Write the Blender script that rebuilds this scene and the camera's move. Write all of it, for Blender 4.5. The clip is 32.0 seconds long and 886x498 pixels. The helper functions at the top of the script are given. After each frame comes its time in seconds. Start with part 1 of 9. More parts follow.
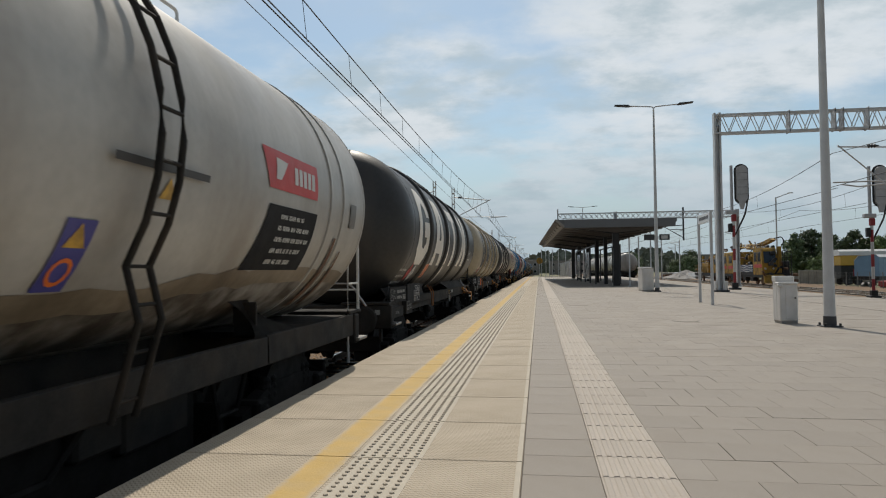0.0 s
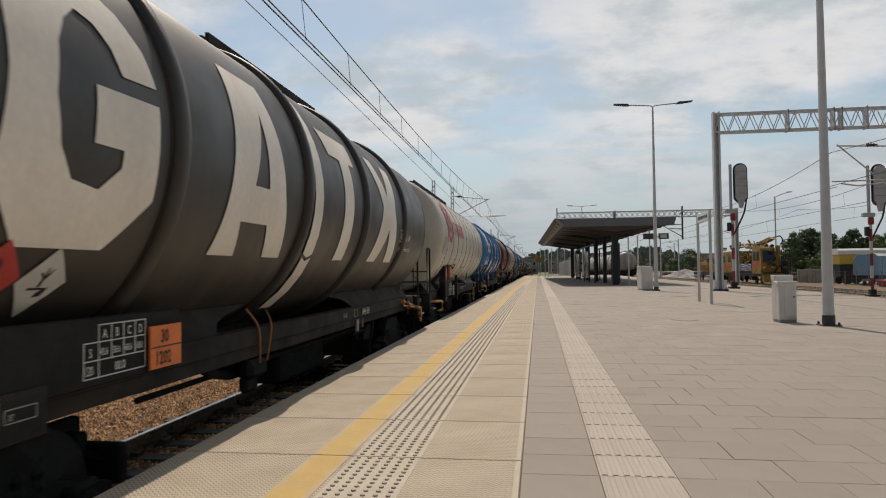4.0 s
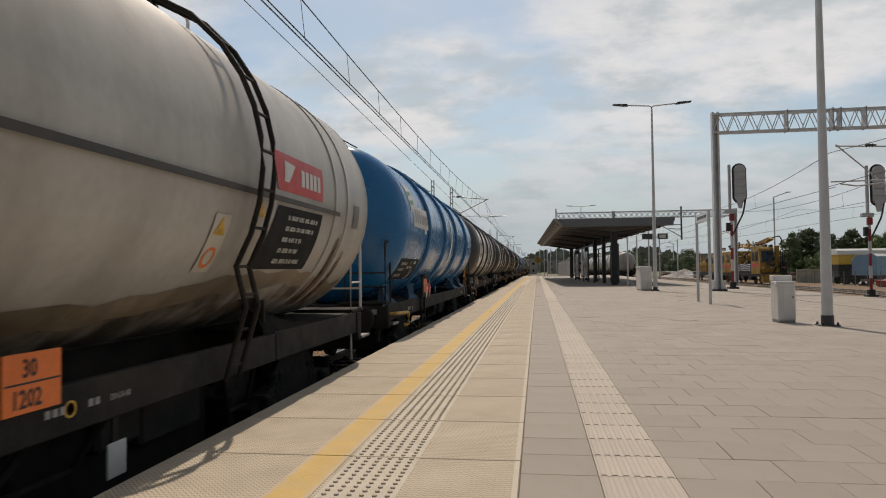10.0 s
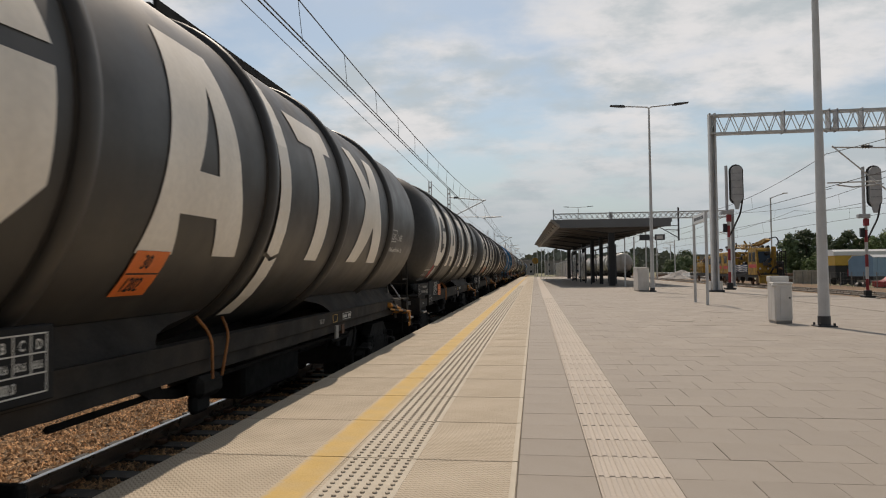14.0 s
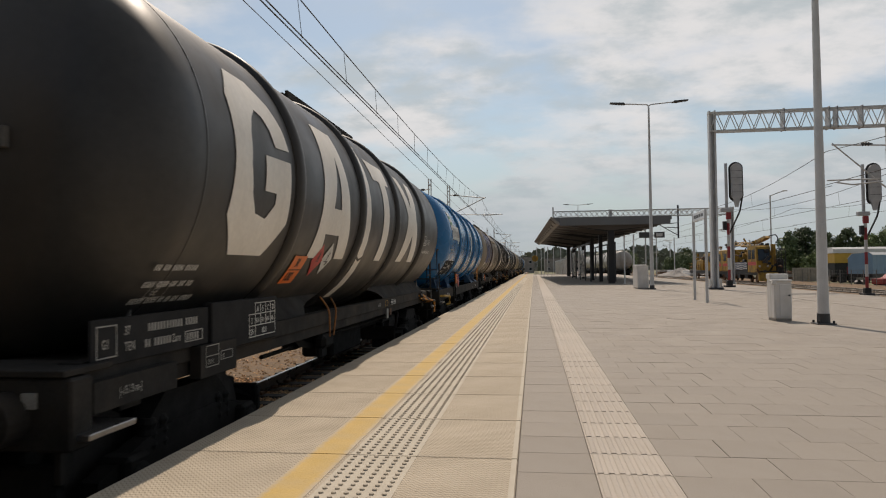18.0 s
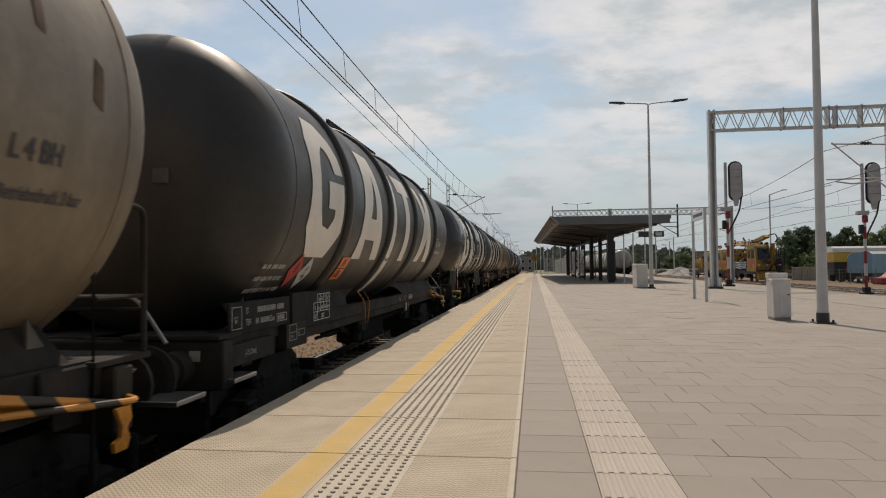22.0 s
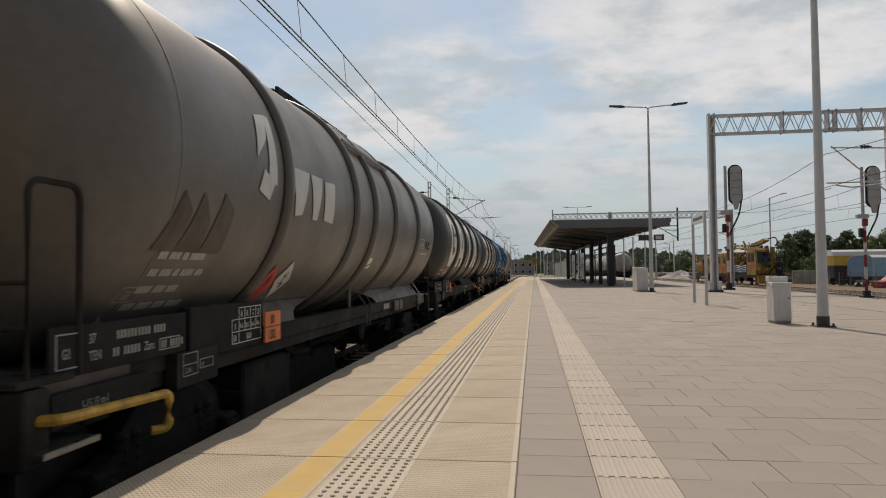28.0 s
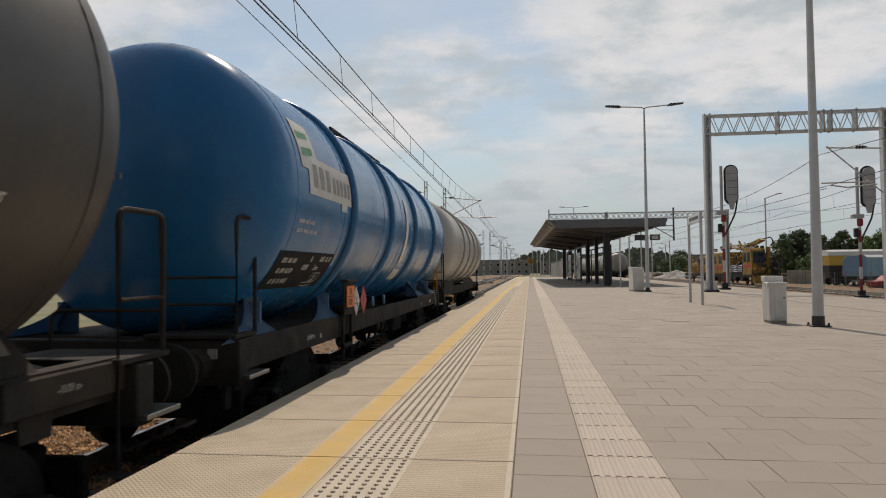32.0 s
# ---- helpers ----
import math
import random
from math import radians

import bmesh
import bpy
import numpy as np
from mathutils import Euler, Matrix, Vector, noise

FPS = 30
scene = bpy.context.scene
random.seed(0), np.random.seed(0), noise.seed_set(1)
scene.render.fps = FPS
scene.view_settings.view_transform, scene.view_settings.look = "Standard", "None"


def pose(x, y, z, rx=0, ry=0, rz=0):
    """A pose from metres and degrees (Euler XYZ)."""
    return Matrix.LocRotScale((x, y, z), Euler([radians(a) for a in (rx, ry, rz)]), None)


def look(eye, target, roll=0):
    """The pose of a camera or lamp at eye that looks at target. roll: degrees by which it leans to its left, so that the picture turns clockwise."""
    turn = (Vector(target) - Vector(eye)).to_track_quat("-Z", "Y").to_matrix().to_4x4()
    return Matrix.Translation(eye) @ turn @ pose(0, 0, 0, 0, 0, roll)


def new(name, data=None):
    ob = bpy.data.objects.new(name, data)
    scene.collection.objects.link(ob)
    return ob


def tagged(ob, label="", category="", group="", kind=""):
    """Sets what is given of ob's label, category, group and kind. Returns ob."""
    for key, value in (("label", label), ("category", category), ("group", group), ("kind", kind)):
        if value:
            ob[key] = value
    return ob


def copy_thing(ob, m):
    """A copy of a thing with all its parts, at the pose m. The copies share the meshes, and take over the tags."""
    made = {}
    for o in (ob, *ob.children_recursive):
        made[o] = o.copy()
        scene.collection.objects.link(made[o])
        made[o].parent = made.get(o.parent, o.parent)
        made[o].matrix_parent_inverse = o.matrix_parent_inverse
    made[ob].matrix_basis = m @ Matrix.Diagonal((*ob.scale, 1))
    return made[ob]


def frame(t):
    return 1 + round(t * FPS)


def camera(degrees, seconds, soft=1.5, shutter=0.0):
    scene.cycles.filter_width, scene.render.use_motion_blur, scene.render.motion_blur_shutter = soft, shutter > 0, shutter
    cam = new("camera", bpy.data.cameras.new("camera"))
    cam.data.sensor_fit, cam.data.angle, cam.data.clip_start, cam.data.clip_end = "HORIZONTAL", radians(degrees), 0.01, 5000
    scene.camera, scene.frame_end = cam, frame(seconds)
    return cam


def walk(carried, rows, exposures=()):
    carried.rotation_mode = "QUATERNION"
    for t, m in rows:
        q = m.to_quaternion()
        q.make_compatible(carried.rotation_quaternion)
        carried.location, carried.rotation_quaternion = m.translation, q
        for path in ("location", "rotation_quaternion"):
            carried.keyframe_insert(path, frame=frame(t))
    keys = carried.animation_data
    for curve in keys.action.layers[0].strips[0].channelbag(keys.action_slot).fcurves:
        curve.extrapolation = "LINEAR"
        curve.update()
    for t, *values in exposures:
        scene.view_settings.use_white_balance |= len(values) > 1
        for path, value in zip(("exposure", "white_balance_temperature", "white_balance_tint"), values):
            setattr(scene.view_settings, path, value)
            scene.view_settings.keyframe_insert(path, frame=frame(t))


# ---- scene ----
# Camera: on a low tripod on the platform; platform top is z = 0, the track runs along y.
cam = camera(66.85, 32.0, soft=1.1, shutter=0.08)


def view(yaw, pitch):
    return pose(0, 0, 1.13, 90 + pitch, 0, yaw) @ pose(0, 0, 0, 0, 0, -0.63)


walk(cam, [(t, view(yaw, pitch)) for t, yaw, pitch in (
    (0, 8.101, 1.855), (0.5, 8.172, 1.782), (1, 8.115, 1.766), (1.5, 8.172, 1.855), (2, 8.172, 1.915),
    (2.5, 8.172, 1.855), (3, 8.144, 1.708), (3.5, 8.028, 1.752), (5.5, 8.101, 1.782), (6, 8.172, 1.708),
    (6.5, 8.101, 1.782), (7, 8.028, 1.782), (7.5, 8.058, 1.782), (8, 7.983, 1.855), (8.5, 7.955, 1.929),
    (9, 7.998, 1.855), (9.5, 7.983, 1.766), (10, 7.955, 1.782), (10.5, 7.884, 1.796), (11, 7.737, 1.824),
    (11.5, 7.811, 1.796), (12, 7.811, 1.824), (12.5, 7.811, 1.824), (13, 7.884, 1.782), (13.5, 7.811, 1.855),
    (14, 7.737, 1.855), (14.5, 7.666, 1.855), (16.5, 7.737, 1.751), (17, 7.723, 1.679), (17.5, 7.666, 1.722),
    (18, 7.709, 1.649), (18.5, 7.810, 1.515), (19, 7.884, 1.558), (19.5, 7.884, 1.500), (20, 7.811, 1.529),
    (20.5, 7.766, 1.486), (21, 7.737, 1.486), (21.5, 7.766, 1.515), (22, 7.666, 1.575), (22.5, 7.638, 1.635),
    (23, 7.666, 1.635), (23.5, 7.666, 1.708), (24, 7.595, 1.708), (24.5, 7.595, 1.708), (25, 7.520, 1.782),
    (25.5, 7.666, 1.782), (27.5, 7.709, 1.886), (28, 7.666, 1.870), (28.5, 7.666, 1.854), (29, 7.595, 1.871),
    (29.5, 7.563, 1.811), (30, 7.520, 1.811), (30.5, 7.449, 1.765), (31, 7.377, 1.824), (31.5, 7.377, 1.870),
    (32, 7.362, 1.854),
)], exposures=[(0.0, 0.0, 6550, 10), (1.5, 0.0, 6750, 12), (3.5, 0.0, 7050, 15), (6.0, 0.0, 7180, 16), (26.0, 0.0, 7180, 16), (32.0, -0.03, 7180, 16)])

# ---- world, sun, exposure ----
SUN_ELEV, SUN_AZ = 53.0, -10.0          # degrees; azimuth from +y towards +x
scene.view_settings.exposure = 0.0

world = bpy.data.worlds.new("sky")
scene.world = world
world.use_nodes = True
wn, wl = world.node_tree.nodes, world.node_tree.links
wn.clear()
w_out = wn.new("ShaderNodeOutputWorld")
w_bg = wn.new("ShaderNodeBackground")
w_sky = wn.new("ShaderNodeTexSky")
w_sky.sky_type = 'NISHITA'
w_sky.sun_disc = False
w_sky.sun_elevation = radians(SUN_ELEV)
w_sky.sun_rotation = radians(SUN_AZ)
w_sky.air_density, w_sky.dust_density, w_sky.ozone_density = 1.0, 1.2, 0.9
w_geo = wn.new("ShaderNodeTexCoord")
w_sep = wn.new("ShaderNodeSeparateXYZ")
wl.new(w_geo.outputs["Generated"], w_sep.inputs[0])


def wmath(op, a, b=None):
    n = wn.new("ShaderNodeMath")
    n.operation = op
    for i, v in enumerate((a, b)):
        if v is None:
            continue
        if isinstance(v, (int, float)):
            n.inputs[i].default_value = v
        else:
            wl.new(v, n.inputs[i])
    return n.outputs[0]


w_den = wmath('ADD', wmath('MAXIMUM', w_sep.outputs[2], 0.0), 0.26)
w_px = wmath('DIVIDE', w_sep.outputs[0], w_den)
w_py = wmath('DIVIDE', w_sep.outputs[1], w_den)
w_com = wn.new("ShaderNodeCombineXYZ")
wl.new(w_px, w_com.inputs[0])
wl.new(w_py, w_com.inputs[1])


def wnoise(scale, detail, rough, off, lo, hi):
    m = wn.new("ShaderNodeMapping")
    m.inputs["Location"].default_value = off
    m.inputs["Scale"].default_value = (1.0, 1.25, 1.0)
    wl.new(w_com.outputs[0], m.inputs[0])
    n = wn.new("ShaderNodeTexNoise")
    n.inputs["Scale"].default_value, n.inputs["Detail"].default_value = scale, detail
    n.inputs["Roughness"].default_value = rough
    wl.new(m.outputs[0], n.inputs["Vector"])
    r = wn.new("ShaderNodeMapRange")
    r.interpolation_type = 'SMOOTHSTEP'
    r.inputs["From Min"].default_value, r.inputs["From Max"].default_value = lo, hi
    wl.new(n.outputs["Fac"], r.inputs["Value"])
    return r.outputs[0]


w_cover = wnoise(1.5, 8.0, 0.55, (5.2, 0.4, 0.0), 0.36, 0.58)
w_shade = wnoise(3.4, 9.0, 0.60, (8.0, 4.4, 2.0), 0.36, 0.60)
w_ramp = wn.new("ShaderNodeMix")
w_ramp.data_type = 'RGBA'
w_ramp.inputs["A"].default_value = (4.75, 5.7, 6.3, 1)
w_ramp.inputs["B"].default_value = (7.2, 7.75, 8.2, 1)
wl.new(w_shade, w_ramp.inputs["Factor"])
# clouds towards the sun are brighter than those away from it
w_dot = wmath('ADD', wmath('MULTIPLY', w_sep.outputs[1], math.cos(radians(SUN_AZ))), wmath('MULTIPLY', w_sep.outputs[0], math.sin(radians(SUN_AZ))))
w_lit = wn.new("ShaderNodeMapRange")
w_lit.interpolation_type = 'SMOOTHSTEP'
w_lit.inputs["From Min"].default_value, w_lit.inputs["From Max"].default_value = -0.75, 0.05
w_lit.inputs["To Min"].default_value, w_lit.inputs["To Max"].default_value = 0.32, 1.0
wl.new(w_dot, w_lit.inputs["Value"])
w_scale = wn.new("ShaderNodeVectorMath")
w_scale.operation = 'SCALE'
wl.new(w_ramp.outputs["Result"], w_scale.inputs[0])
w_high = wn.new("ShaderNodeMapRange")
w_high.interpolation_type = 'SMOOTHSTEP'
w_high.inputs["From Min"].default_value, w_high.inputs["From Max"].default_value = 0.30, 0.95
w_high.inputs["To Min"].default_value, w_high.inputs["To Max"].default_value = 1.0, 0.45
wl.new(w_sep.outputs[2], w_high.inputs["Value"])
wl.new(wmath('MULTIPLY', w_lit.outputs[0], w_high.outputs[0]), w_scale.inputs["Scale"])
w_mix = wn.new("ShaderNodeMix")
w_mix.data_type = 'RGBA'
wl.new(w_cover, w_mix.inputs["Factor"])
w_tint = wn.new("ShaderNodeVectorMath")
w_tint.operation = 'MULTIPLY'
w_tint.inputs[1].default_value = (0.90, 1.01, 0.985)
wl.new(w_sky.outputs[0], w_tint.inputs[0])
wl.new(w_tint.outputs[0], w_mix.inputs["A"])
wl.new(w_scale.outputs[0], w_mix.inputs["B"])
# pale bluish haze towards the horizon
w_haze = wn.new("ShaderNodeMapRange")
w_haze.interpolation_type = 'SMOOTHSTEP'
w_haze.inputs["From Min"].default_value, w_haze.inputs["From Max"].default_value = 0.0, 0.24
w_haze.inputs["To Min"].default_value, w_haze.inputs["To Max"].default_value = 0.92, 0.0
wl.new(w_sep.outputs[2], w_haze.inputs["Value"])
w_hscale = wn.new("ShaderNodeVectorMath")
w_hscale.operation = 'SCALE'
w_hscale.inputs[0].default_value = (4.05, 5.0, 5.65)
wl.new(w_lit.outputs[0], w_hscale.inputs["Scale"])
w_hmix = wn.new("ShaderNodeMix")
w_hmix.data_type = 'RGBA'
wl.new(w_haze.outputs[0], w_hmix.inputs["Factor"])
wl.new(w_mix.outputs["Result"], w_hmix.inputs["A"])
wl.new(w_hscale.outputs[0], w_hmix.inputs["B"])
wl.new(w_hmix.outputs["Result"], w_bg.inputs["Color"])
w_bg.inputs["Strength"].default_value = 0.096
wl.new(w_bg.outputs[0], w_out.inputs[0])

sun = new("sun", bpy.data.lights.new("sun", 'SUN'))
sun.data.energy, sun.data.angle, sun.data.color = 2.85, radians(0.53), (1.0, 0.93, 0.82)
e, a = radians(SUN_ELEV), radians(SUN_AZ)
sun.matrix_world = look((0, 0, 60), Vector((0, 0, 60)) - Vector((math.cos(e) * math.sin(a), math.cos(e) * math.cos(a), math.sin(e))))

# ---- materials ----


def surface(name, color, rough=0.6, metal=0.0, vary=0.15, scale=6.0, fine=60.0, bump=0.0, bump_scale=120.0,
            dirt=None, dirt_amount=0.0, dirt_scale=(1.5, 1.5, 1.5), spread=0.0, coat=0.0, spec=0.5, stud=0.0):
    """Paint, stone, metal: base colour with coarse and fine variation, stains, bump, and a spread from piece to piece."""
    m = bpy.data.materials.new(name)
    m.use_nodes = True
    n, l = m.node_tree.nodes, m.node_tree.links
    b = n["Principled BSDF"]
    b.inputs["Roughness"].default_value, b.inputs["Metallic"].default_value = rough, metal
    b.inputs["Coat Weight"].default_value, b.inputs["Specular IOR Level"].default_value = coat, spec
    tc = n.new("ShaderNodeTexCoord")

    def tex(s, detail, stretch=None):
        v = tc.outputs["Object"]
        if stretch:
            mp = n.new("ShaderNodeMapping")
            mp.inputs["Scale"].default_value = stretch
            l.new(v, mp.inputs[0])
            v = mp.outputs[0]
        t = n.new("ShaderNodeTexNoise")
        t.inputs["Scale"].default_value, t.inputs["Detail"].default_value = s, detail
        l.new(v, t.inputs["Vector"])
        return t.outputs["Fac"]

    def mul(f, lo, hi):
        r = n.new("ShaderNodeMapRange")
        r.inputs["From Min"].default_value, r.inputs["From Max"].default_value = 0.3, 0.7
        r.inputs["To Min"].default_value, r.inputs["To Max"].default_value = lo, hi
        l.new(f, r.inputs["Value"])
        return r.outputs[0]

    col = None
    hsv = n.new("ShaderNodeHueSaturation")
    hsv.inputs["Color"].default_value = (*color, 1)
    coarse, grain = mul(tex(scale, 5), 1 - vary, 1 + vary), mul(tex(fine, 3), 1 - vary * 0.6, 1 + vary * 0.6)
    mm = n.new("ShaderNodeMath")
    mm.operation = 'MULTIPLY'
    l.new(coarse, mm.inputs[0])
    l.new(grain, mm.inputs[1])
    val = mm.outputs[0]
    if spread:
        oi = n.new("ShaderNodeObjectInfo")
        r = n.new("ShaderNodeMapRange")
        r.inputs["To Min"].default_value, r.inputs["To Max"].default_value = 1 - spread, 1 + spread
        l.new(oi.outputs["Random"], r.inputs["Value"])
        m2 = n.new("ShaderNodeMath")
        m2.operation = 'MULTIPLY'
        l.new(val, m2.inputs[0])
        l.new(r.outputs[0], m2.inputs[1])
        ge = n.new("ShaderNodeNewGeometry")
        r2 = n.new("ShaderNodeMapRange")
        r2.inputs["To Min"].default_value, r2.inputs["To Max"].default_value = 1 - spread, 1 + spread
        l.new(ge.outputs["Random Per Island"], r2.inputs["Value"])
        m3 = n.new("ShaderNodeMath")
        m3.operation = 'MULTIPLY'
        l.new(m2.outputs[0], m3.inputs[0])
        l.new(r2.outputs[0], m3.inputs[1])
        val = m3.outputs[0]
    l.new(val, hsv.inputs["Value"])
    col = hsv.outputs[0]
    if dirt:
        mx = n.new("ShaderNodeMix")
        mx.data_type = 'RGBA'
        mx.inputs["B"].default_value = (*dirt, 1)
        r = n.new("ShaderNodeMapRange")
        r.inputs["From Min"].default_value, r.inputs["From Max"].default_value = 0.42, 0.72
        r.inputs["To Max"].default_value = dirt_amount
        l.new(tex(1.0, 6, dirt_scale), r.inputs["Value"])
        l.new(r.outputs[0], mx.inputs["Factor"])
        l.new(col, mx.inputs["A"])
        col = mx.outputs["Result"]
    l.new(col, b.inputs["Base Color"])
    l.new(mul(tex(scale * 1.7, 4), max(rough - 0.08, 0.02), min(rough + 0.1, 1)), b.inputs["Roughness"])
    if stud:
        # cast pattern of fine zigzag ribs across the slab
        sx = n.new("ShaderNodeSeparateXYZ")
        l.new(tc.outputs["Object"], sx.inputs[0])

        def calc(op, a, c):
            q = n.new("ShaderNodeMath")
            q.operation = op
            for k, v in enumerate((a, c)):
                if isinstance(v, (int, float)):
                    q.inputs[k].default_value = v
                else:
                    l.new(v, q.inputs[k])
            return q.outputs[0]

        zig = calc('PINGPONG', sx.outputs[0], stud * 0.6)
        rib = calc('SINE', calc('MULTIPLY', calc('ADD', sx.outputs[1], zig), 2 * math.pi / (stud * 1.25)), 0.0)
        bs = n.new("ShaderNodeBump")
        bs.inputs["Strength"].default_value, bs.inputs["Distance"].default_value = 0.6, 0.0035
        l.new(rib, bs.inputs["Height"])
        l.new(bs.outputs[0], b.inputs["Normal"])
    elif bump:
        bp = n.new("ShaderNodeBump")
        bp.inputs["Strength"].default_value, bp.inputs["Distance"].default_value = bump, 0.01
        l.new(tex(bump_scale, 4), bp.inputs["Height"])
        l.new(bp.outputs[0], b.inputs["Normal"])
    return m


STREAK = (1.6, 1.6, 0.25)   # rain streaks run down the sides
M_DARK = surface("anthracite_tank_paint", (0.032, 0.030, 0.028), 0.45, 0.0, 0.22, 1.2, 14, 0.05, 6, (0.075, 0.060, 0.046), 0.6, STREAK, spec=0.55)
M_GLOSS = surface("glossy_black_tank_paint", (0.020, 0.0195, 0.019), 0.24, 0.0, 0.2, 1.2, 14, 0.04, 6, (0.05, 0.042, 0.034), 0.5, STREAK, spec=0.8)
M_CREAM = surface("cream_tank_paint", (0.425, 0.352, 0.240), 0.42, 0.0, 0.12, 1.0, 12, 0.05, 6, (0.20, 0.14, 0.08), 0.75, STREAK)
M_WHITE = surface("dirty_white_tank_paint", (0.54, 0.50, 0.43), 0.45, 0.0, 0.08, 1.0, 12, 0.05, 6, (0.30, 0.25, 0.17), 0.5, STREAK)
M_PALE = surface("light_grey_tank_paint", (0.42, 0.40, 0.365), 0.42, 0.0, 0.10, 1.0, 12, 0.05, 6, (0.20, 0.16, 0.12), 0.55, STREAK)
M_BLUE = surface("blue_tank_paint", (0.012, 0.145, 0.345), 0.24, 0.0, 0.07, 0.8, 10, 0.03, 5, (0.02, 0.10, 0.20), 0.35, STREAK, coat=0.1, spec=0.4)
M_BLUEFADE = surface("faded_pale_blue_paint", (0.085, 0.185, 0.33), 0.6, 0.0, 0.12, 2, 30, 0.05, 20, (0.16, 0.17, 0.18), 0.4, (3, 3, 3))
M_RED = surface("red_brown_tank_paint", (0.165, 0.033, 0.017), 0.5, 0.0, 0.16, 1.0, 12, 0.05, 6, (0.065, 0.024, 0.017), 0.65, STREAK, spec=0.25)
M_BEIGE = surface("weathered_beige_tank_paint", (0.255, 0.205, 0.145), 0.45, 0.0, 0.2, 1.2, 14, 0.06, 6, (0.10, 0.068, 0.042), 0.9, STREAK)
M_GREY = surface("mid_grey_tank_paint", (0.145, 0.134, 0.122), 0.42, 0.0, 0.12, 1.0, 12, 0.05, 6, (0.10, 0.085, 0.07), 0.6, STREAK)
M_FRAME = surface("black_underframe_paint", (0.021, 0.0195, 0.018), 0.8, 0.0, 0.3, 3, 40, 0.2, 40, (0.062, 0.047, 0.035), 0.6, (2, 2, 2), spec=0.25)
M_OIL = surface("oily_black_running_gear", (0.013, 0.012, 0.011), 0.85, 0.0, 0.3, 4, 50, 0.2, 40, spec=0.2)
M_MIDSTEEL = surface("mid_grey_steel_plate", (0.085, 0.078, 0.070), 0.7, 0.0, 0.25, 4, 50, 0.1, 40)
M_STEEL = surface("bare_steel", (0.35, 0.34, 0.33), 0.35, 0.9, 0.15, 4, 60)
M_RUST = surface("rusty_steel", (0.16, 0.085, 0.05), 0.75, 0.2, 0.3, 5, 60, 0.3, 60)
M_LIGHTMARK = surface("pale_lettering_paint", (0.80, 0.745, 0.665), 0.45, 0.0, 0.08, 1.5, 20, dirt=(0.44, 0.38, 0.30), dirt_amount=0.35, dirt_scale=STREAK)
M_NAVYMARK = surface("navy_lettering_paint", (0.028, 0.032, 0.046), 0.5, 0.0, 0.15, 1.5, 20, dirt=(0.10, 0.085, 0.07), dirt_amount=0.4, dirt_scale=STREAK)
M_BLUEMARK = surface("faded_blue_lettering_paint", (0.035, 0.06, 0.20), 0.5, 0.0, 0.2, 1.5, 20, dirt=(0.24, 0.2, 0.15), dirt_amount=0.7, dirt_scale=STREAK)
M_WHITEMARK = surface("white_stencil_paint", (0.58, 0.57, 0.54), 0.5, 0.0, 0.08, 4, 60)
M_FAINTMARK = surface("worn_grey_stencil_paint", (0.30, 0.29, 0.27), 0.6, 0.0, 0.2, 6, 60)
M_BLACKPLATE = surface("black_data_plate", (0.018, 0.018, 0.019), 0.8, 0.0, 0.2, 3, 40, spec=0.2)
M_REDMARK = surface("red_logo_paint", (0.50, 0.05, 0.045), 0.5, 0.0, 0.1, 3, 40)
M_REDPATCH = surface("repainted_red_patch", (0.19, 0.042, 0.024), 0.4, 0.0, 0.1, 2, 30)
M_STAIN = surface("dark_brown_stain", (0.060, 0.040, 0.032), 0.5, 0.0, 0.25, 3, 30, dirt=(0.11, 0.10, 0.09), dirt_amount=0.6, dirt_scale=(3, 3, 3))
# brown of the soot stains and of the shade painted on the lower flank
M_SOOT_SHADE = surface("brown_soot_and_shade", (0.085, 0.066, 0.050), 0.6, 0.0, 0.35, 3, 30, dirt=(0.40, 0.37, 0.33), dirt_amount=0.9, dirt_scale=(3, 3, 2))
M_GREENMARK = surface("green_logo_paint", (0.05, 0.24, 0.10), 0.5, 0.0, 0.1, 3, 40)
M_PURPLEMARK = surface("blue_violet_logo_paint", (0.06, 0.06, 0.26), 0.5, 0.0, 0.1, 3, 40)
M_ORANGE = surface("orange_hazard_plate", (0.75, 0.17, 0.03), 0.45, 0.0, 0.1, 4, 40)
M_YELLOW = surface("worn_yellow_paint", (0.62, 0.36, 0.05), 0.5, 0.0, 0.15, 5, 60, dirt=(0.10, 0.06, 0.03), dirt_amount=0.7, dirt_scale=(9, 9, 9))
M_SLAB = surface("cast_concrete_edge_slab", (0.455, 0.385, 0.295), 0.85, 0.0, 0.08, 1.3, 140, 0.6, 60, (0.35, 0.295, 0.225), 0.5, (2.2, 2.2, 2), spread=0.035, stud=0.026)
M_DOT = surface("concrete_tactile_stud", (0.44, 0.385, 0.31), 0.85, 0.0, 0.08, 3, 90)
M_LINE = surface("yellow_platform_line", (0.56, 0.375, 0.12), 0.75, 0.0, 0.08, 3, 120, 0.3, 60, (0.46, 0.34, 0.17), 0.5, (4, 4, 4))
n_, l_ = M_LINE.node_tree.nodes, M_LINE.node_tree.links
t_, x_ = n_.new("ShaderNodeTexCoord"), n_.new("ShaderNodeSeparateXYZ")
l_.new(t_.outputs["Object"], x_.inputs[0])


def line_math(op, a, b):
    q = n_.new("ShaderNodeMath")
    q.operation = op
    for k, v in enumerate((a, b)):
        if isinstance(v, float):
            q.inputs[k].default_value = v
        else:
            l_.new(v, q.inputs[k])
    return q.outputs[0]


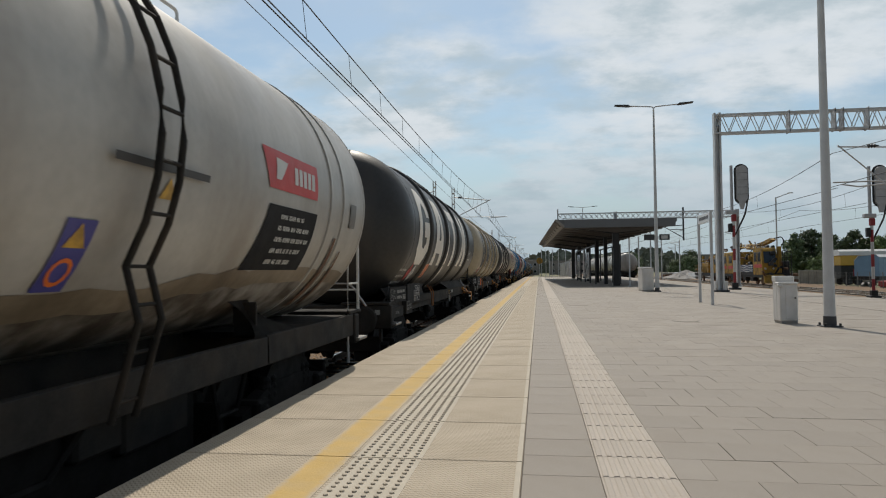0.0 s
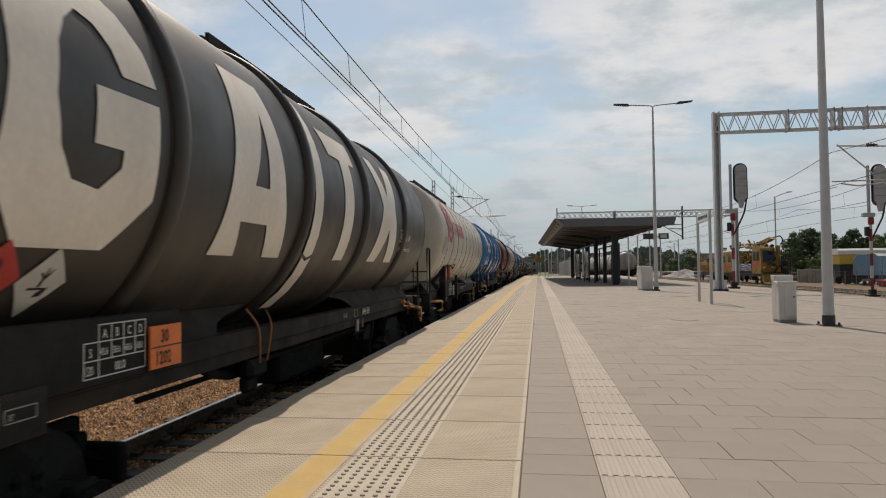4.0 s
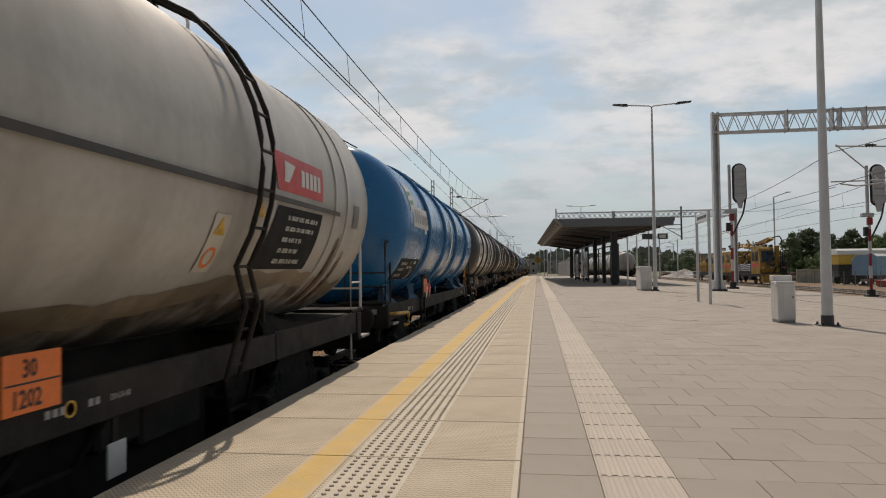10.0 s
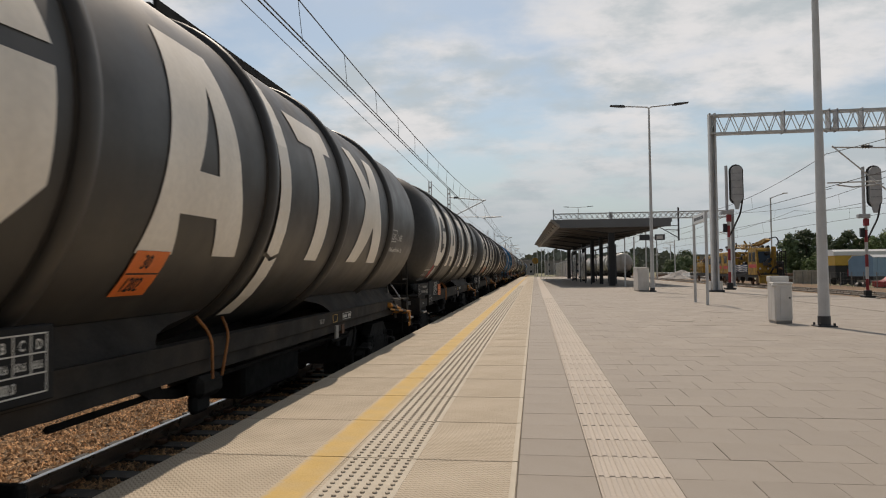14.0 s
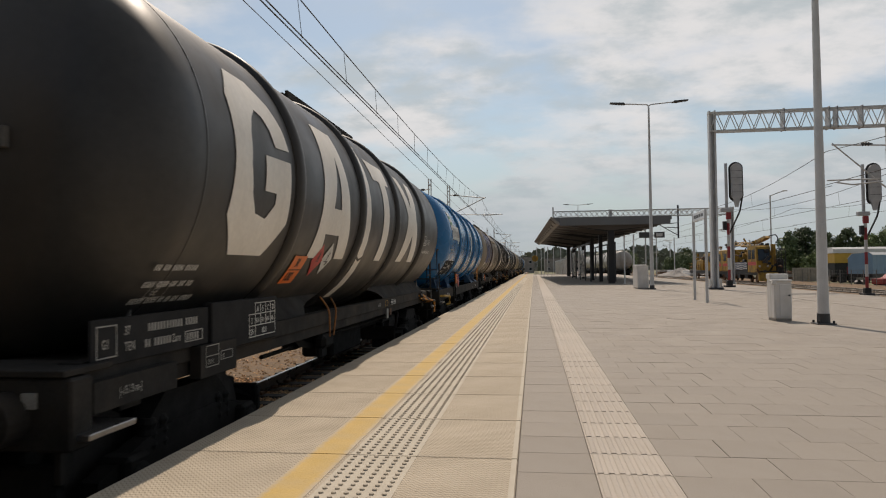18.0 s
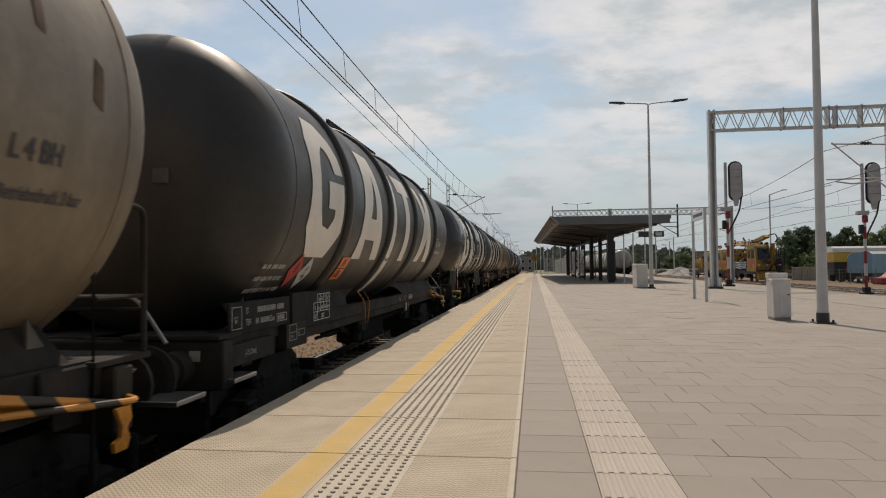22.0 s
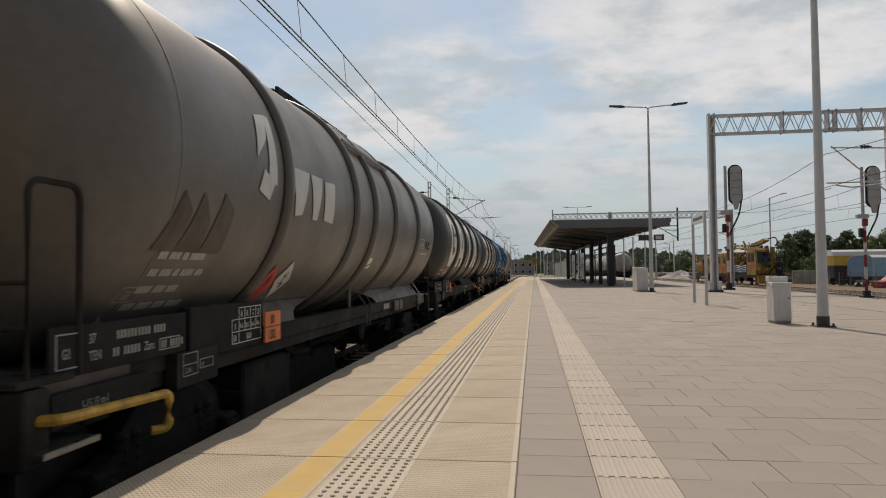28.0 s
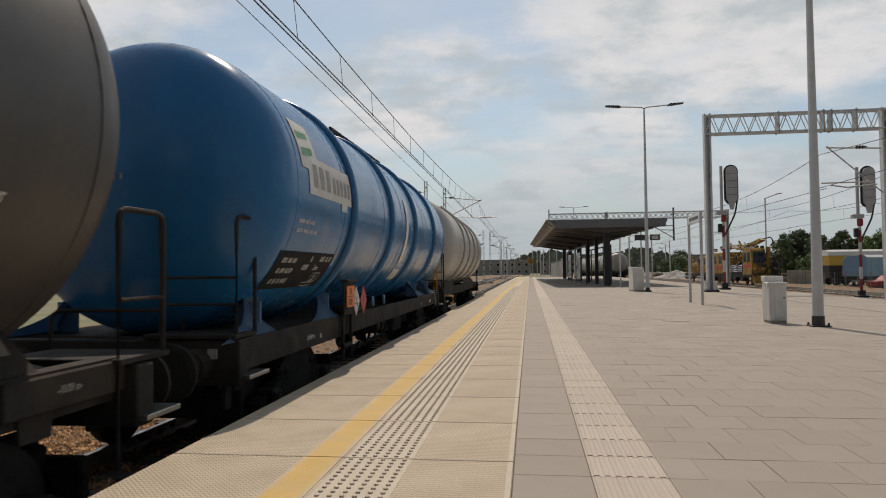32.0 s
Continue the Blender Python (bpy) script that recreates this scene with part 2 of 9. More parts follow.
z_ = n_.new("ShaderNodeTexNoise")
z_.inputs["Scale"].default_value, z_.inputs["Detail"].default_value = 22.0, 5.0
l_.new(t_.outputs["Object"], z_.inputs["Vector"])
d_ = line_math('ABSOLUTE', line_math('ADD', x_.outputs[0], 1.269), 0.0)
w_ = n_.new("ShaderNodeMapRange")
w_.inputs["From Min"].default_value, w_.inputs["From Max"].default_value = 0.078, 0.125
l_.new(line_math('ADD', d_, line_math('MULTIPLY', line_math('SUBTRACT', z_.outputs["Fac"], 0.5), 0.06)), w_.inputs["Value"])
k_ = n_.new("ShaderNodeMix")
k_.data_type = 'RGBA'
k_.inputs["B"].default_value = (0.455, 0.385, 0.295, 1)
p_ = n_["Principled BSDF"]
l_.new(p_.inputs["Base Color"].links[0].from_socket, k_.inputs["A"])
l_.new(w_.outputs[0], k_.inputs["Factor"])
l_.new(k_.outputs["Result"], p_.inputs["Base Color"])
M_KERBWHITE = surface("pale_slab_border", (0.50, 0.445, 0.36), 0.8, 0.0, 0.06, 3, 90)
M_TILE = surface("grey_concrete_paver", (0.276, 0.240, 0.202), 0.75, 0.0, 0.08, 1.1, 160, 0.35, 150, (0.235, 0.204, 0.170), 0.5, (0.9, 0.9, 1), spread=0.04, spec=0.65)
M_GUIDE = surface("pale_guiding_tile", (0.45, 0.395, 0.34), 0.8, 0.0, 0.07, 2, 120, 0.3, 120, (0.34, 0.295, 0.25), 0.5, (2, 2, 2), spread=0.05)
M_JOINT = surface("dark_joint_sand", (0.150, 0.131, 0.113), 0.95, 0.0, 0.2, 5, 90)
M_CONC = surface("grey_concrete", (0.36, 0.34, 0.31), 0.85, 0.0, 0.12, 2, 60, 0.3, 60, (0.2, 0.18, 0.16), 0.5, (1.5, 1.5, 0.6))
M_SLEEPER = surface("oily_dark_concrete", (0.085, 0.075, 0.065), 0.9, 0.0, 0.25, 4, 60, 0.3, 60, (0.04, 0.034, 0.028), 0.6, (3, 3, 3))
M_BALLAST = surface("brown_track_ballast", (0.19, 0.12, 0.064), 0.95, 0.0, 0.4, 9, 40, 1.0, 40, (0.12, 0.085, 0.06), 0.7, (5, 5, 5))
M_STONE = surface("ballast_stone", (0.40, 0.24, 0.125), 0.9, 0.0, 0.35, 14, 60, spread=0.7)
M_GROUND = surface("dry_grass_ground", (0.16, 0.16, 0.085), 0.95, 0.0, 0.3, 0.3, 8, 0.5, 12, (0.24, 0.20, 0.13), 0.7, (0.15, 0.15, 0.15))
M_GALV = surface("galvanised_steel", (0.62, 0.62, 0.615), 0.5, 0.2, 0.10, 3, 50, 0.05, 60)
M_POLE = surface("grey_painted_pole", (0.58, 0.58, 0.575), 0.5, 0.0, 0.08, 3, 50)
M_DARKPAINT = surface("dark_grey_paint", (0.055, 0.055, 0.058), 0.5, 0.0, 0.15, 3, 50)
M_CABINET = surface("pale_grey_cabinet_plastic", (0.70, 0.68, 0.65), 0.5, 0.0, 0.06, 3, 70, dirt=(0.48, 0.45, 0.41), dirt_amount=0.5, dirt_scale=(4, 4, 2))
M_CANOPY = surface("grey_canopy_cladding", (0.16, 0.165, 0.17), 0.45, 0.2, 0.07, 0.8, 30)
M_SOFFIT = surface("dark_canopy_soffit", (0.12, 0.106, 0.095), 0.6, 0.0, 0.1, 1, 30)
M_FASCIA = surface("pale_brown_fascia_sheet", (0.30, 0.27, 0.235), 0.5, 0.1, 0.08, 0.8, 30)
M_POSTRED = surface("red_mast_paint", (0.27, 0.028, 0.032), 0.5, 0.0, 0.12, 4, 50)
M_POSTWHITE = surface("white_mast_paint", (0.56, 0.55, 0.53), 0.5, 0.0, 0.08, 4, 50)
M_BLACK = surface("matt_black_paint", (0.02, 0.02, 0.021), 0.55, 0.0, 0.2, 4, 50)
M_SIGBACK = surface("grey_signal_back", (0.42, 0.42, 0.43), 0.5, 0.2, 0.1, 4, 50)
M_MACHINE = surface("yellow_machine_paint", (0.40, 0.225, 0.018), 0.55, 0.0, 0.25, 2, 30, dirt=(0.065, 0.042, 0.02), dirt_amount=0.95, dirt_scale=(2, 2, 1))
M_DARKGLASS = surface("dark_cab_glass", (0.02, 0.024, 0.028), 0.08, 0.0, 0.05, 3, 30)
M_STRIPEBLUE = surface("dark_blue_panel", (0.03, 0.06, 0.13), 0.5, 0.0, 0.1, 3, 30)
M_LEAF = surface("summer_foliage", (0.135, 0.185, 0.068), 0.6, 0.0, 0.35, 1.5, 9, spread=0.35)
M_LEAFDARK = surface("dark_foliage", (0.095, 0.132, 0.058), 0.6, 0.0, 0.35, 1.5, 9, spread=0.35)
# greyer and paler than the near leaves: distance haze put into the colour
M_FARWOOD = surface("far_foliage_hazed", (0.150, 0.168, 0.135), 0.8, 0.0, 0.2, 0.05, 2, spread=0.2)
M_BARK = surface("grey_brown_bark", (0.11, 0.085, 0.06), 0.9, 0.0, 0.25, 4, 30, 0.6, 20)
M_BUILD = surface("weathered_render_wall", (0.34, 0.32, 0.30), 0.85, 0.0, 0.15, 0.5, 6, dirt=(0.2, 0.18, 0.16), dirt_amount=0.5, dirt_scale=(0.4, 0.4, 0.15))
M_ROOF = surface("grey_sheet_roof", (0.22, 0.215, 0.21), 0.6, 0.2, 0.1, 0.6, 8)
M_TARPWHITE = surface("white_tarpaulin", (0.72, 0.72, 0.71), 0.55, 0.0, 0.05, 1, 10)
M_TARPBLUE = surface("pale_blue_tarpaulin", (0.20, 0.34, 0.47), 0.5, 0.0, 0.08, 1, 10)
M_TRUCK = surface("yellow_trailer_panel", (0.62, 0.38, 0.06), 0.5, 0.0, 0.1, 1, 12)
M_CABLE = surface("dark_copper_wire", (0.07, 0.065, 0.06), 0.5, 0.5, 0.1, 3, 30)
M_SIGNWHITE = surface("white_enamel_sign", (0.70, 0.71, 0.72), 0.4, 0.0, 0.04, 3, 40)
M_GLASSBACK = surface("frosted_shelter_glass", (0.30, 0.32, 0.32), 0.25, 0.0, 0.06, 1, 20)

# ---- mesh helpers ----


def part(name, bm, material, parent=None, label="", smooth=False, m=None):
    """One mesh object from a bmesh, under a thing or under a part."""
    me = bpy.data.meshes.new(name)
    bmesh.ops.recalc_face_normals(bm, faces=bm.faces)
    bm.to_mesh(me)
    bm.free()
    if smooth:
        for p in me.polygons:
            p.use_smooth = True
    me.materials.append(material)
    ob = new(name, me)
    if m is not None:
        ob.matrix_basis = m
    if parent is not None:
        ob.parent = parent
    if label:
        tagged(ob, label)
    return ob


def stuff_part(*args, **kw):
    """A part made of pieces too small to pick apart."""
    return tagged(part(*args, **kw), kind="stuff")


def share(name, data, parent, m, label=""):
    """Another object on a mesh that is there already."""
    ob = new(name, data)
    ob.parent = parent
    ob.matrix_basis = m
    if label:
        tagged(ob, label)
    return ob


def raw(name, verts, faces, material, parent=None, label="", smooth=False):
    me = bpy.data.meshes.new(name)
    me.from_pydata(verts, [], faces)
    me.update()
    if smooth:
        for p in me.polygons:
            p.use_smooth = True
    me.materials.append(material)
    ob = new(name, me)
    if parent is not None:
        ob.parent = parent
    if label:
        tagged(ob, label)
    return ob


def thing(name, m, label, category, group="", kind=""):
    ob = new(name)
    ob.empty_display_size = 0.2
    ob.matrix_basis = m
    return tagged(ob, label, category, group, kind)


def box(bm, x0, x1, y0, y1, z0, z1, bevel=0.0):
    r = bmesh.ops.create_cube(bm, size=1.0)
    vs = r["verts"]
    for v in vs:
        v.co = Vector((x0 if v.co.x < 0 else x1, y0 if v.co.y < 0 else y1, z0 if v.co.z < 0 else z1))
    if bevel:
        es = list({ed for v in vs for ed in v.link_edges})
        bmesh.ops.bevel(bm, geom=es, offset=bevel, segments=1, affect='EDGES')
    return bm


def boxes(*args, bevel=0.0):
    bm = bmesh.new()
    for b in args:
        box(bm, *b, bevel=bevel)
    return bm


def tube(bm, pts, r, n=8, closed=False):
    """A round bar along a line of points."""
    pts = [Vector(p) for p in pts]
    rings = []
    k = len(pts)
    for i, p in enumerate(pts):
        a = pts[(i - 1) % k] if (closed or i) else p
        b = pts[(i + 1) % k] if (closed or i < k - 1) else p
        d = (b - a).normalized()
        u = d.cross(Vector((0, 0, 1)))
        if u.length < 1e-4:
            u = d.cross(Vector((0, 1, 0)))
        u.normalize()
        w = d.cross(u)
        rings.append([bm.verts.new(p + r * (math.cos(t) * u + math.sin(t) * w)) for t in (2 * math.pi * j / n for j in range(n))])
    for i in range(k if closed else k - 1):
        A, B = rings[i], rings[(i + 1) % k]
        for j in range(n):
            bm.faces.new((A[j], A[(j + 1) % n], B[(j + 1) % n], B[j]))
    if not closed:
        bm.faces.new(rings[0])
        bm.faces.new(rings[-1])
    return bm


def tubes(lines, r, n=8):
    bm = bmesh.new()
    for l in lines:
        tube(bm, l, r, n)
    return bm


def round_line(pts, r, n=4):
    """A polyline with rounded corners."""
    pts = [Vector(p) for p in pts]
    out = [pts[0]]
    for a, b, c in zip(pts, pts[1:], pts[2:]):
        u, w = (a - b), (c - b)
        q = min(r, u.length / 2.1, w.length / 2.1)
        p0, p1 = b + u.normalized() * q, b + w.normalized() * q
        for i in range(n + 1):
            t = i / n
            out.append((1 - t) ** 2 * p0 + 2 * t * (1 - t) * b + t * t * p1)
    out.append(pts[-1])
    return out


def lathe(bm, prof, n=48, axis="y", centre=(0, 0, 0)):
    """prof: (along, radius) pairs turned about an axis through centre."""
    c = Vector(centre)
    rings = []
    for s, r in prof:
        ring = []
        for j in range(n if r > 1e-5 else 1):
            t = 2 * math.pi * j / n
            a, b = r * math.cos(t), r * math.sin(t)
            co = (a, s, b) if axis == "y" else ((s, a, b) if axis == "x" else (a, b, s))
            ring.append(bm.verts.new(c + Vector(co)))
        rings.append(ring)
    for A, B in zip(rings, rings[1:]):
        for j in range(n):
            if len(A) == 1 and len(B) == 1:
                continue
            if len(A) == 1:
                bm.faces.new((A[0], B[j], B[(j + 1) % n]))
            elif len(B) == 1:
                bm.faces.new((A[j], A[(j + 1) % n], B[0]))
            else:
                bm.faces.new((A[j], A[(j + 1) % n], B[(j + 1) % n], B[j]))
    for R in (rings[0], rings[-1]):
        if len(R) > 1:
            bm.faces.new(R)
    return bm


def prism(bm, poly, axis, a, b):
    """A flat outline (two coordinates) given thickness along an axis."""
    def co(p, s):
        return {"x": (s, p[0], p[1]), "y": (p[0], s, p[1]), "z": (p[0], p[1], s)}[axis]
    A = [bm.verts.new(co(p, a)) for p in poly]
    B = [bm.verts.new(co(p, b)) for p in poly]
    k = len(poly)
    bm.faces.new(A)
    bm.faces.new(B[::-1])
    for i in range(k):
        bm.faces.new((A[i], B[i], B[(i + 1) % k], A[(i + 1) % k]))
    return bm


# ---- ground, tracks, platform ----
TRACK, RAIL = -3.9, -0.76       # track centre, rail top

bm = bmesh.new()
bmesh.ops.create_grid(bm, x_segments=40, y_segments=40, size=2500)
part("ground", bm, M_GROUND, None, m=pose(0, 0, -1.25))
tagged(bpy.data.objects["ground"], "dry grassy railway land beyond the tracks", "ground", kind="structure")

ballast = raw("ballast_bed", [(x, y, z) for y in (-420, 420) for x, z in ((-19.5, -1.3), (-18.2, -0.97), (-2.28, -0.97), (-2.28, -1.3))],
              [(0, 1, 5, 4), (1, 2, 6, 5), (2, 3, 7, 6)], M_BALLAST)
tagged(ballast, "bed of brown broken stone under the tracks", "ballast", kind="structure")
ballast_r = raw("ballast_bed", [(x, y, z) for y in (-420, 420) for x, z in ((11.7, -1.3), (11.7, -0.97), (33.0, -0.97), (34.6, -1.3))],
                [(0, 1, 5, 4), (1, 2, 6, 5), (2, 3, 7, 6)], M_BALLAST)
tagged(ballast_r, "bed of brown broken stone beyond the platform", "ballast", kind="structure")

# loose stones in the stretch seen under the wagons
rng = random.Random(4)
vs, fs = [], []
for i in range(34000):
    x, y = (rng.uniform(-9.5, -2.6), rng.uniform(1.5, 30)) if i % 4 == 0 else (rng.uniform(-8.2, -3.2), rng.uniform(2.0, 12.5))
    s = rng.uniform(0.016, 0.036)
    o = len(vs)
    tw = rng.uniform(0, 6.28)
    for k in range(4):
        vs.append((x + s * rng.uniform(0.8, 1.3) * math.cos(tw + k * 1.57), y + s * rng.uniform(0.8, 1.3) * math.sin(tw + k * 1.57), -0.97 + s * rng.uniform(-0.1, 0.4)))
    vs.append((x + s * rng.uniform(-0.3, 0.3), y + s * rng.uniform(-0.3, 0.3), -0.97 + s * rng.uniform(0.7, 1.3)))
    fs += [(o, o + 1, o + 4), (o + 1, o + 2, o + 4), (o + 2, o + 3, o + 4), (o + 3, o, o + 4)]
stones = raw("ballast_stones", vs, fs, M_STONE)
tagged(stones, "loose brown ballast stones beside the rails", "ballast", kind="stuff")


def rail_profile():
    return [(-0.07, -0.17), (0.07, -0.17), (0.07, -0.155), (0.012, -0.135), (0.012, -0.05), (0.035, -0.035), (0.035, -0.004), (0.028, 0.0),
            (-0.028, 0.0), (-0.035, -0.004), (-0.035, -0.035), (-0.012, -0.05), (-0.012, -0.135), (-0.07, -0.155)]


M_RAIL = surface("polished_rail_head", (0.42, 0.38, 0.34), 0.3, 0.85, 0.12, 2, 40)
sleeper_bm = bmesh.new()
prism(sleeper_bm, [(-0.15, -0.2), (0.15, -0.2), (0.11, 0.0), (-0.11, 0.0)], "x", -1.3, 1.3)
sleeper_me = bpy.data.meshes.new("sleeper")
bmesh.ops.recalc_face_normals(sleeper_bm, faces=sleeper_bm.faces)
sleeper_bm.to_mesh(sleeper_me)
sleeper_me.materials.append(M_SLEEPER)
fix_bm = bmesh.new()
for sx in (-0.87, -0.63, 0.63, 0.87):
    box(fix_bm, sx - 0.05, sx + 0.05, -0.06, 0.06, 0.0, 0.05, 0.008)
fix_me = bpy.data.meshes.new("rail_clip")
fix_bm.to_mesh(fix_me)
fix_me.materials.append(M_RUST)


def track(x, y0, y1, first, count, name):
    t = thing(name, pose(x, 0, RAIL), "railway track of steel rails on concrete sleepers", "track", "tracks", "structure")
    for side in (-0.7535, 0.7535):
        bm = bmesh.new()
        prism(bm, [(side + p, q) for p, q in rail_profile()], "y", y0, y1)
        part("rail", bm, M_RAIL, t, "steel rail with a polished head")
    rest = []
    n = int((y1 - y0) / 0.6)
    for i in range(n):
        y = y0 + 0.3 + 0.6 * i
        if first <= y < first + count * 0.6:
            sl = share("sleeper", sleeper_me, t, pose(0, y, -0.175))
            share("rail_clip", fix_me, sl, pose(0, 0, 0))
        elif -20 < y < 220:
            rest.append(y)
    vs, fs = [], []
    for y in rest:
        o = len(vs)
        for sx in (-1.3, 1.3):
            vs += [(sx, y - 0.15, -0.375), (sx, y + 0.15, -0.375), (sx, y + 0.11, -0.175), (sx, y - 0.11, -0.175)]
        fs += [(o, o + 3, o + 7, o + 4), (o + 3, o + 2, o + 6, o + 7), (o + 2, o + 1, o + 5, o + 6), (o, o + 1, o + 2, o + 3), (o + 4, o + 7, o + 6, o + 5)]
    tagged(raw("sleepers", vs, fs, M_SLEEPER, t), "concrete sleepers", kind="stuff")


track(TRACK, -400, 420, 2.0, 50, "track_1")
track(-8.4, -400, 420, 4.0, 20, "track_2")
track(13.5, -400, 420, 60.0, 0, "track_3")
track(18.6, -400, 420, 60.0, 0, "track_4")
track(24.0, -400, 420, 60.0, 0, "track_5")

# platform body, its faces and its dark joint bed
EDGE_L, EDGE_R, PEND = -2.245, 11.75, 112.0
bm = boxes((EDGE_L + 0.12, EDGE_R - 0.12, -30, PEND, -1.3, -0.012))
platform = part("platform", bm, M_JOINT)
tagged(platform, "raised island platform of pale concrete slabs and grey pavers", "platform", kind="structure")

# edge slabs: one metre long; a yellow line, a band of studs and a pale border lie on each
SL0, SL1 = EDGE_L, -0.112


def slab_mesh():
    bm = bmesh.new()
    box(bm, SL0, SL1, 0.006, 0.994, -0.16, 0.0, 0.006)
    return bm


proto = part("edge_slab", slab_mesh(), M_SLAB, platform, m=pose(0, 2.01, 0))
slab_me = proto.data
line_ob = part("yellow_line", boxes((-1.389, -1.149, 0.007, 0.993, -0.01, 0.003)), M_LINE, proto, "worn yellow safety line")
bord_ob = part("pale_border", boxes((-0.146, -0.116, 0.007, 0.993, -0.01, 0.003)), M_KERBWHITE, proto, "pale smooth border strip")
smooth_ob = part("stud_band", boxes((-1.125, -0.715, 0.007, 0.993, -0.01, 0.002)), M_KERBWHITE, proto, "smooth band that carries the studs")
bm = bmesh.new()
for ix in range(6):
    for iy in range(15):
        cx, cy = -1.085 + ix * 0.0655, 0.04 + iy * 0.0657
        lathe(bm, [(0.0, 0.0140), (0.008, 0.0130), (0.0095, 0.010), (0.0095, 0.0)], 8, "z", (cx, cy, 0.001))
studs_ob = part("tactile_studs", bm, M_DOT, proto, "rows of raised tactile studs")
for i in [k for k in range(-12, 70) if k]:
    y = 2.01 + i * 1.0
    s = share("edge_slab", slab_me, platform, pose(0, y, 0))
    share("yellow_line", line_ob.data, s, pose(0, 0, 0), "worn yellow safety line")
    share("pale_border", bord_ob.data, s, pose(0, 0, 0), "pale smooth border strip")
    share("stud_band", smooth_ob.data, s, pose(0, 0, 0), "smooth band that carries the studs")
    if i < 45:
        share("tactile_studs", studs_ob.data, s, pose(0, 0, 0), "rows of raised tactile studs")
far = boxes((SL0, SL1, 72.01, PEND, -0.16, 0.0), (SL0, SL1, -30, -9.99, -0.16, 0.0))
part("edge_slab", far, M_SLAB, platform)
part("yellow_line", boxes((-1.389, -1.149, 72.01, PEND, -0.01, 0.003), (-1.389, -1.149, -30, -9.99, -0.01, 0.003)), M_LINE, platform, "worn yellow safety line")
part("pale_border", boxes((-0.146, -0.116, 72.01, PEND, -0.01, 0.003)), M_KERBWHITE, platform)

# ---- tank wagons ----
TANK_R, TANK_Z, TANK_L = 1.53, 2.79, 12.0      # radius, centre above the rail, length between the end rims


def on_tank(y, z, lift=0.006, R=TANK_R, side=1):
    """Point on the tank's side at a height z above the rail."""
    s = max(-0.999, min(0.999, (z - TANK_Z) / R))
    a = math.asin(s)
    return Vector((side * (R + lift) * math.cos(a), y, TANK_Z + (R + lift) * math.sin(a)))


def patch(bm, quad, lift=0.006, n=8, m=10, R=TANK_R):
    """A four-cornered painted area wrapped on the tank; corners are (y, z) in turn."""
    a, b, c, d = [Vector(q) for q in quad]
    grid = []
    for j in range(m + 1):
        t = j / m
        p, q = a.lerp(d, t), b.lerp(c, t)
        grid.append([bm.verts.new(on_tank(*(p.lerp(q, i / n)), lift, R)) for i in range(n + 1)])
    for A, B in zip(grid, grid[1:]):
        for i in range(n):
            bm.faces.new((A[i], A[i + 1], B[i + 1], B[i]))
    return bm


def patches(quads, lift=0.006, R=TANK_R, m=10, n=3):
    bm = bmesh.new()
    for q in quads:
        patch(bm, q, lift, n, m, R)
    bmesh.ops.remove_doubles(bm, verts=bm.verts, dist=0.0008)
    return bm


def rect(y0, y1, z0, z1):
    return [(y0, z0), (y1, z0), (y1, z1), (y0, z1)]


TEXT_CACHE = {}


def text_mesh(words, size):
    """Flat outline of some words with the built-in font, as vertices and faces; origin at the left end of the line."""
    key = (words, size)
    if key not in TEXT_CACHE:
        cu = bpy.data.curves.new("text", 'FONT')
        cu.body, cu.size, cu.resolution_u, cu.offset = words, size, 2, size * 0.018
        ob = bpy.data.objects.new("text", cu)
        scene.collection.objects.link(ob)
        me = bpy.data.meshes.new_from_object(ob.evaluated_get(bpy.context.evaluated_depsgraph_get()))
        TEXT_CACHE[key] = ([v.co.copy() for v in me.vertices], [tuple(p.vertices) for p in me.polygons])
        bpy.data.objects.remove(ob)
        bpy.data.curves.remove(cu)
        bpy.data.meshes.remove(me)
    return TEXT_CACHE[key]


def tank_text(lines, y, z, size, parent, material, squeeze=0.8, R=TANK_R):
    """Words on the tank's side; the wagon's front is towards -y, so that words run towards +y."""
    vs, fs = [], []
    for k, words in enumerate(lines):
        v, f = text_mesh(words, size)
        o = len(vs)
        vs += [tuple(on_tank(y + p.x * squeeze, z - k * size * 1.25 + p.y, 0.008, R)) for p in v]
        fs += [tuple(i + o for i in q) for q in f]
    return tagged(raw("lettering", vs, fs, material, parent, "stencilled lettering"), kind="stuff")


def flat_text(lines, x, y, z, size, parent, material, squeeze=0.8):
    vs, fs = [], []
    for k, words in enumerate(lines):
        v, f = text_mesh(words, size)
        o = len(vs)
        vs += [(x, y + p.x * squeeze, z - k * size * 1.25 + p.y) for p in v]
        fs += [tuple(i + o for i in q) for q in f]
    return tagged(raw("lettering", vs, fs, material, parent, "stencilled lettering"), kind="stuff")


def bars(rng, y0, z0, rows, width, h, gap):
    """Quads for a block of writing that cannot be read."""
    out = []
    for r in range(rows):
        y = y0
        z = z0 - r * gap
        end = y0 + width * rng.uniform(0.6, 1.0)
        while y < end:
            for j in range(rng.randint(2, 6)):
                w = h * 0.34
                out.append(rect(y, y + w, z, z + h * 0.86))
                y += w + h * 0.26
            y += h * 0.6
    return out


def end_profile(L, d, R, k=10, p=2.2):
    """Half of a tank: centre of the dished end to the rim."""
    out = []
    for i in range(k + 1):
        t = math.pi / 2 * i / k
        out.append((-L - d * math.cos(t) ** (2 / p), R * math.sin(t) ** (2 / p)))
    return out


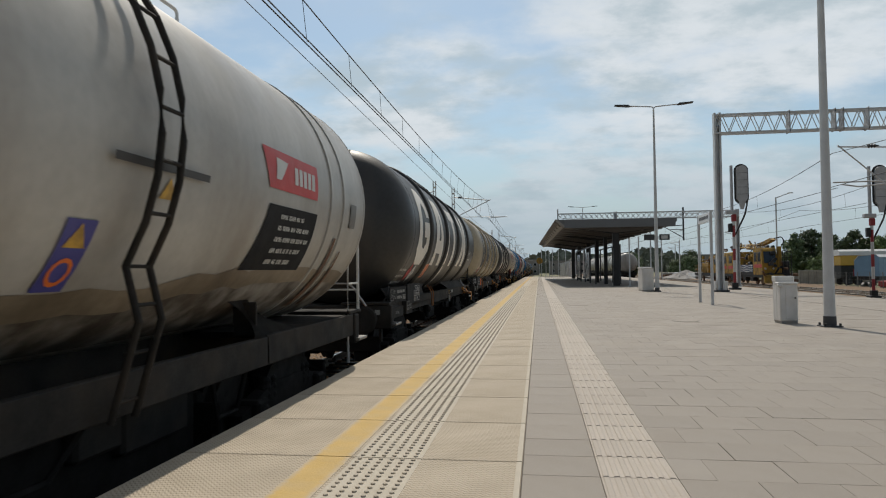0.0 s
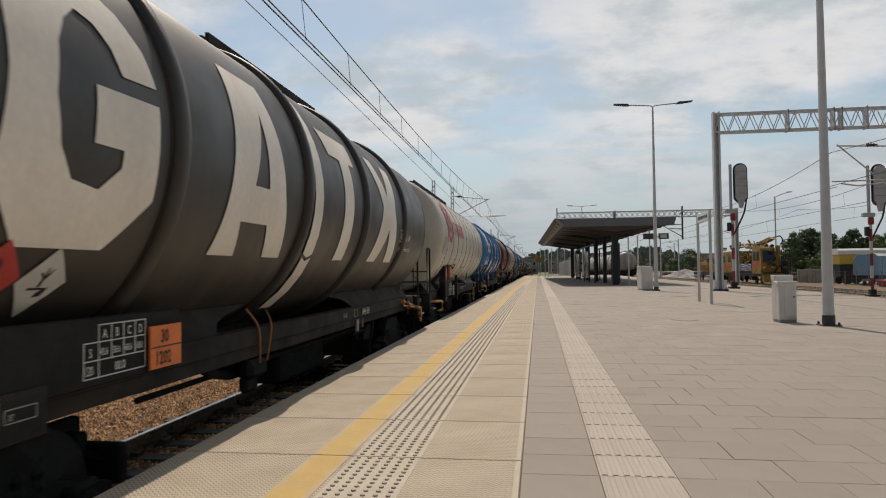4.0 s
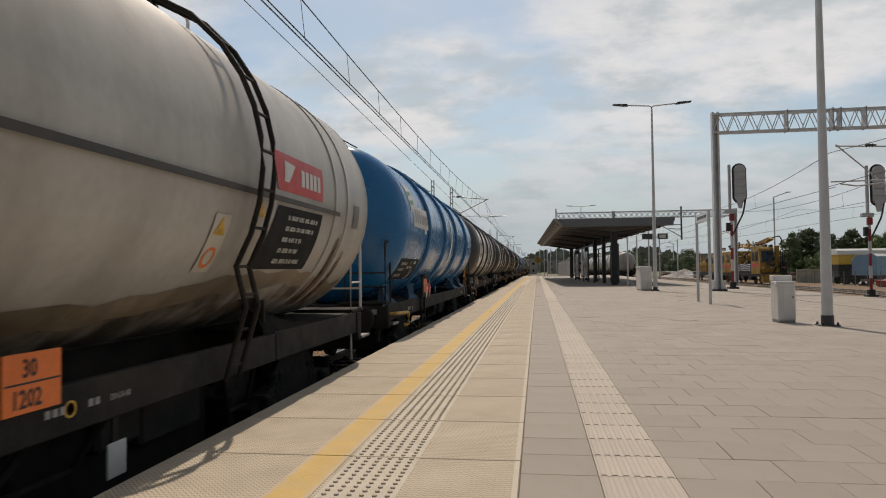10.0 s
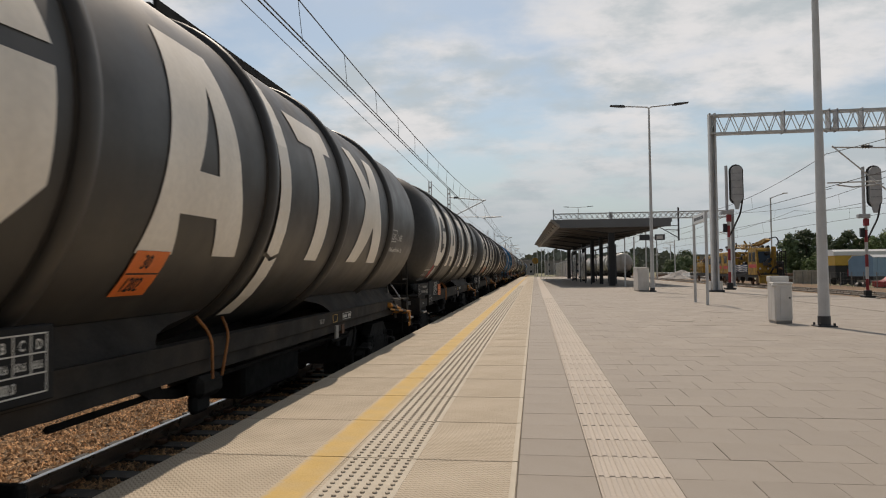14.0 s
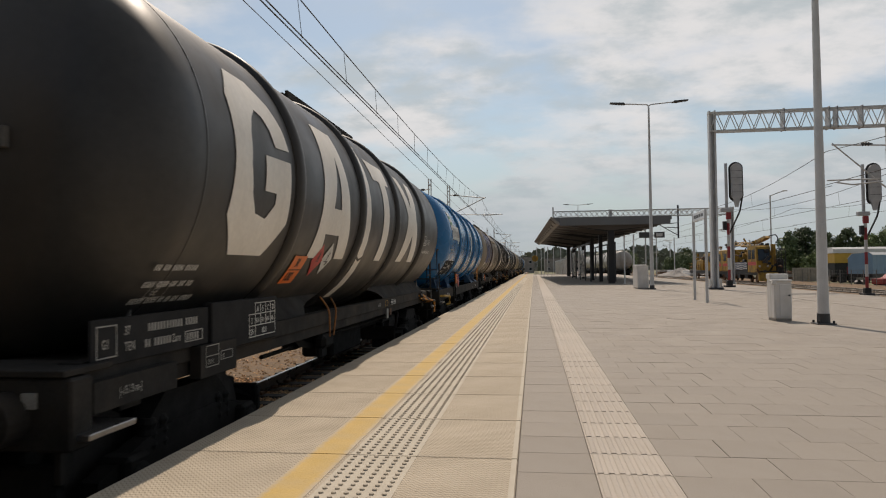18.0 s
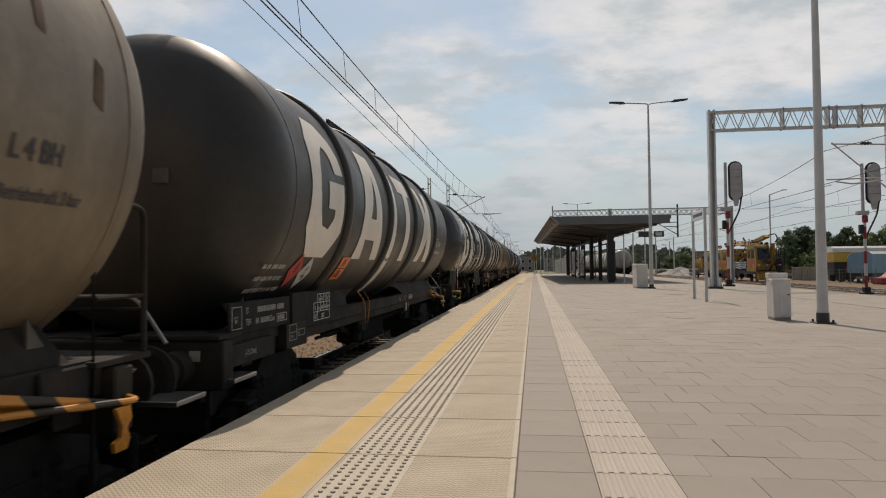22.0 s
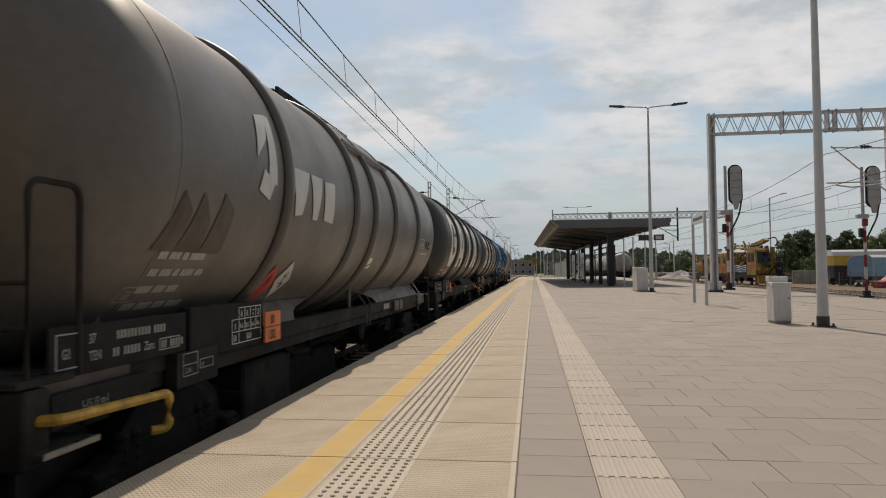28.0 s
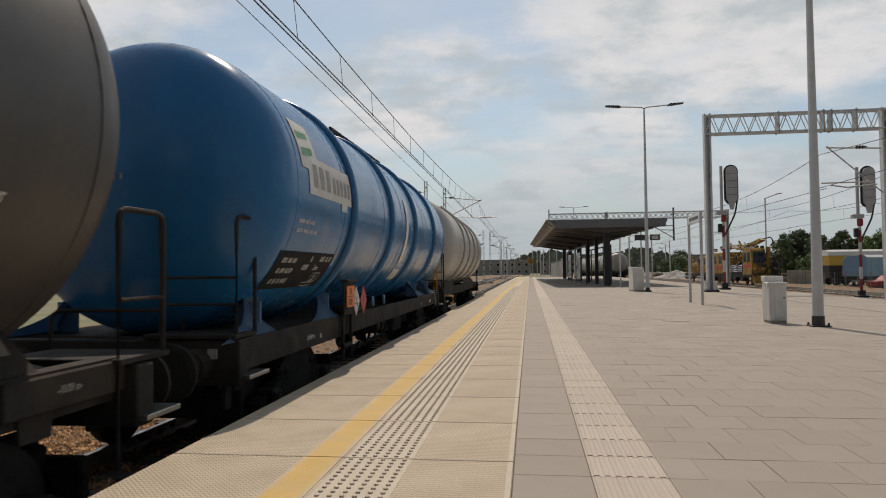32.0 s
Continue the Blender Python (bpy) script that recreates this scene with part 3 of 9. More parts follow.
def dome_y(x, z, L, d, R=TANK_R, p=2.2):
    """Where the dished front lies at a place across the tank."""
    t = math.asin(min(0.999, math.hypot(x, z - TANK_Z) / R) ** (p / 2))
    return -L - d * math.cos(t) ** (2 / p)


def on_grid(quads, y0, y1, z0, z1):
    """Quads given in fractions of a field, laid out on that field."""
    return [[(y0 + u * (y1 - y0), z0 + v * (z1 - z0)) for u, v in q] for q in quads]


def shape_ring(y0, y1, z0, z1):
    """An open eight-sided ring with a tongue: the first large mark."""
    outer = [(0.98, 0.65), (0.92, 0.79), (0.79, 0.905), (0.52, 1.0), (0.19, 1.0), (0.02, 0.83), (0.03, 0.52), (0.0, 0.20), (0.22, 0.0), (0.75, 0.0), (1.0, 0.20), (0.99, 0.365)]
    inner = [(0.705, 0.64), (0.65, 0.735), (0.56, 0.80), (0.45, 0.82), (0.36, 0.76), (0.30, 0.67), (0.27, 0.49), (0.31, 0.33), (0.40, 0.23), (0.58, 0.21), (0.71, 0.30), (0.71, 0.365)]
    quads = [[outer[k], outer[k + 1], inner[k + 1], inner[k]] for k in range(11)]
    return on_grid(quads + [[(0.505, 0.365), (0.99, 0.365), (0.985, 0.58), (0.51, 0.57)]], y0, y1, z0, z1)


def shape_wedge(y0, y1, z0, z1):
    """A tall wedge with a slot: the second mark."""
    return on_grid([[(0, 0), (0.31, 0), (0.235, 0.18), (0.025, 0.18)], [(0.72, 0), (1, 0), (0.915, 0.18), (0.61, 0.18)],
                    [(0.025, 0.18), (0.915, 0.18), (0.82, 0.38), (0.05, 0.38)], [(0.05, 0.38), (0.34, 0.38), (0.5, 0.81), (0.14, 1)],
                    [(0.55, 0.38), (0.82, 0.38), (0.66, 1), (0.5, 0.81)], [(0.14, 1), (0.5, 0.81), (0.5, 0.81), (0.66, 1)]], y0, y1, z0, z1)


def shape_bar(y0, y1, z0, z1):
    """A post under a slanted cap: the third mark."""
    return on_grid([[(0, 0.98), (0.12, 0.79), (1.0, 0.79), (1.0, 0.98)], [(0.53, 0), (0.86, 0), (0.80, 0.79), (0.46, 0.79)]], y0, y1, z0, z1)


def shape_cross(y0, y1, z0, z1):
    """Two leaning bands that meet in the middle: the last mark."""
    a, b, c, d = (0.27, 0.54), (0.47, 0.665), (0.78, 0.55), (0.555, 0.33)
    return on_grid([[(0, 1), (0.23, 1), b, a], [(0.62, 1), (0.88, 0.98), c, b], [a, b, c, d], [(0.055, 0), (0.33, 0), d, a], [(0.70, 0), (1, 0), c, d]], y0, y1, z0, z1)


# wheelset and bogie meshes, shared by all wagons
bm = bmesh.new()
for s in (-1, 1):
    lathe(bm, [(s * 0.815, 0.10), (s * 0.815, 0.40), (s * 0.82, 0.455), (s * 0.72, 0.46), (s * 0.70, 0.485), (s * 0.685, 0.48), (s * 0.685, 0.39), (s * 0.70, 0.12)], 28, "x")
lathe(bm, [(-1.0, 0.065), (-0.8, 0.085), (0.8, 0.085), (1.0, 0.065)], 12, "x")
for k in range(6):
    a = k * math.pi / 3
    lathe(bm, [(0.816, 0.028), (0.823, 0.028), (0.823, 0.0)], 8, "x", (0, 0.27 * math.cos(a), 0.27 * math.sin(a)))
WHEEL_ME = bpy.data.meshes.new("wheelset")
bmesh.ops.recalc_face_normals(bm, faces=bm.faces)
bm.to_mesh(WHEEL_ME)
bm.free()
WHEEL_ME.materials.append(surface("greasy_dark_wheel_steel", (0.017, 0.014, 0.012), 0.8, 0.1, 0.3, 5, 60, 0.3, 60))

bm = bmesh.new()
for s in (-1, 1):
    x0, x1 = sorted((s * 0.95, s * 1.08))
    prism(bm, [(-1.25, 0.52), (-1.25, 0.34), (-0.62, 0.34), (-0.35, 0.22), (0.35, 0.22), (0.62, 0.34), (1.25, 0.34), (1.25, 0.52), (0.75, 0.66), (0.35, 0.72), (-0.35, 0.72), (-0.75, 0.66)], "x", x0, x1)
    for yy in (-0.9, 0.9):
        box(bm, s * 1.01 - 0.11, s * 1.01 + 0.13 * s + 0.02, yy - 0.14, yy + 0.14, 0.32, 0.62, 0.03)
        lathe(bm, [(s * 1.08, 0.11), (s * 1.17, 0.11), (s * 1.19, 0.08), (s * 1.19, 0.0)], 14, "x", (0, yy, 0.46))
    for yy in (-0.6, -0.45, 0.45, 0.6):
        lathe(bm, [(0.55, 0.06), (0.60, 0.075), (0.64, 0.06), (0.68, 0.075), (0.72, 0.06), (0.76, 0.075), (0.80, 0.05)], 10, "z", (s * 1.02, yy, 0))
box(bm, -1.0, 1.0, -0.25, 0.25, 0.45, 0.8, 0.04)
for s in (-1, 1):
    prism(bm, [(-0.55, 0.62), (0.55, 0.62), (0.62, 0.80), (0.42, 0.96), (-0.42, 0.96), (-0.62, 0.80)], "x", min(s * 0.90, s * 1.06), max(s * 0.90, s * 1.06))
    for yy in (-1.42, -0.42, 0.42, 1.42):
        box(bm, s * 0.62 - 0.12, s * 0.62 + 0.12, yy - 0.07, yy + 0.07, 0.25, 0.78, 0.02)
    box(bm, s * 0.55 - 0.04, s * 0.55 + 0.04, -1.6, 1.6, 0.66, 0.86, 0.01)
    for yy in (-1.5, 1.5):
        tube(bm, [(s * 1.0, yy, 0.55), (s * 0.3, yy * 0.92, 0.75)], 0.04, 6)
for yy in (-1.5, 1.5):
    box(bm, -1.0, 1.0, yy - 0.05, yy + 0.05, 0.42, 0.70, 0.02)
BOGIE_ME = bpy.data.meshes.new("bogie")
bmesh.ops.recalc_face_normals(bm, faces=bm.faces)
bm.to_mesh(BOGIE_ME)
bm.free()
BOGIE_ME.materials.append(M_OIL)

WHEELSETS = {0.9: [], -0.9: []}
M_RUSTLINE = surface("brown_rust_stain", (0.075, 0.045, 0.028), 0.8, 0.0, 0.3, 3, 30, dirt=(0.22, 0.16, 0.10), dirt_amount=0.7, dirt_scale=(2.5, 2.5, 2.5))
M_LEVER = surface("rusty_orange_lever_paint", (0.30, 0.115, 0.030), 0.7, 0.0, 0.3, 10, 60)
M_HOOK = surface("worn_orange_yellow_paint", (0.60, 0.22, 0.010), 0.5, 0.0, 0.15, 8, 60, dirt=(0.14, 0.07, 0.03), dirt_amount=0.7, dirt_scale=(12, 12, 12))
M_STRIPE = bpy.data.materials.new("black_and_yellow_striped_bar")
M_STRIPE.use_nodes = True
_n, _l = M_STRIPE.node_tree.nodes, M_STRIPE.node_tree.links
_tc, _wv, _rp = _n.new("ShaderNodeTexCoord"), _n.new("ShaderNodeTexWave"), _n.new("ShaderNodeValToRGB")
_wv.wave_type, _wv.bands_direction = 'BANDS', 'DIAGONAL'
_wv.inputs["Scale"].default_value, _wv.inputs["Distortion"].default_value = 1.5, 0.5
_rp.color_ramp.interpolation = 'CONSTANT'
_rp.color_ramp.elements[0].color = (0.03, 0.022, 0.018, 1)
_rp.color_ramp.elements[1].position, _rp.color_ramp.elements[1].color = 0.5, (0.55, 0.24, 0.04, 1)
_l.new(_tc.outputs["Object"], _wv.inputs[0])
_l.new(_wv.outputs[0], _rp.inputs[0])
_l.new(_rp.outputs[0], _n["Principled BSDF"].inputs["Base Color"])
_n["Principled BSDF"].inputs["Roughness"].default_value = 0.6


def wagon(kind, paint, label, rings=(), length=TANK_L, radius=TANK_R, skirt=None, rail_mat=None, tail=0.74, nose=0.25, ladder=False, deck=(-7.35, -3.95), stripe_rear=True,
          cradle="plate", skirt_mat=None, front=1.30, rear=0.0, buffers=1.35, guard=1.0, gear=((-5.95, -4.2, 0.50), (-4.2, -3.0, 0.78)), arches=(-8.33, -3.98), grip=True):
    """The common body of a tank wagon; origin at the rail's height under the rear rim, front towards -y."""
    w = thing("tank_wagon", pose(TRACK, 0, RAIL), label, "tank wagon", "tank wagons of the passing train")
    L, R = length, radius
    skirt_mat = skirt_mat or M_FRAME
    rail_mat = rail_mat or M_FRAME
    f, r = -L - front, buffers                      # buffer faces
    bm = bmesh.new()
    brow = L - nose                                 # where the front dome begins
    prof = end_profile(brow, tail, R)
    prof += [(y, R) for y in np.linspace(-brow, rear, 9)[1:-1]]
    prof += [(rear - y - brow, q) for y, q in prof[10::-1]]
    lathe(bm, prof, 72)
    bmesh.ops.translate(bm, verts=bm.verts, vec=(0, 0, TANK_Z))
    part("tank", bm, paint, w, smooth=True)
    for y in (-brow + 0.1, rear):
        bm = bmesh.new()
        lathe(bm, [(y - 0.014, R - 0.01), (y - 0.010, R + 0.004), (y + 0.010, R + 0.004), (y + 0.014, R - 0.01)], 64, "y", (0, 0, TANK_Z))
        part("weld_seam", bm, paint, w, smooth=True)
    for y in rings:
        bm = bmesh.new()
        lathe(bm, [(y - 0.075, R - 0.02), (y - 0.072, R + 0.035), (y - 0.045, R + 0.06), (y, R + 0.066), (y + 0.045, R + 0.06), (y + 0.072, R + 0.035), (y + 0.075, R - 0.02)], 72, "y", (0, 0, TANK_Z))
        part("stiffening_ring", bm, paint, w, smooth=True)
        if paint not in (M_CREAM, M_BEIGE):
            # grime along the front foot of the ring, its contact shade painted in
            bm = bmesh.new()
            lathe(bm, [(y - 0.118, R - 0.01), (y - 0.114, R + 0.005), (y - 0.068, R + 0.006), (y - 0.066, R - 0.01)], 64, "y", (0, 0, TANK_Z))
            part("grime_line", bm, M_FRAME, w, "dark line of grime and painted contact shade", smooth=True)
    # number row on the front dome
    bm = bmesh.new()
    for k in range(16):
        if k in (2, 5, 10, 14):
            continue
        corners = []
        for xx, zz in ((0, 0), (0.022, 0), (0.022, 0.062), (0, 0.062)):
            x_, z_ = -0.52 + 0.036 * k + xx, 2.80 + zz - TANK_Z
            corners.append(bm.verts.new((x_, dome_y(x_, z_ + TANK_Z, brow, tail, R) - 0.008, z_ + TANK_Z)))
        bm.faces.new(corners)
    stuff_part("number_block", bm, M_FAINTMARK, w, "row of small pale figures")
    # underframe
    part("centre_sill", boxes((-0.2, 0.2, f + 0.62, r - 0.62, 0.92, 1.28), bevel=0.01), M_FRAME, w)
    for y in (f + 0.62, r - 0.62):
        part("headstock", boxes((-1.28, 1.28, y - 0.1, y + 0.1, 0.86, 1.28), bevel=0.015), M_FRAME, w)
    for y, d in ((f, -1), (r, 1)):
        for x in (-0.875, 0.875):
            bm = bmesh.new()
            lathe(bm, [(y - d * 0.62, 0.16), (y - d * 0.35, 0.15), (y - d * 0.34, 0.115), (y - d * 0.08, 0.115), (y - d * 0.06, 0.25), (y - d * 0.02, 0.25), (y, 0.2), (y, 0.0)], 20, "y", (x, 0, 1.05))
            part("buffer", bm, M_FRAME, w, smooth=False)
        bm = boxes((-0.05, 0.05, min(y - d * 0.62, y - d * 0.25), max(y - d * 0.62, y - d * 0.25), 0.98, 1.12), bevel=0.015)
        tube(bm, round_line([(0, y - d * 0.3, 1.05), (0, y - d * 0.05, 1.12), (0, y - d * 0.02, 0.9), (0, y - d * 0.2, 0.78)], 0.06), 0.035)
        part("draw_hook", bm, M_FRAME, w)
    for y0, y1, e in ((f + 0.55, -L + 2.3, -1), (-2.45, r - 0.55, 1)):
        # cradle: side plates with a hollow cut towards the wagon's end, and a solebar below
        for s in (-1, 1):
            xa, xb = s * 1.10, s * 1.13
            if cradle in ("plate", "short"):
                ye, ym = (y0, y1 - (1.1 if cradle == "short" else 0.0)) if e < 0 else (y1, y0)
                if cradle == "plate":
                    # low skirt that leans in to the tank and ends in a flat arch
                    arch = arches[0] if e < 0 else arches[1]
                    top = -L - 0.05 if e < 0 else rear + 0.0
                    poly = [(top + e * 0.05, 1.30), (top, 1.565)] + [(arch - e * a, z) for a, z in ((1.0, 1.565), (0.75, 1.53), (0.35, 1.48), (0.14, 1.43), (0.04, 1.37), (0.0, 1.30))]
                else:
                    rim = -L if e < 0 else 0.0
                    zt = TANK_Z - math.sqrt(R * R - 1.10 * 1.10) + 0.03
                    curve = [(rim - e * 0.02 + e * 0.55 * (1 - math.cos(t)), 1.30 + (zt - 1.30) * (1 - math.sin(t))) for t in (i * math.pi / 2 / 6 for i in range(7))]
                    poly = [(ye, 0.98), (ye, 1.30)] + curve[::-1] + [(ym - e * 0.62, zt), (ym - e * 0.50, 1.50), (ym - e * 0.46, 1.38), (ym - e * 0.40, 1.30), (ym - e * 0.25, 1.27), (ym - e * 0.20, 1.02)]
                bm = bmesh.new()
                prism(bm, poly, "x", xa, xb)
                if cradle == "plate":
                    for v in bm.verts:
                        v.co.x -= s * max(0.0, v.co.z - 1.30) * 0.75
                part("cradle_plate", bm, skirt_mat, w)
            else:
                part("solebar", boxes((min(s * 1.17, s * 1.25), max(s * 1.17, s * 1.25), y0, y1, 0.98, 1.28), bevel=0.01), M_FRAME, w)
        fx = 1.22 if cradle == "saddle" else 1.05
        bm = boxes((-fx, fx, y0 + 0.3, y1 - 0.3, 1.22, 1.28))
        part("cross_floor", bm, M_FRAME, w)
    if cradle == "saddle":
        for s in (-1, 1):
            xa, xb = sorted((s * 1.17, s * 1.25))
            part("solebar", boxes((xa, xb, -L + 2.25, -2.4, 0.98, 1.26), bevel=0.01), M_FRAME, w)
    if cradle == "plate":
        for s in (-1, 1):
            # channel-shaped solebar along the whole wagon, with a box and gusset at each end
            bm = boxes((min(s * 1.08, s * 1.15), max(s * 1.08, s * 1.15), f + 0.75, r - 0.75, 1.165, 1.325), bevel=0.008)
            box(bm, min(s * 1.02, s * 1.16), max(s * 1.02, s * 1.16), f + 0.75, r - 0.75, 1.318, 1.338)
            box(bm, min(s * 0.98, s * 1.12), max(s * 0.98, s * 1.12), f + 0.75, r - 0.75, 1.05, 1.16)
            part("solebar", bm, M_FRAME, w)
            for ya, yb, yg, d in ((rear - 0.30, r - 0.63, rear - 0.2, 1), (f + 0.63, -L + 0.3, -L + 0.2, -1)):
                part("end_box", boxes((min(s * 0.92, s * 1.185), max(s * 0.92, s * 1.185), ya, yb, 1.11, 1.322), bevel=0.012), skirt_mat if skirt_mat is M_STAIN else M_FRAME, w)
                bm = bmesh.new()
                prism(bm, [(yg, 1.62), (yg, 1.325), (yg + d * 0.45, 1.325), (yg + d * 0.16, 1.42)], "x", min(s * 1.00, s * 1.02), max(s * 1.00, s * 1.02))
                part("gusset", bm, M_MIDSTEEL, w, "paler grey triangular gusset plate")
                bm = bmesh.new()
                prism(bm, [(yg + d * 0.05, 1.12), (yg + d * 0.33, 1.12), (yg + d * 0.31, 0.96), (yg + d * 0.07, 0.96)], "x", min(s * 1.12, s * 1.14), max(s * 1.12, s * 1.14))
                part("tie_down_plate", bm, M_FRAME, w)
    elif cradle == "saddle":
        # saddles that spread from the tank down to the solebars
        feet = [(-L + 2.4, -1), (-2.45, 1)]
        if kind == "blue":
            feet += [(-L + 0.05, -1), (-0.58, 1)]
        for y, d in feet:
            for q in (-1, 1):
                # flaring plate: hollow on the inner side, sweeping out to a long foot on the outer side
                bm = bmesh.new()
                rows = []
                for k in range(13):
                    t = k / 12
                    z = 1.262 + t * 0.39
                    inner = -0.09 - 0.26 * abs(2 * t - 0.85) ** 2.2
                    outer = 0.10 + 0.86 * max(0.0, 1 - t) ** 3.2 + 0.16 * (1 - t)
                    rows.append([bm.verts.new((q * (1.235 - 0.25 * t ** 1.1 - 0.05 * math.sin(math.pi * t)), y + d * (inner + (outer - inner) * u), z)) for u in (0, 0.25, 0.5, 0.75, 1)])
                for A, B in zip(rows, rows[1:]):
                    for m_ in range(4):
                        bm.faces.new((A[m_], A[m_ + 1], B[m_ + 1], B[m_]))
                bmesh.ops.solidify(bm, geom=bm.faces[:], thickness=0.025)
                part("saddle", bm, skirt_mat, w, smooth=True)
                part("saddle_rib", boxes((min(q * 0.90, q * 1.14), max(q * 0.90, q * 1.14), y - 0.02, y + 0.01, 1.27, 1.60), bevel=0.006), skirt_mat, w)
        for y in (-L / 2 - 0.5, -L / 2 + 0.45) if kind == "blue" else ():
            bm = bmesh.new()
            prism(bm, [(y + 0.05, 1.25), (y + 0.20, 1.25), (y + 0.17, 1.42), (y + 0.02, 1.44)], "x", 0.98, 1.01)
            part("support_bracket", bm, skirt_mat, w)
    # bogies
    for y in (-L + 1.4, -1.4) if cradle == "saddle" else (-L + 1.0, -1.0):
        b = share("bogie", BOGIE_ME, w, pose(0, y, 0))
        for yy in (-0.9, 0.9):
            WHEELSETS[yy].append(share("wheelset", WHEEL_ME, b, pose(0, yy, 0.46)))
    # brake gear and pipes under the middle
    bm = bmesh.new()
    lathe(bm, [(-0.35, 0.0), (-0.35, 0.17), (0.3, 0.17), (0.36, 0.1), (0.36, 0.0)], 16, "y", (0.35, -L / 2 + 1.5, 0.85))
    part("brake_cylinder", bm, M_FRAME, w)
    if cradle == "plate":
        # plain dark boxes, air reservoirs, brake levers and their hangers between the bogies
        for ya, yb, za in gear:
            part("gear_box", boxes((0.2, 0.72, ya, yb, za, 1.14), bevel=0.04), M_OIL, w)
        for ya, yb, x_ in ((-6.3, -5.2, 0.1), (-5.0, -4.2, -0.3)):
            bm = bmesh.new()
            lathe(bm, [(ya, 0.0), (ya + 0.03, 0.13), (ya + 0.10, 0.19), (yb - 0.10, 0.19), (yb - 0.03, 0.13), (yb, 0.0)], 16, "y", (x_, 0, 0.82))
            part("air_reservoir", bm, M_OIL, w, smooth=True)
        bm = bmesh.new()
        prism(bm, [(-9.3, 1.00), (-8.34, 1.01), (-8.18, 0.93), (-7.80, 0.86), (-7.40, 0.85), (-7.40, 0.91), (-7.78, 0.93), (-8.12, 1.01), (-8.28, 1.08), (-9.3, 1.06)], "x", 0.94, 0.97)
        part("brake_lever", bm, M_OIL, w)
        rod = [[(0.95, -8.12, 1.12), (0.95, -8.02, 0.98)], [(0.95, -7.46, 1.12), (0.95, -7.30, 0.80)], [(0.90, -9.2, 0.93), (0.90, -2.5, 0.93)], [(-0.6, -L + 2.4, 0.7), (-0.6, -2.5, 0.7)],
               round_line([(1.05, -2.75, 1.16), (1.12, -2.78, 1.0), (1.12, -2.95, 0.75), (1.05, -2.98, 0.62)], 0.08), [(0.95, -3.5, 0.88), (0.95, -2.6, 0.88)]]
    else:
        for ya, yb, za in [(-4.3, -3.4, 0.58), (-L / 2 + 0.6, -L / 2 + 1.1, 0.66)] + ([(-L + 2.6, -L + 3.5, 0.62)] if kind == "white" else []):
            part("gear_box", boxes((0.45, 0.95, ya, yb, za, 0.98), bevel=0.03), M_FRAME, w)
        rod = [[(0.9, -L + 2.4, 0.93), (0.9, -2.5, 0.93)], [(-0.6, -L + 2.4, 0.7), (-0.6, -2.5, 0.7)], [(1.1, -L / 2 - 1.5, 0.98), (1.05, -L / 2 - 1.2, 0.68), (1.05, -L / 2 + 0.2, 0.68), (1.1, -L / 2 + 0.5, 0.98)],
               [(1.05, -L / 2 - 0.5, 0.68), (1.05, -L / 2 - 0.1, 0.98)], [(1.05, -L / 2 - 1.0, 0.68), (1.05, -L / 2 - 0.7, 0.98)], [(1.1, -3.3, 0.98), (1.05, -3.1, 0.6), (1.05, -2.7, 0.6), (1.1, -2.6, 0.98)]]
    part("brake_rigging", tubes(rod, 0.025, 6), M_OIL, w)
    if cradle != "plate":
        bm = bmesh.new()
        tube(bm, round_line([(0.2, -L / 2 - 0.85, TANK_Z - R + 0.05), (0.7, -L / 2 - 0.85, 1.1), (1.12, -L / 2 - 0.85, 0.95)], 0.2), 0.07, 10)
        lathe(bm, [(1.12, 0.11), (1.2, 0.11), (1.22, 0.08), (1.22, 0)], 12, "x", (0, -L / 2 - 0.85, 0.95))
        part("drain_valve", bm, M_FRAME, w)
    # roof walkway, hatch
    if deck:
        d0, d1 = deck
        zt = TANK_Z + R + 0.02
        bm = bmesh.new()
        for k in range(7):
            x = -0.48 + k * 0.138
            box(bm, x, x + 0.10, d0, d1, zt, zt + 0.04)
        part("walkway_grating", bm, M_FRAME, w, "dark roof walkway")
        bm = bmesh.new()
        for y in np.arange(d0 + 0.2, d1, 0.8):
            for x in (-0.45, 0.45):
                tube(bm, [(x, y, zt - 0.10), (x, y, zt + 0.02)], 0.02, 6)
            box(bm, -0.48, 0.48, y - 0.02, y + 0.02, zt - 0.03, zt)
        stuff_part("walkway_support", bm, M_FRAME, w)
        for x in (-0.52, 0.48):
            part("walkway_edge_rail", boxes((x, x + 0.04, d0, d1, zt - 0.03, zt + 0.065)), M_FRAME, w)
        bm = bmesh.new()
        lathe(bm, [(0, 0.28), (0.16, 0.28), (0.17, 0.33), (0.2, 0.33), (0.24, 0.2), (0.25, 0.0)], 20, "z", (0, (d0 + d1) / 2, TANK_Z + R - 0.02))
        part("manhole_hatch", bm, paint, w)
    if ladder:
        for x in (-0.22, 0.16):
            pts = [(x, dome_y(x, z, brow, tail) - 0.09, z) for z in np.linspace(1.35, 4.05, 12)] + [(x, -brow - 0.40, 4.34), (x, -brow - 0.10, 4.46)]
            part("dome_ladder_rail", tube(bmesh.new(), pts, 0.02, 6), M_FRAME, w)
        for z in np.arange(1.6, 4.1, 0.3):
            y = dome_y(0, z, brow, tail) - 0.09
            part("dome_rung", tube(bmesh.new(), [(-0.22, y, z), (0.16, y, z)], 0.013, 6), M_FRAME, w)
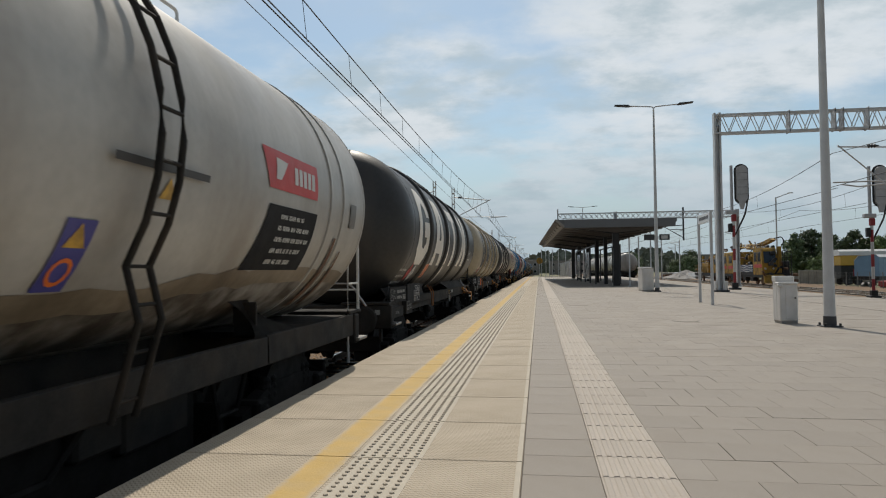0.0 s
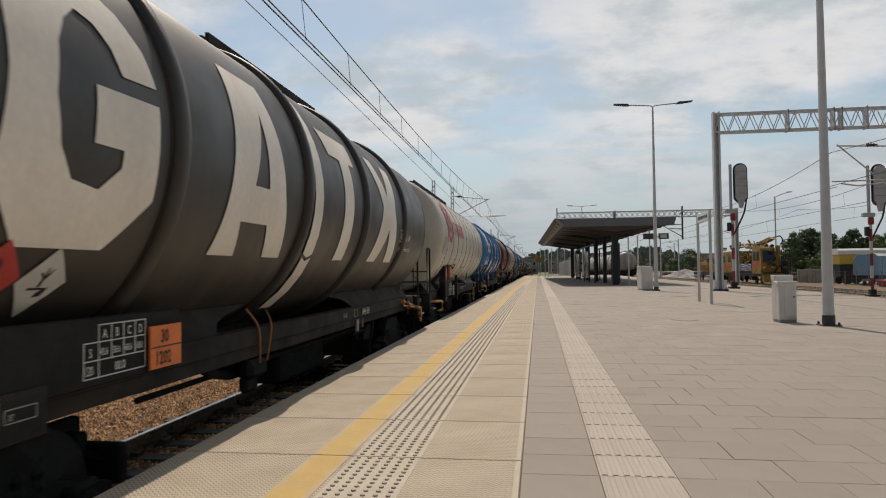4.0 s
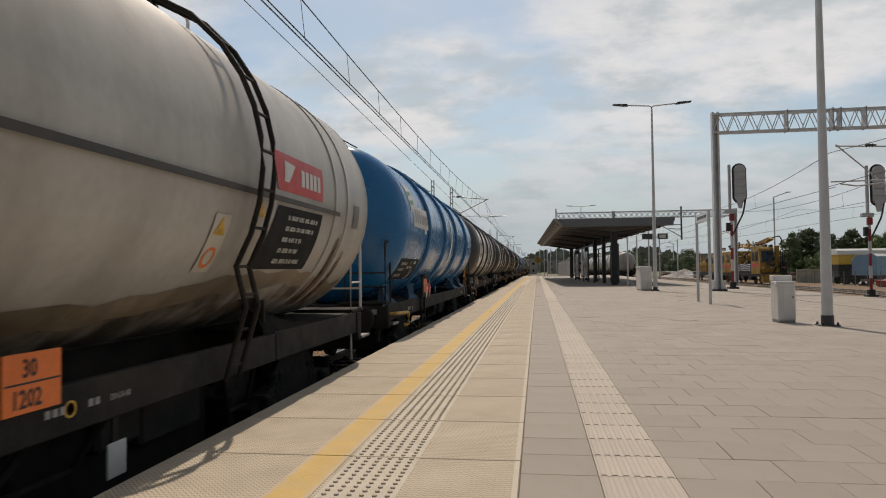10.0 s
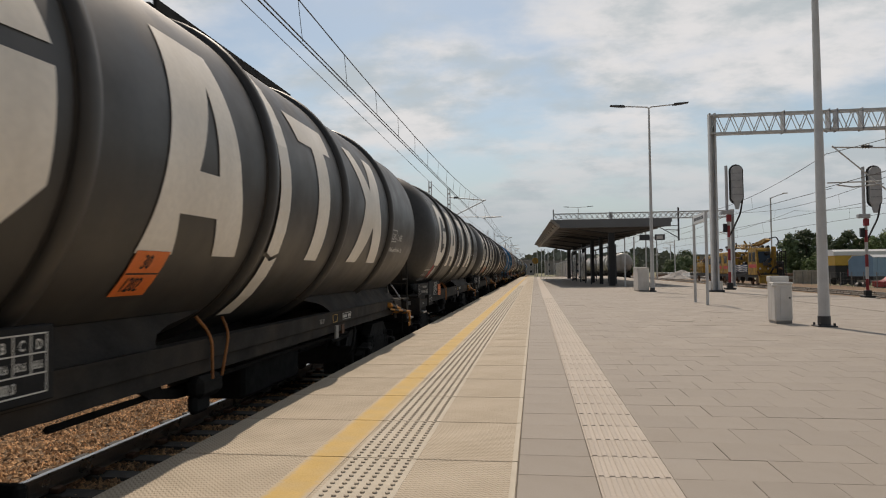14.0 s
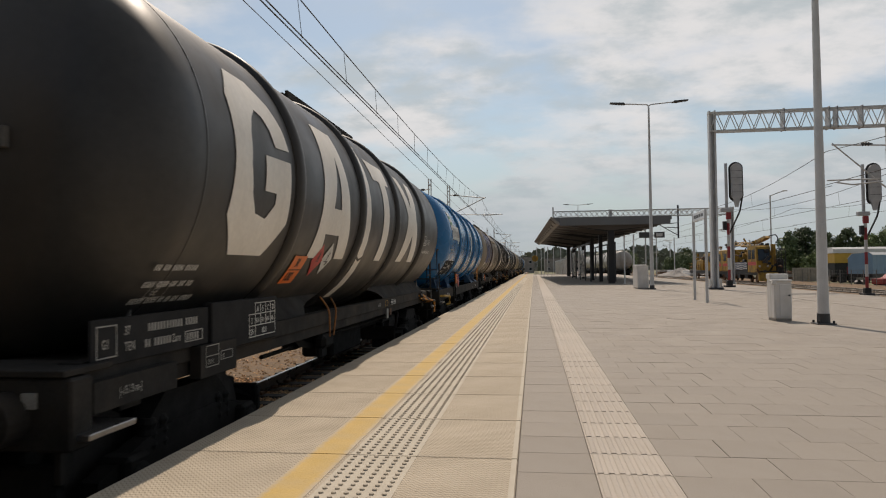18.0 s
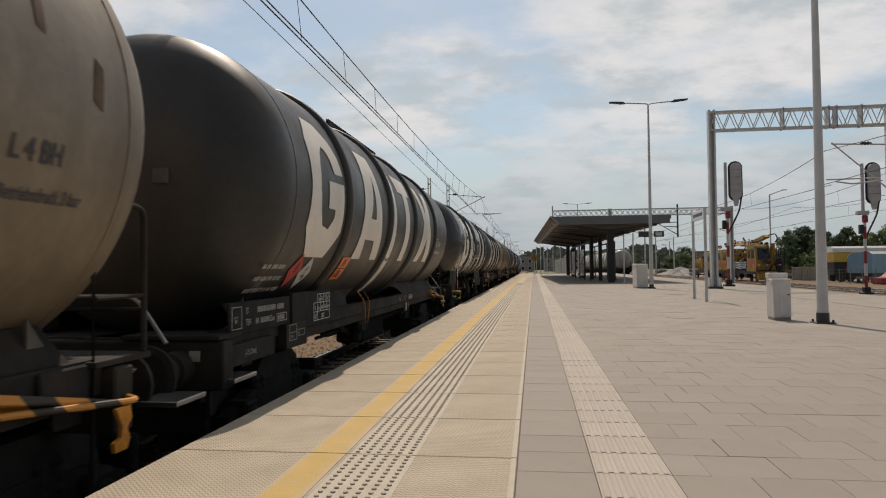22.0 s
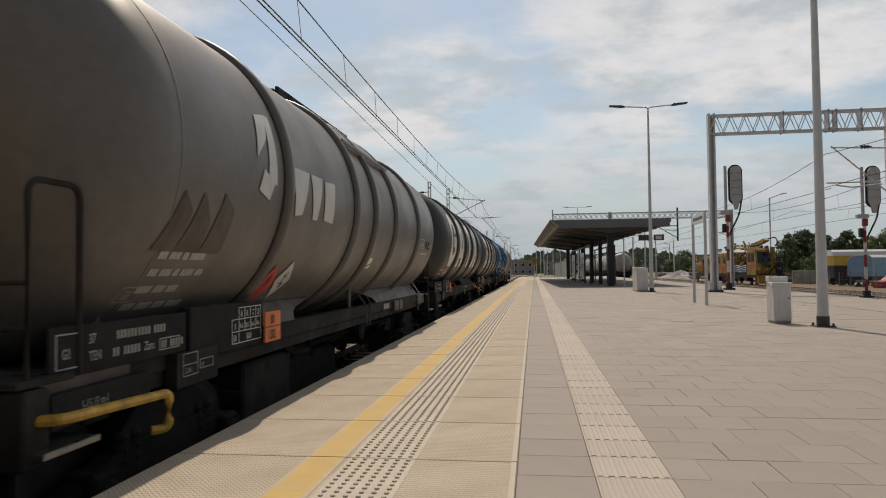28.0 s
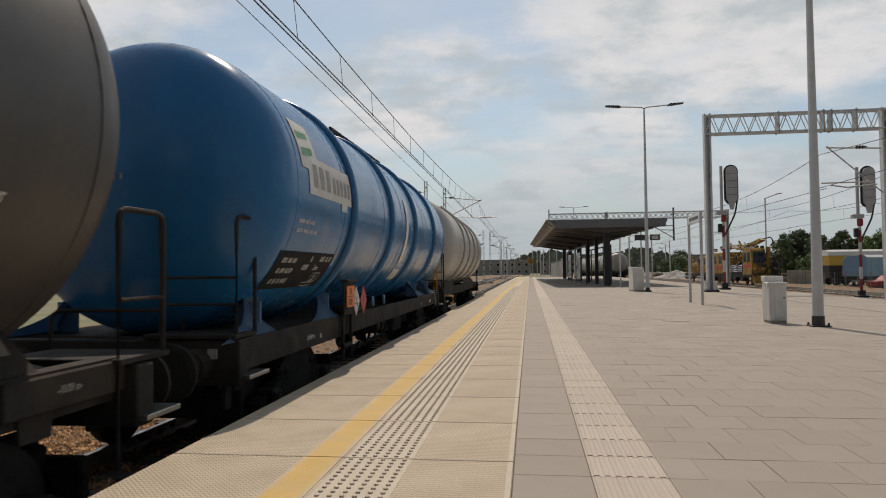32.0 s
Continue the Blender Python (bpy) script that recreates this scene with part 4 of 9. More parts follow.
        part("dome_platform", boxes(*[(-0.45 + 0.2 * k, -0.29 + 0.2 * k, -brow - 0.25, deck[0], 4.36, 4.40) for k in range(5)]), M_FRAME, w, "narrow walkway over the front dome")
        for q in (-0.5, 0.5):
            part("dome_platform_rail", tube(bmesh.new(), round_line([(q, -brow - 0.35, 4.10), (q, -brow - 0.28, 4.44), (q, -brow + 2.6, 4.46), (q, -brow + 2.9, 4.36)], 0.12), 0.015, 6), M_FRAME, w)
    # end steps and handrails at the front, on the platform's side
    y = f + 0.85
    part("end_step", boxes((0.35, 1.25, y - 0.35, y + 0.1, 1.29, 1.33), bevel=0.006), M_FRAME, w, "end step with a grating")
    part("low_step", boxes((1.0, 1.36, y - 0.28, y + 0.18, 0.915, 0.955), bevel=0.006), M_STEEL, w, "worn steel foot step")
    part("step_hanger", boxes((1.0, 1.04, y - 0.1, y + 0.02, 0.6, 0.93)), M_FRAME, w)
    if kind == "grey" and ladder:
        part("handrail", tube(bmesh.new(), round_line([(0.05, y - 0.2, 1.3), (0.05, y - 0.2, 2.36), (1.18, y - 0.2, 2.36), (1.18, y - 0.2, 1.0)], 0.14), 0.022, 8), rail_mat, w)
        part("handrail", tube(bmesh.new(), round_line([(0.05, y - 0.2, 1.85), (1.18, y - 0.2, 1.85)], 0.1), 0.016, 6), rail_mat, w)
    elif kind == "grey":
        part("handrail", tube(bmesh.new(), round_line([(-0.3, y - 0.5, 1.3), (-0.3, y - 0.5, 1.68), (0.58, y - 0.5, 1.68), (0.86, y - 0.5, 1.28)], 0.12), 0.018, 8), M_STEEL, w, "low bent steel handrail")
    else:
        for hx, hy, top in ((1.2, y + 0.08, 2.42), (0.45, y + 0.08, 2.42)):
            bm = bmesh.new()
            tube(bm, round_line([(hx, hy - 0.3, 1.3), (hx, hy - 0.3, top), (hx, hy + 0.12, top), (hx, hy + 0.12, 1.3)], 0.1), 0.02, 8)
            part("handrail", bm, rail_mat, w)
        if rail_mat is not M_STEEL:
            part("handrail", tubes([round_line([(1.2, y - 0.22, 1.85), (0.45, y - 0.22, 1.85)], 0.1), round_line([(1.2, y - 0.22, 1.6), (0.45, y - 0.22, 1.6)], 0.1)], 0.016, 6), rail_mat, w)
    for hx in (-1.2,) if kind == "blue" else (1.2, -1.2):
        bm = bmesh.new()
        tube(bm, round_line([(hx, r - 0.82, 0.6), (hx, r - 0.82, 2.33), (hx, r - 0.28, 2.33), (hx, r - 0.28, 1.3)], 0.1), 0.022, 8)
        part("handrail", bm, rail_mat, w)
    if kind != "blue":
        part("handrail", tubes([[(1.2, r - 0.8, 1.72), (1.2, r - 0.3, 1.72)], round_line([(1.2, r - 0.28, 1.62), (0.3, r - 0.28, 1.62), (0.3, r - 0.28, 1.3)], 0.1)], 0.016, 6), rail_mat, w)
    part("end_step", boxes((0.3, 1.24, r - 0.85, r - 0.25, 1.29, 1.33), bevel=0.006), M_FRAME, w, "rear end step with a grating")
    part("low_step", boxes((1.0, 1.34, 0.05 + min(guard, 0.6), 0.48 + min(guard, 0.6), 0.90, 0.94), bevel=0.006), M_STEEL, w, "worn steel foot step")
    part("headstock_plate", boxes((0.98, 1.07, f + 0.50, f + 0.518, 1.11, 1.20)), M_FAINTMARK, w, "small white square plate")
    if stripe_rear:
        # wedge-shaped striped guard with a yellow hook hanging from its tip
        bm = bmesh.new()
        lo = [(1.05, -1.62, 1.19), (1.22, -1.60, 1.25), (1.36, -0.55, 1.04), (1.05, -0.75, 1.02)]
        hi = [(1.05, -1.60, 1.31), (1.21, -1.58, 1.30), (1.37, -0.56, 1.075), (1.05, -0.77, 1.07)]
        tray = -11.18 if ladder else guard
        lo, hi = [(a, b + tray, c) for a, b, c in lo], [(a, b + tray, c) for a, b, c in hi]
        A, B = [bm.verts.new(p) for p in lo], [bm.verts.new(p) for p in hi]
        bm.faces.new(A)
        bm.faces.new(B)
        for k in range(4):
            bm.faces.new((A[k], A[(k + 1) % 4], B[(k + 1) % 4], B[k]))
        part("shunter_guard", bm, M_STRIPE, w, "orange and black striped guard")
        part("shunter_grip", tube(bmesh.new(), round_line([(1.05, -0.35 + tray, 1.09), (1.38, -0.52 + tray, 1.075), (1.40, -0.60 + tray, 1.08), (1.20, -1.66 + tray, 1.18)], 0.06), 0.020, 8), M_STRIPE, w, "striped grip bar")
        bm = bmesh.new()
        prism(bm, [(tray - 0.66 + a, b) for a, b in ((-0.11, 1.06), (0.03, 1.06), (0.05, 0.98), (0.0, 0.93), (0.03, 0.86), (0.0, 0.80), (-0.12, 0.80), (-0.13, 0.86), (-0.06, 0.88), (-0.05, 0.95))], "x", 1.385, 1.41)
        part("yellow_hook", bm, M_HOOK, w, "worn yellow hook plate")
        return w
    if not grip:
        return w
    yy = f + 1.25
    bm = bmesh.new()
    tube(bm, round_line([(1.1, yy - 0.65, 1.10), (1.40, yy - 0.6, 1.12), (1.42, yy + 0.42, 1.08), (1.42, yy + 0.42, 0.84), (1.34, yy + 0.34, 0.84)], 0.06), 0.032, 8)
    part("shunter_grip", bm, M_YELLOW, w, "worn yellow shunter's grip")
    return w


def tilt_board(w, rng, y0=-12.5, y1=-11.0, x=1.20, z=1.29, h=0.30):
    """Black data board above the front solebar, partly with readable words."""
    part("data_board", boxes((x - 0.02, x, y0, y1, z, z + h), bevel=0.004), M_BLACKPLATE, w, "black data board")
    X = x + 0.003
    bm = bmesh.new()
    for a, b, c, d in ((0.05, 0.26, 0.05, 0.25), (1.12, 1.40, 0.045, 0.125)):
        for zb in (c, d):
            box(bm, x, X, y0 + a, y0 + b, z + zb, z + zb + 0.009)
        for yb in (a, b - 0.009):
            box(bm, x, X, y0 + yb, y0 + yb + 0.009, z + c, z + d)
    stuff_part("mark_frame", bm, M_FAINTMARK, w, "pale ruled boxes")
    flat_text(["37", "TEN"], X, y0 + 0.34, z + 0.18, 0.085, w, M_FAINTMARK, 0.75)
    flat_text(["Zans"], X, y0 + 0.93, z + 0.07, 0.085, w, M_FAINTMARK, 0.75)
    flat_text(["G1"], X, y0 + 0.10, z + 0.11, 0.085, w, M_FAINTMARK, 0.75)
    bm = bmesh.new()
    for a, zz, wd in ((0.62, 0.18, 0.1), (0.86, 0.18, 0.42), (0.58, 0.07, 0.3), (1.15, 0.06, 0.2)):
        for q in bars(rng, y0 + a, z + zz, 1, wd, 0.065, 0.15):
            (p, b), (c, d) = q[0], q[2]
            box(bm, x, X, p, c, b, d)
    stuff_part("stencil_block", bm, M_FAINTMARK, w, "pale stencilled figures")
    flat_text(["|-15.13 m-|"], 1.262, -12.3, 1.10, 0.075, w, M_FAINTMARK, 0.75)
    part("mark_plate", boxes((1.17, 1.26, -12.55, -11.6, 1.03, 1.22)), M_FRAME, w)
    part("mark_plate", boxes((1.14, 1.24, -11.2, -10.55, 1.02, 1.285), bevel=0.004), M_FRAME, w)
    bm = bmesh.new()
    for a, b, c, d in ((-11.12, -10.90, 1.10, 1.27), (-10.86, -10.64, 1.13, 1.20)):
        for zb in (c, (c + d) / 2, d) if d - c > 0.1 else (c, d):
            box(bm, 1.24, 1.243, a, b, zb, zb + 0.007)
        for yb in (a, b):
            box(bm, 1.24, 1.243, yb, yb + 0.007, c, d + 0.007)
    stuff_part("mark_frame", bm, M_FAINTMARK, w, "pale ruled boxes")
    flat_text(["21.0 t"], 1.244, -11.09, 1.125, 0.06, w, M_FAINTMARK, 0.7)
    flat_text(["87"], 1.244, -10.83, 1.145, 0.05, w, M_FAINTMARK, 0.7)
    tank_text(["GE"], -11.72, 1.72, 0.085, w, M_FAINTMARK)
    part("mark_frame", patches([rect(-11.77, -11.52, 1.70, 1.708), rect(-11.77, -11.52, 1.80, 1.808), rect(-11.77, -11.762, 1.70, 1.808), rect(-11.528, -11.52, 1.70, 1.808)], 0.008, m=1), M_FAINTMARK, w)


def load_table(w, y0=-10.22, z0=1.23, x=1.22, end=0.68):
    """Load limit table on its own black box, with the orange plate beside it."""
    part("table_board", boxes((x - 0.09, x, y0 - 0.75, y0 + end, z0 - 0.03, z0 + 0.39), bevel=0.01), M_BLACKPLATE, w, "black box with the load table")
    bm = bmesh.new()
    X = x + 0.003
    for zb, ya in ((0.02, -0.02), (0.125, -0.02), (0.235, -0.02), (0.34, 0.12)):
        box(bm, x, X, y0 + ya, y0 + 0.62, z0 + zb, z0 + zb + 0.008)
    for yb in (-0.02, 0.12, 0.245, 0.37, 0.495, 0.612):
        top = 0.238 if yb < 0 else 0.345
        box(bm, x, X, y0 + yb, y0 + yb + 0.008, z0 + (0.02 if yb < 0.2 or yb > 0.6 else 0.125), z0 + top)
    stuff_part("table_grid", bm, M_WHITEMARK, w, "white ruled table")
    for k, c in enumerate("ABCD"):
        flat_text([c], X, y0 + 0.16 + 0.125 * k, z0 + 0.26, 0.08, w, M_WHITEMARK)
    flat_text(["S"], X, y0 + 0.03, z0 + 0.15, 0.08, w, M_WHITEMARK)
    for k, c in enumerate(("42.6", "50.6", "60.6", "68.6")):
        flat_text([c], X, y0 + 0.135 + 0.125 * k, z0 + 0.155, 0.065, w, M_WHITEMARK, 0.68)
    flat_text(["120"], X, y0 - 0.01, z0 + 0.045, 0.08, w, M_WHITEMARK, 0.68)
    flat_text(["00.0"], X, y0 + 0.28, z0 + 0.045, 0.08, w, M_WHITEMARK)


def orange_plate(w, y0, z0, flat=True, x=1.36, numbers=("30", "1202")):
    if flat:
        part("hazard_plate", boxes((x - 0.02, x, y0, y0 + 0.40, z0, z0 + 0.30), bevel=0.003), M_ORANGE, w, "orange hazard number plate")
        part("plate_rule", boxes((x, x + 0.002, y0 + 0.01, y0 + 0.39, z0 + 0.145, z0 + 0.155)), M_BLACK, w)
        flat_text([numbers[0]], x + 0.003, y0 + 0.12, z0 + 0.18, 0.13, w, M_BLACK)
        flat_text([numbers[1]], x + 0.003, y0 + 0.05, z0 + 0.03, 0.13, w, M_BLACK)
    else:
        part("hazard_plate", patches([rect(y0, y0 + 0.40, z0, z0 + 0.30)], 0.012), M_ORANGE, w, "orange hazard number plate")
        part("plate_rule", patches([rect(y0 + 0.01, y0 + 0.39, z0 + 0.145, z0 + 0.155)], 0.016, m=2), M_BLACK, w)
        tank_text([numbers[0]], y0 + 0.12, z0 + 0.18, 0.13, w, M_BLACK, R=TANK_R + 0.008)
        tank_text([numbers[1]], y0 + 0.05, z0 + 0.03, 0.13, w, M_BLACK, R=TANK_R + 0.008)


def hazard_symbol(y, z, s, flame):
    """Quads of the black pictogram on a hazard label: a flame, or a bare tree over a fish."""
    if flame:
        return [[(y - 0.16 * s, z + 0.05 * s), (y + 0.16 * s, z + 0.05 * s), (y + 0.10 * s, z + 0.35 * s), (y - 0.02 * s, z + 0.55 * s)],
                [(y - 0.22 * s, z - 0.08 * s), (y + 0.22 * s, z - 0.08 * s), (y + 0.22 * s, z - 0.02 * s), (y - 0.22 * s, z - 0.02 * s)]]
    return [[(y - 0.07 * s, z - 0.12 * s), (y + 0.03 * s, z - 0.12 * s), (y + 0.02 * s, z + 0.45 * s), (y - 0.03 * s, z + 0.45 * s)],
            [(y - 0.02 * s, z + 0.12 * s), (y + 0.02 * s, z + 0.06 * s), (y + 0.24 * s, z + 0.38 * s), (y + 0.19 * s, z + 0.40 * s)],
            [(y - 0.02 * s, z + 0.10 * s), (y - 0.02 * s, z + 0.17 * s), (y - 0.22 * s, z + 0.32 * s), (y - 0.24 * s, z + 0.27 * s)],
            [(y - 0.40 * s, z - 0.20 * s), (y + 0.30 * s, z - 0.20 * s), (y + 0.30 * s, z - 0.14 * s), (y - 0.40 * s, z - 0.14 * s)],
            [(y + 0.0 * s, z - 0.42 * s), (y + 0.30 * s, z - 0.38 * s), (y + 0.42 * s, z - 0.12 * s), (y + 0.12 * s, z - 0.22 * s)]]


def diamond(w, y, z, material, s=0.25, name="hazard_label", label=""):
    bm = patches([[(y - s, z), (y, z - s), (y + s, z), (y, z + s)]], 0.011, m=6)
    ob = part(name, bm, material, w, label)
    stuff_part("pictogram", patches(hazard_symbol(y, z, s, material is M_REDMARK), 0.014, m=2), M_BLACK, ob, "black pictogram")


def flat_diamond(w, y, z, material, x=1.30, s=0.20, label=""):
    bm = bmesh.new()
    prism(bm, [(y - s, z), (y, z - 1.12 * s), (y + s, z), (y, z + 1.12 * s)], "x", x - 0.006, x)
    ob = part("hazard_label", bm, material, w, label)
    bm = bmesh.new()
    for q in hazard_symbol(y, z, s, material is M_REDMARK):
        bm.faces.new([bm.verts.new((x + 0.003, a, b)) for a, b in q])
    stuff_part("pictogram", bm, M_BLACK, ob, "black pictogram")


MARKS4 = ((-11.22, -9.93), (-8.97, -7.51), (-6.39, -5.17), (-4.15, -2.45))
MARKS4_B = ((-11.2, -9.9), (-9.02, -7.55), (-6.85, -5.65), (-4.44, -2.98))


def big_marks(w, material, spans=MARKS4, z0=2.03, z1=3.60):
    for shape, (y0, y1), nm in zip((shape_ring, shape_wedge, shape_bar, shape_cross), spans, ("eight-sided ring mark", "slotted wedge mark", "capped post mark", "crossed bands mark")):
        part("large_mark", patches(shape(y0, y1, z0, z1), 0.007, n=8, m=14), material, w, nm, smooth=True)


def rear_text(w, material, date="12.24", R=TANK_R, shift=0.0):
    tank_text(["L 4 BH"], shift - 1.30, 2.43, 0.16, w, material, R=R)
    tank_text(["Höchstzulässiger Betriebsdruck 3 bar"], shift - 1.82, 2.24, 0.10, w, material, 0.72, R=R)
    tank_text([date + " L"], shift - 1.80, 2.44, 0.15, w, material, R=R)
    part("date_frame", patches([rect(shift + a, shift + b, c, d) for a, b, c, d in ((-1.86, -1.40, 2.40, 2.415), (-1.86, -1.40, 2.59, 2.605), (-1.86, -1.845, 2.40, 2.60), (-1.42, -1.405, 2.40, 2.60))], 0.008, m=2), material, w)


RINGS4 = (-9.7, -7.15, -4.75, -2.05)


def grey_wagon(paint, mark, label, seed, plate="tank", stripe_rear=True, rings=RINGS4, strip=-6.8, text_mat=None, date="12.24", skirt_mat=None, fixtures=True, rear=0.2, buffers=1.35, guard=1.0, front=1.30, spans=MARKS4, seams=(), painted=False, levers=(-7.86, -7.39), ladder=False, mark_z=2.03, plate_y=-9.36, deck=(-7.35, -3.95), text_shift=0.0, diamonds=((-10.95, 1.88), (-10.58, 1.85)), gear=((-5.95, -4.2, 0.50), (-4.2, -3.0, 0.78))):
    rng = random.Random(seed)
    w = wagon("grey", paint, label, rings, stripe_rear=stripe_rear, skirt_mat=skirt_mat, rear=rear, buffers=buffers, guard=guard, front=front, ladder=ladder, deck=deck, gear=gear, cradle="short" if painted else "plate")
    big_marks(w, mark, spans, 1.95 if painted else mark_z, 3.62 if painted else mark_z + 1.57)
    for y in seams:
        bm = bmesh.new()
        lathe(bm, [(y - 0.022, TANK_R - 0.01), (y - 0.018, TANK_R + 0.010), (y + 0.018, TANK_R + 0.010), (y + 0.022, TANK_R - 0.01)], 64, "y", (0, 0, TANK_Z))
        part("weld_seam", bm, M_RUSTLINE, w, "brown weld seam", smooth=True)
    if paint in (M_CREAM, M_BEIGE):
        for y in rings:
            for q, g in ((-0.10, 0.022), (0.11, 0.034)):
                bm = bmesh.new()
                lathe(bm, [(y + q - g, TANK_R - 0.01), (y + q - g + 0.004, TANK_R + 0.006), (y + q + g - 0.004, TANK_R + 0.006), (y + q + g, TANK_R - 0.01)], 64, "y", (0, 0, TANK_Z))
                part("rust_line", bm, M_RUSTLINE, w, "brown rust line along the rib", smooth=True)
        for y in (-8.45, -5.95, -3.2):
            bm = bmesh.new()
            lathe(bm, [(y - 0.008, TANK_R - 0.01), (y - 0.006, TANK_R + 0.0045), (y + 0.006, TANK_R + 0.0045), (y + 0.008, TANK_R - 0.01)], 64, "y", (0, 0, TANK_Z))
            part("rust_line", bm, M_RUSTLINE, w, "thin brown weld line", smooth=True)
        for k in range(9):
            yy, zz = rng.uniform(-11.5, -0.5), rng.uniform(1.75, 3.3)
            q = rng.uniform(0.02, 0.05)
            part("rust_spot", patches([[(yy - q, zz - 4 * q), (yy + 0.5 * q, zz - 5 * q), (yy + q, zz), (yy - 0.3 * q, zz + q)]], 0.005, m=4), M_RUSTLINE, w, "brown rust run")
    rear_text(w, text_mat or M_WHITEMARK, date, shift=text_shift)
    if painted:
        # tables painted on the tank itself, labels on a stand
        for a, b in ((-10.1, -9.4), (-11.0, -10.3)):
            q = []
            for zz in (1.762, 1.848, 1.934):
                q.append([(a, zz), (b, zz), (b, zz + 0.010), (a, zz + 0.010)])
            for k in range(6):
                yy = a + (b - a) * k / 5
                q.append([(yy, 1.762), (yy + 0.010, 1.762), (yy + 0.010, 1.944), (yy, 1.944)])
            stuff_part("table_grid", patches(q, 0.009, m=2), M_WHITEMARK, w, "white painted load table")
        stuff_part("stencil_block", patches(bars(rng, -10.06, 1.864, 2, 0.6, 0.05, 0.086), 0.010, m=2), M_WHITEMARK, w, "white stencilled figures")
        # open brake frame that hangs below the tank
        for ya, za, yb, zb in ((-10.4, 1.10, -9.6, 1.06), (-9.6, 1.06, -9.45, 0.90), (-9.45, 0.90, -8.2, 0.88), (-9.3, 1.08, -7.0, 1.04), (-8.2, 0.88, -7.0, 0.90)):
            bm = bmesh.new()
            prism(bm, [(ya, za - 0.03), (yb, zb - 0.03), (yb, zb + 0.03), (ya, za + 0.03)], "x", 0.96, 1.0)
            part("brake_frame_rail", bm, M_OIL, w)
        for y, z in ((-10.08, 0.55), (-9.75, 0.95), (-8.75, 0.86), (-8.2, 0.70), (-7.55, 0.80), (-7.05, 0.60)):
            part("brake_frame_post", boxes((0.95, 1.01, y - 0.035, y + 0.035, z, 1.36)), M_OIL, w)
        part("brake_frame_brace", tubes([[(0.98, -9.45, 0.92), (0.98, -9.1, 1.08)], [(0.98, -8.7, 0.90), (0.98, -8.2, 1.06)]], 0.024, 6), M_OIL, w)
        for ya, yb, za, zb in ((-6.2, -4.95, 0.95, 1.30), (-5.6, -4.1, 0.80, 0.96), (-4.1, -3.95, 0.75, 1.40)):
            part("gear_box", boxes((0.5, 0.99, ya, yb, za, zb), bevel=0.02), M_FRAME, w)
        part("drain_pipe", tubes([round_line([(1.0, -6.5, 1.45), (1.16, -6.45, 1.15), (1.16, -6.45, 0.62)], 0.12)], 0.055, 10), M_FRAME, w)
        part("drain_cap", boxes((1.07, 1.25, -6.55, -6.35, 0.58, 0.74), bevel=0.05), M_FRAME, w)
        flat_diamond(w, -11.3, 1.72, M_WHITEMARK, 1.30, 0.17)
        flat_diamond(w, -11.3, 1.34, M_REDMARK, 1.30, 0.17)
        part("label_stand", boxes((1.26, 1.292, -11.36, -11.24, 1.0, 1.85)), M_FRAME, w)
    else:
        if not seams:
            tilt_board(w, rng)
        load_table(w, end=0.68 if plate == "tank" else 1.07)
    if painted:
        pass
    elif plate == "tank":
        orange_plate(w, plate_y, 1.75, False)
    else:
        orange_plate(w, -9.6, 1.22, True, 1.26)
    x_, z_ = 0.52, 2.76
    y_ = dome_y(x_, z_, TANK_L - 0.25, 0.74)
    part("dome_plate", boxes((x_ - 0.07, x_ + 0.07, y_ - 0.03, y_ + 0.05, z_ - 0.07, z_ + 0.07), bevel=0.006), M_MIDSTEEL, w, "small grey plate on the dome")
    if not painted and not seams:
        for (yy, zz), mt, lb in zip(diamonds, (M_REDMARK, M_WHITEMARK), ("red flammable liquid label", "white environment hazard label")):
            diamond(w, yy, zz, mt, 0.19, label=lb)
    stuff_part("stencil_block", patches(bars(rng, -11.9, 1.9, 3, 0.75, 0.05, 0.12), 0.008, m=2), text_mat or M_WHITEMARK, w, "small white stencilled lines")
    if strip:
        up = [[(strip - 0.27, 3.85), (strip - 0.19, 3.3), (strip + 0.06, 3.3), (strip, 3.85)], [(strip - 0.19, 3.3), (strip - 0.15, 2.7), (strip + 0.12, 2.7), (strip + 0.06, 3.3)],
              [(strip - 0.15, 2.7), (strip - 0.10, 2.09), (strip + 0.05, 2.05), (strip + 0.02, 2.7)], [(strip + 0.02, 2.7), (strip + 0.05, 2.05), (strip + 0.19, 2.09), (strip + 0.12, 2.7)]]
        low = [[(strip - 0.08, 2.05), (strip - 0.02, 1.50), (strip + 0.12, 1.50), (strip + 0.06, 2.01)], [(strip + 0.06, 2.01), (strip + 0.12, 1.50), (strip + 0.28, 1.50), (strip + 0.20, 2.05)]]
        part("level_strip", patches(up + low, 0.02, m=8), mark, w, "pale strip with a notch")
        a, b = levers
        for line in ([(1.08, a + 0.17, 1.53), (1.19, a + 0.24, 1.36), (1.19, a + 0.25, 1.0)], [(1.08, b + 0.18, 1.49), (1.19, b + 0.09, 1.36), (1.19, b - 0.05, 1.0)]):
            part("valve_lever", tubes([round_line(line, 0.1)], 0.013, 8), M_LEVER, w, "rusty orange valve lever")
        part("valve_guard", boxes((1.0, 1.17, a + 0.1, b + 0.05, 0.84, 1.03), bevel=0.05), M_OIL, w, "rounded drain valve guard")
        part("valve_outlet", boxes((1.03, 1.12, a + 0.10, b - 0.10, 0.72, 0.88), bevel=0.03), M_OIL, w)
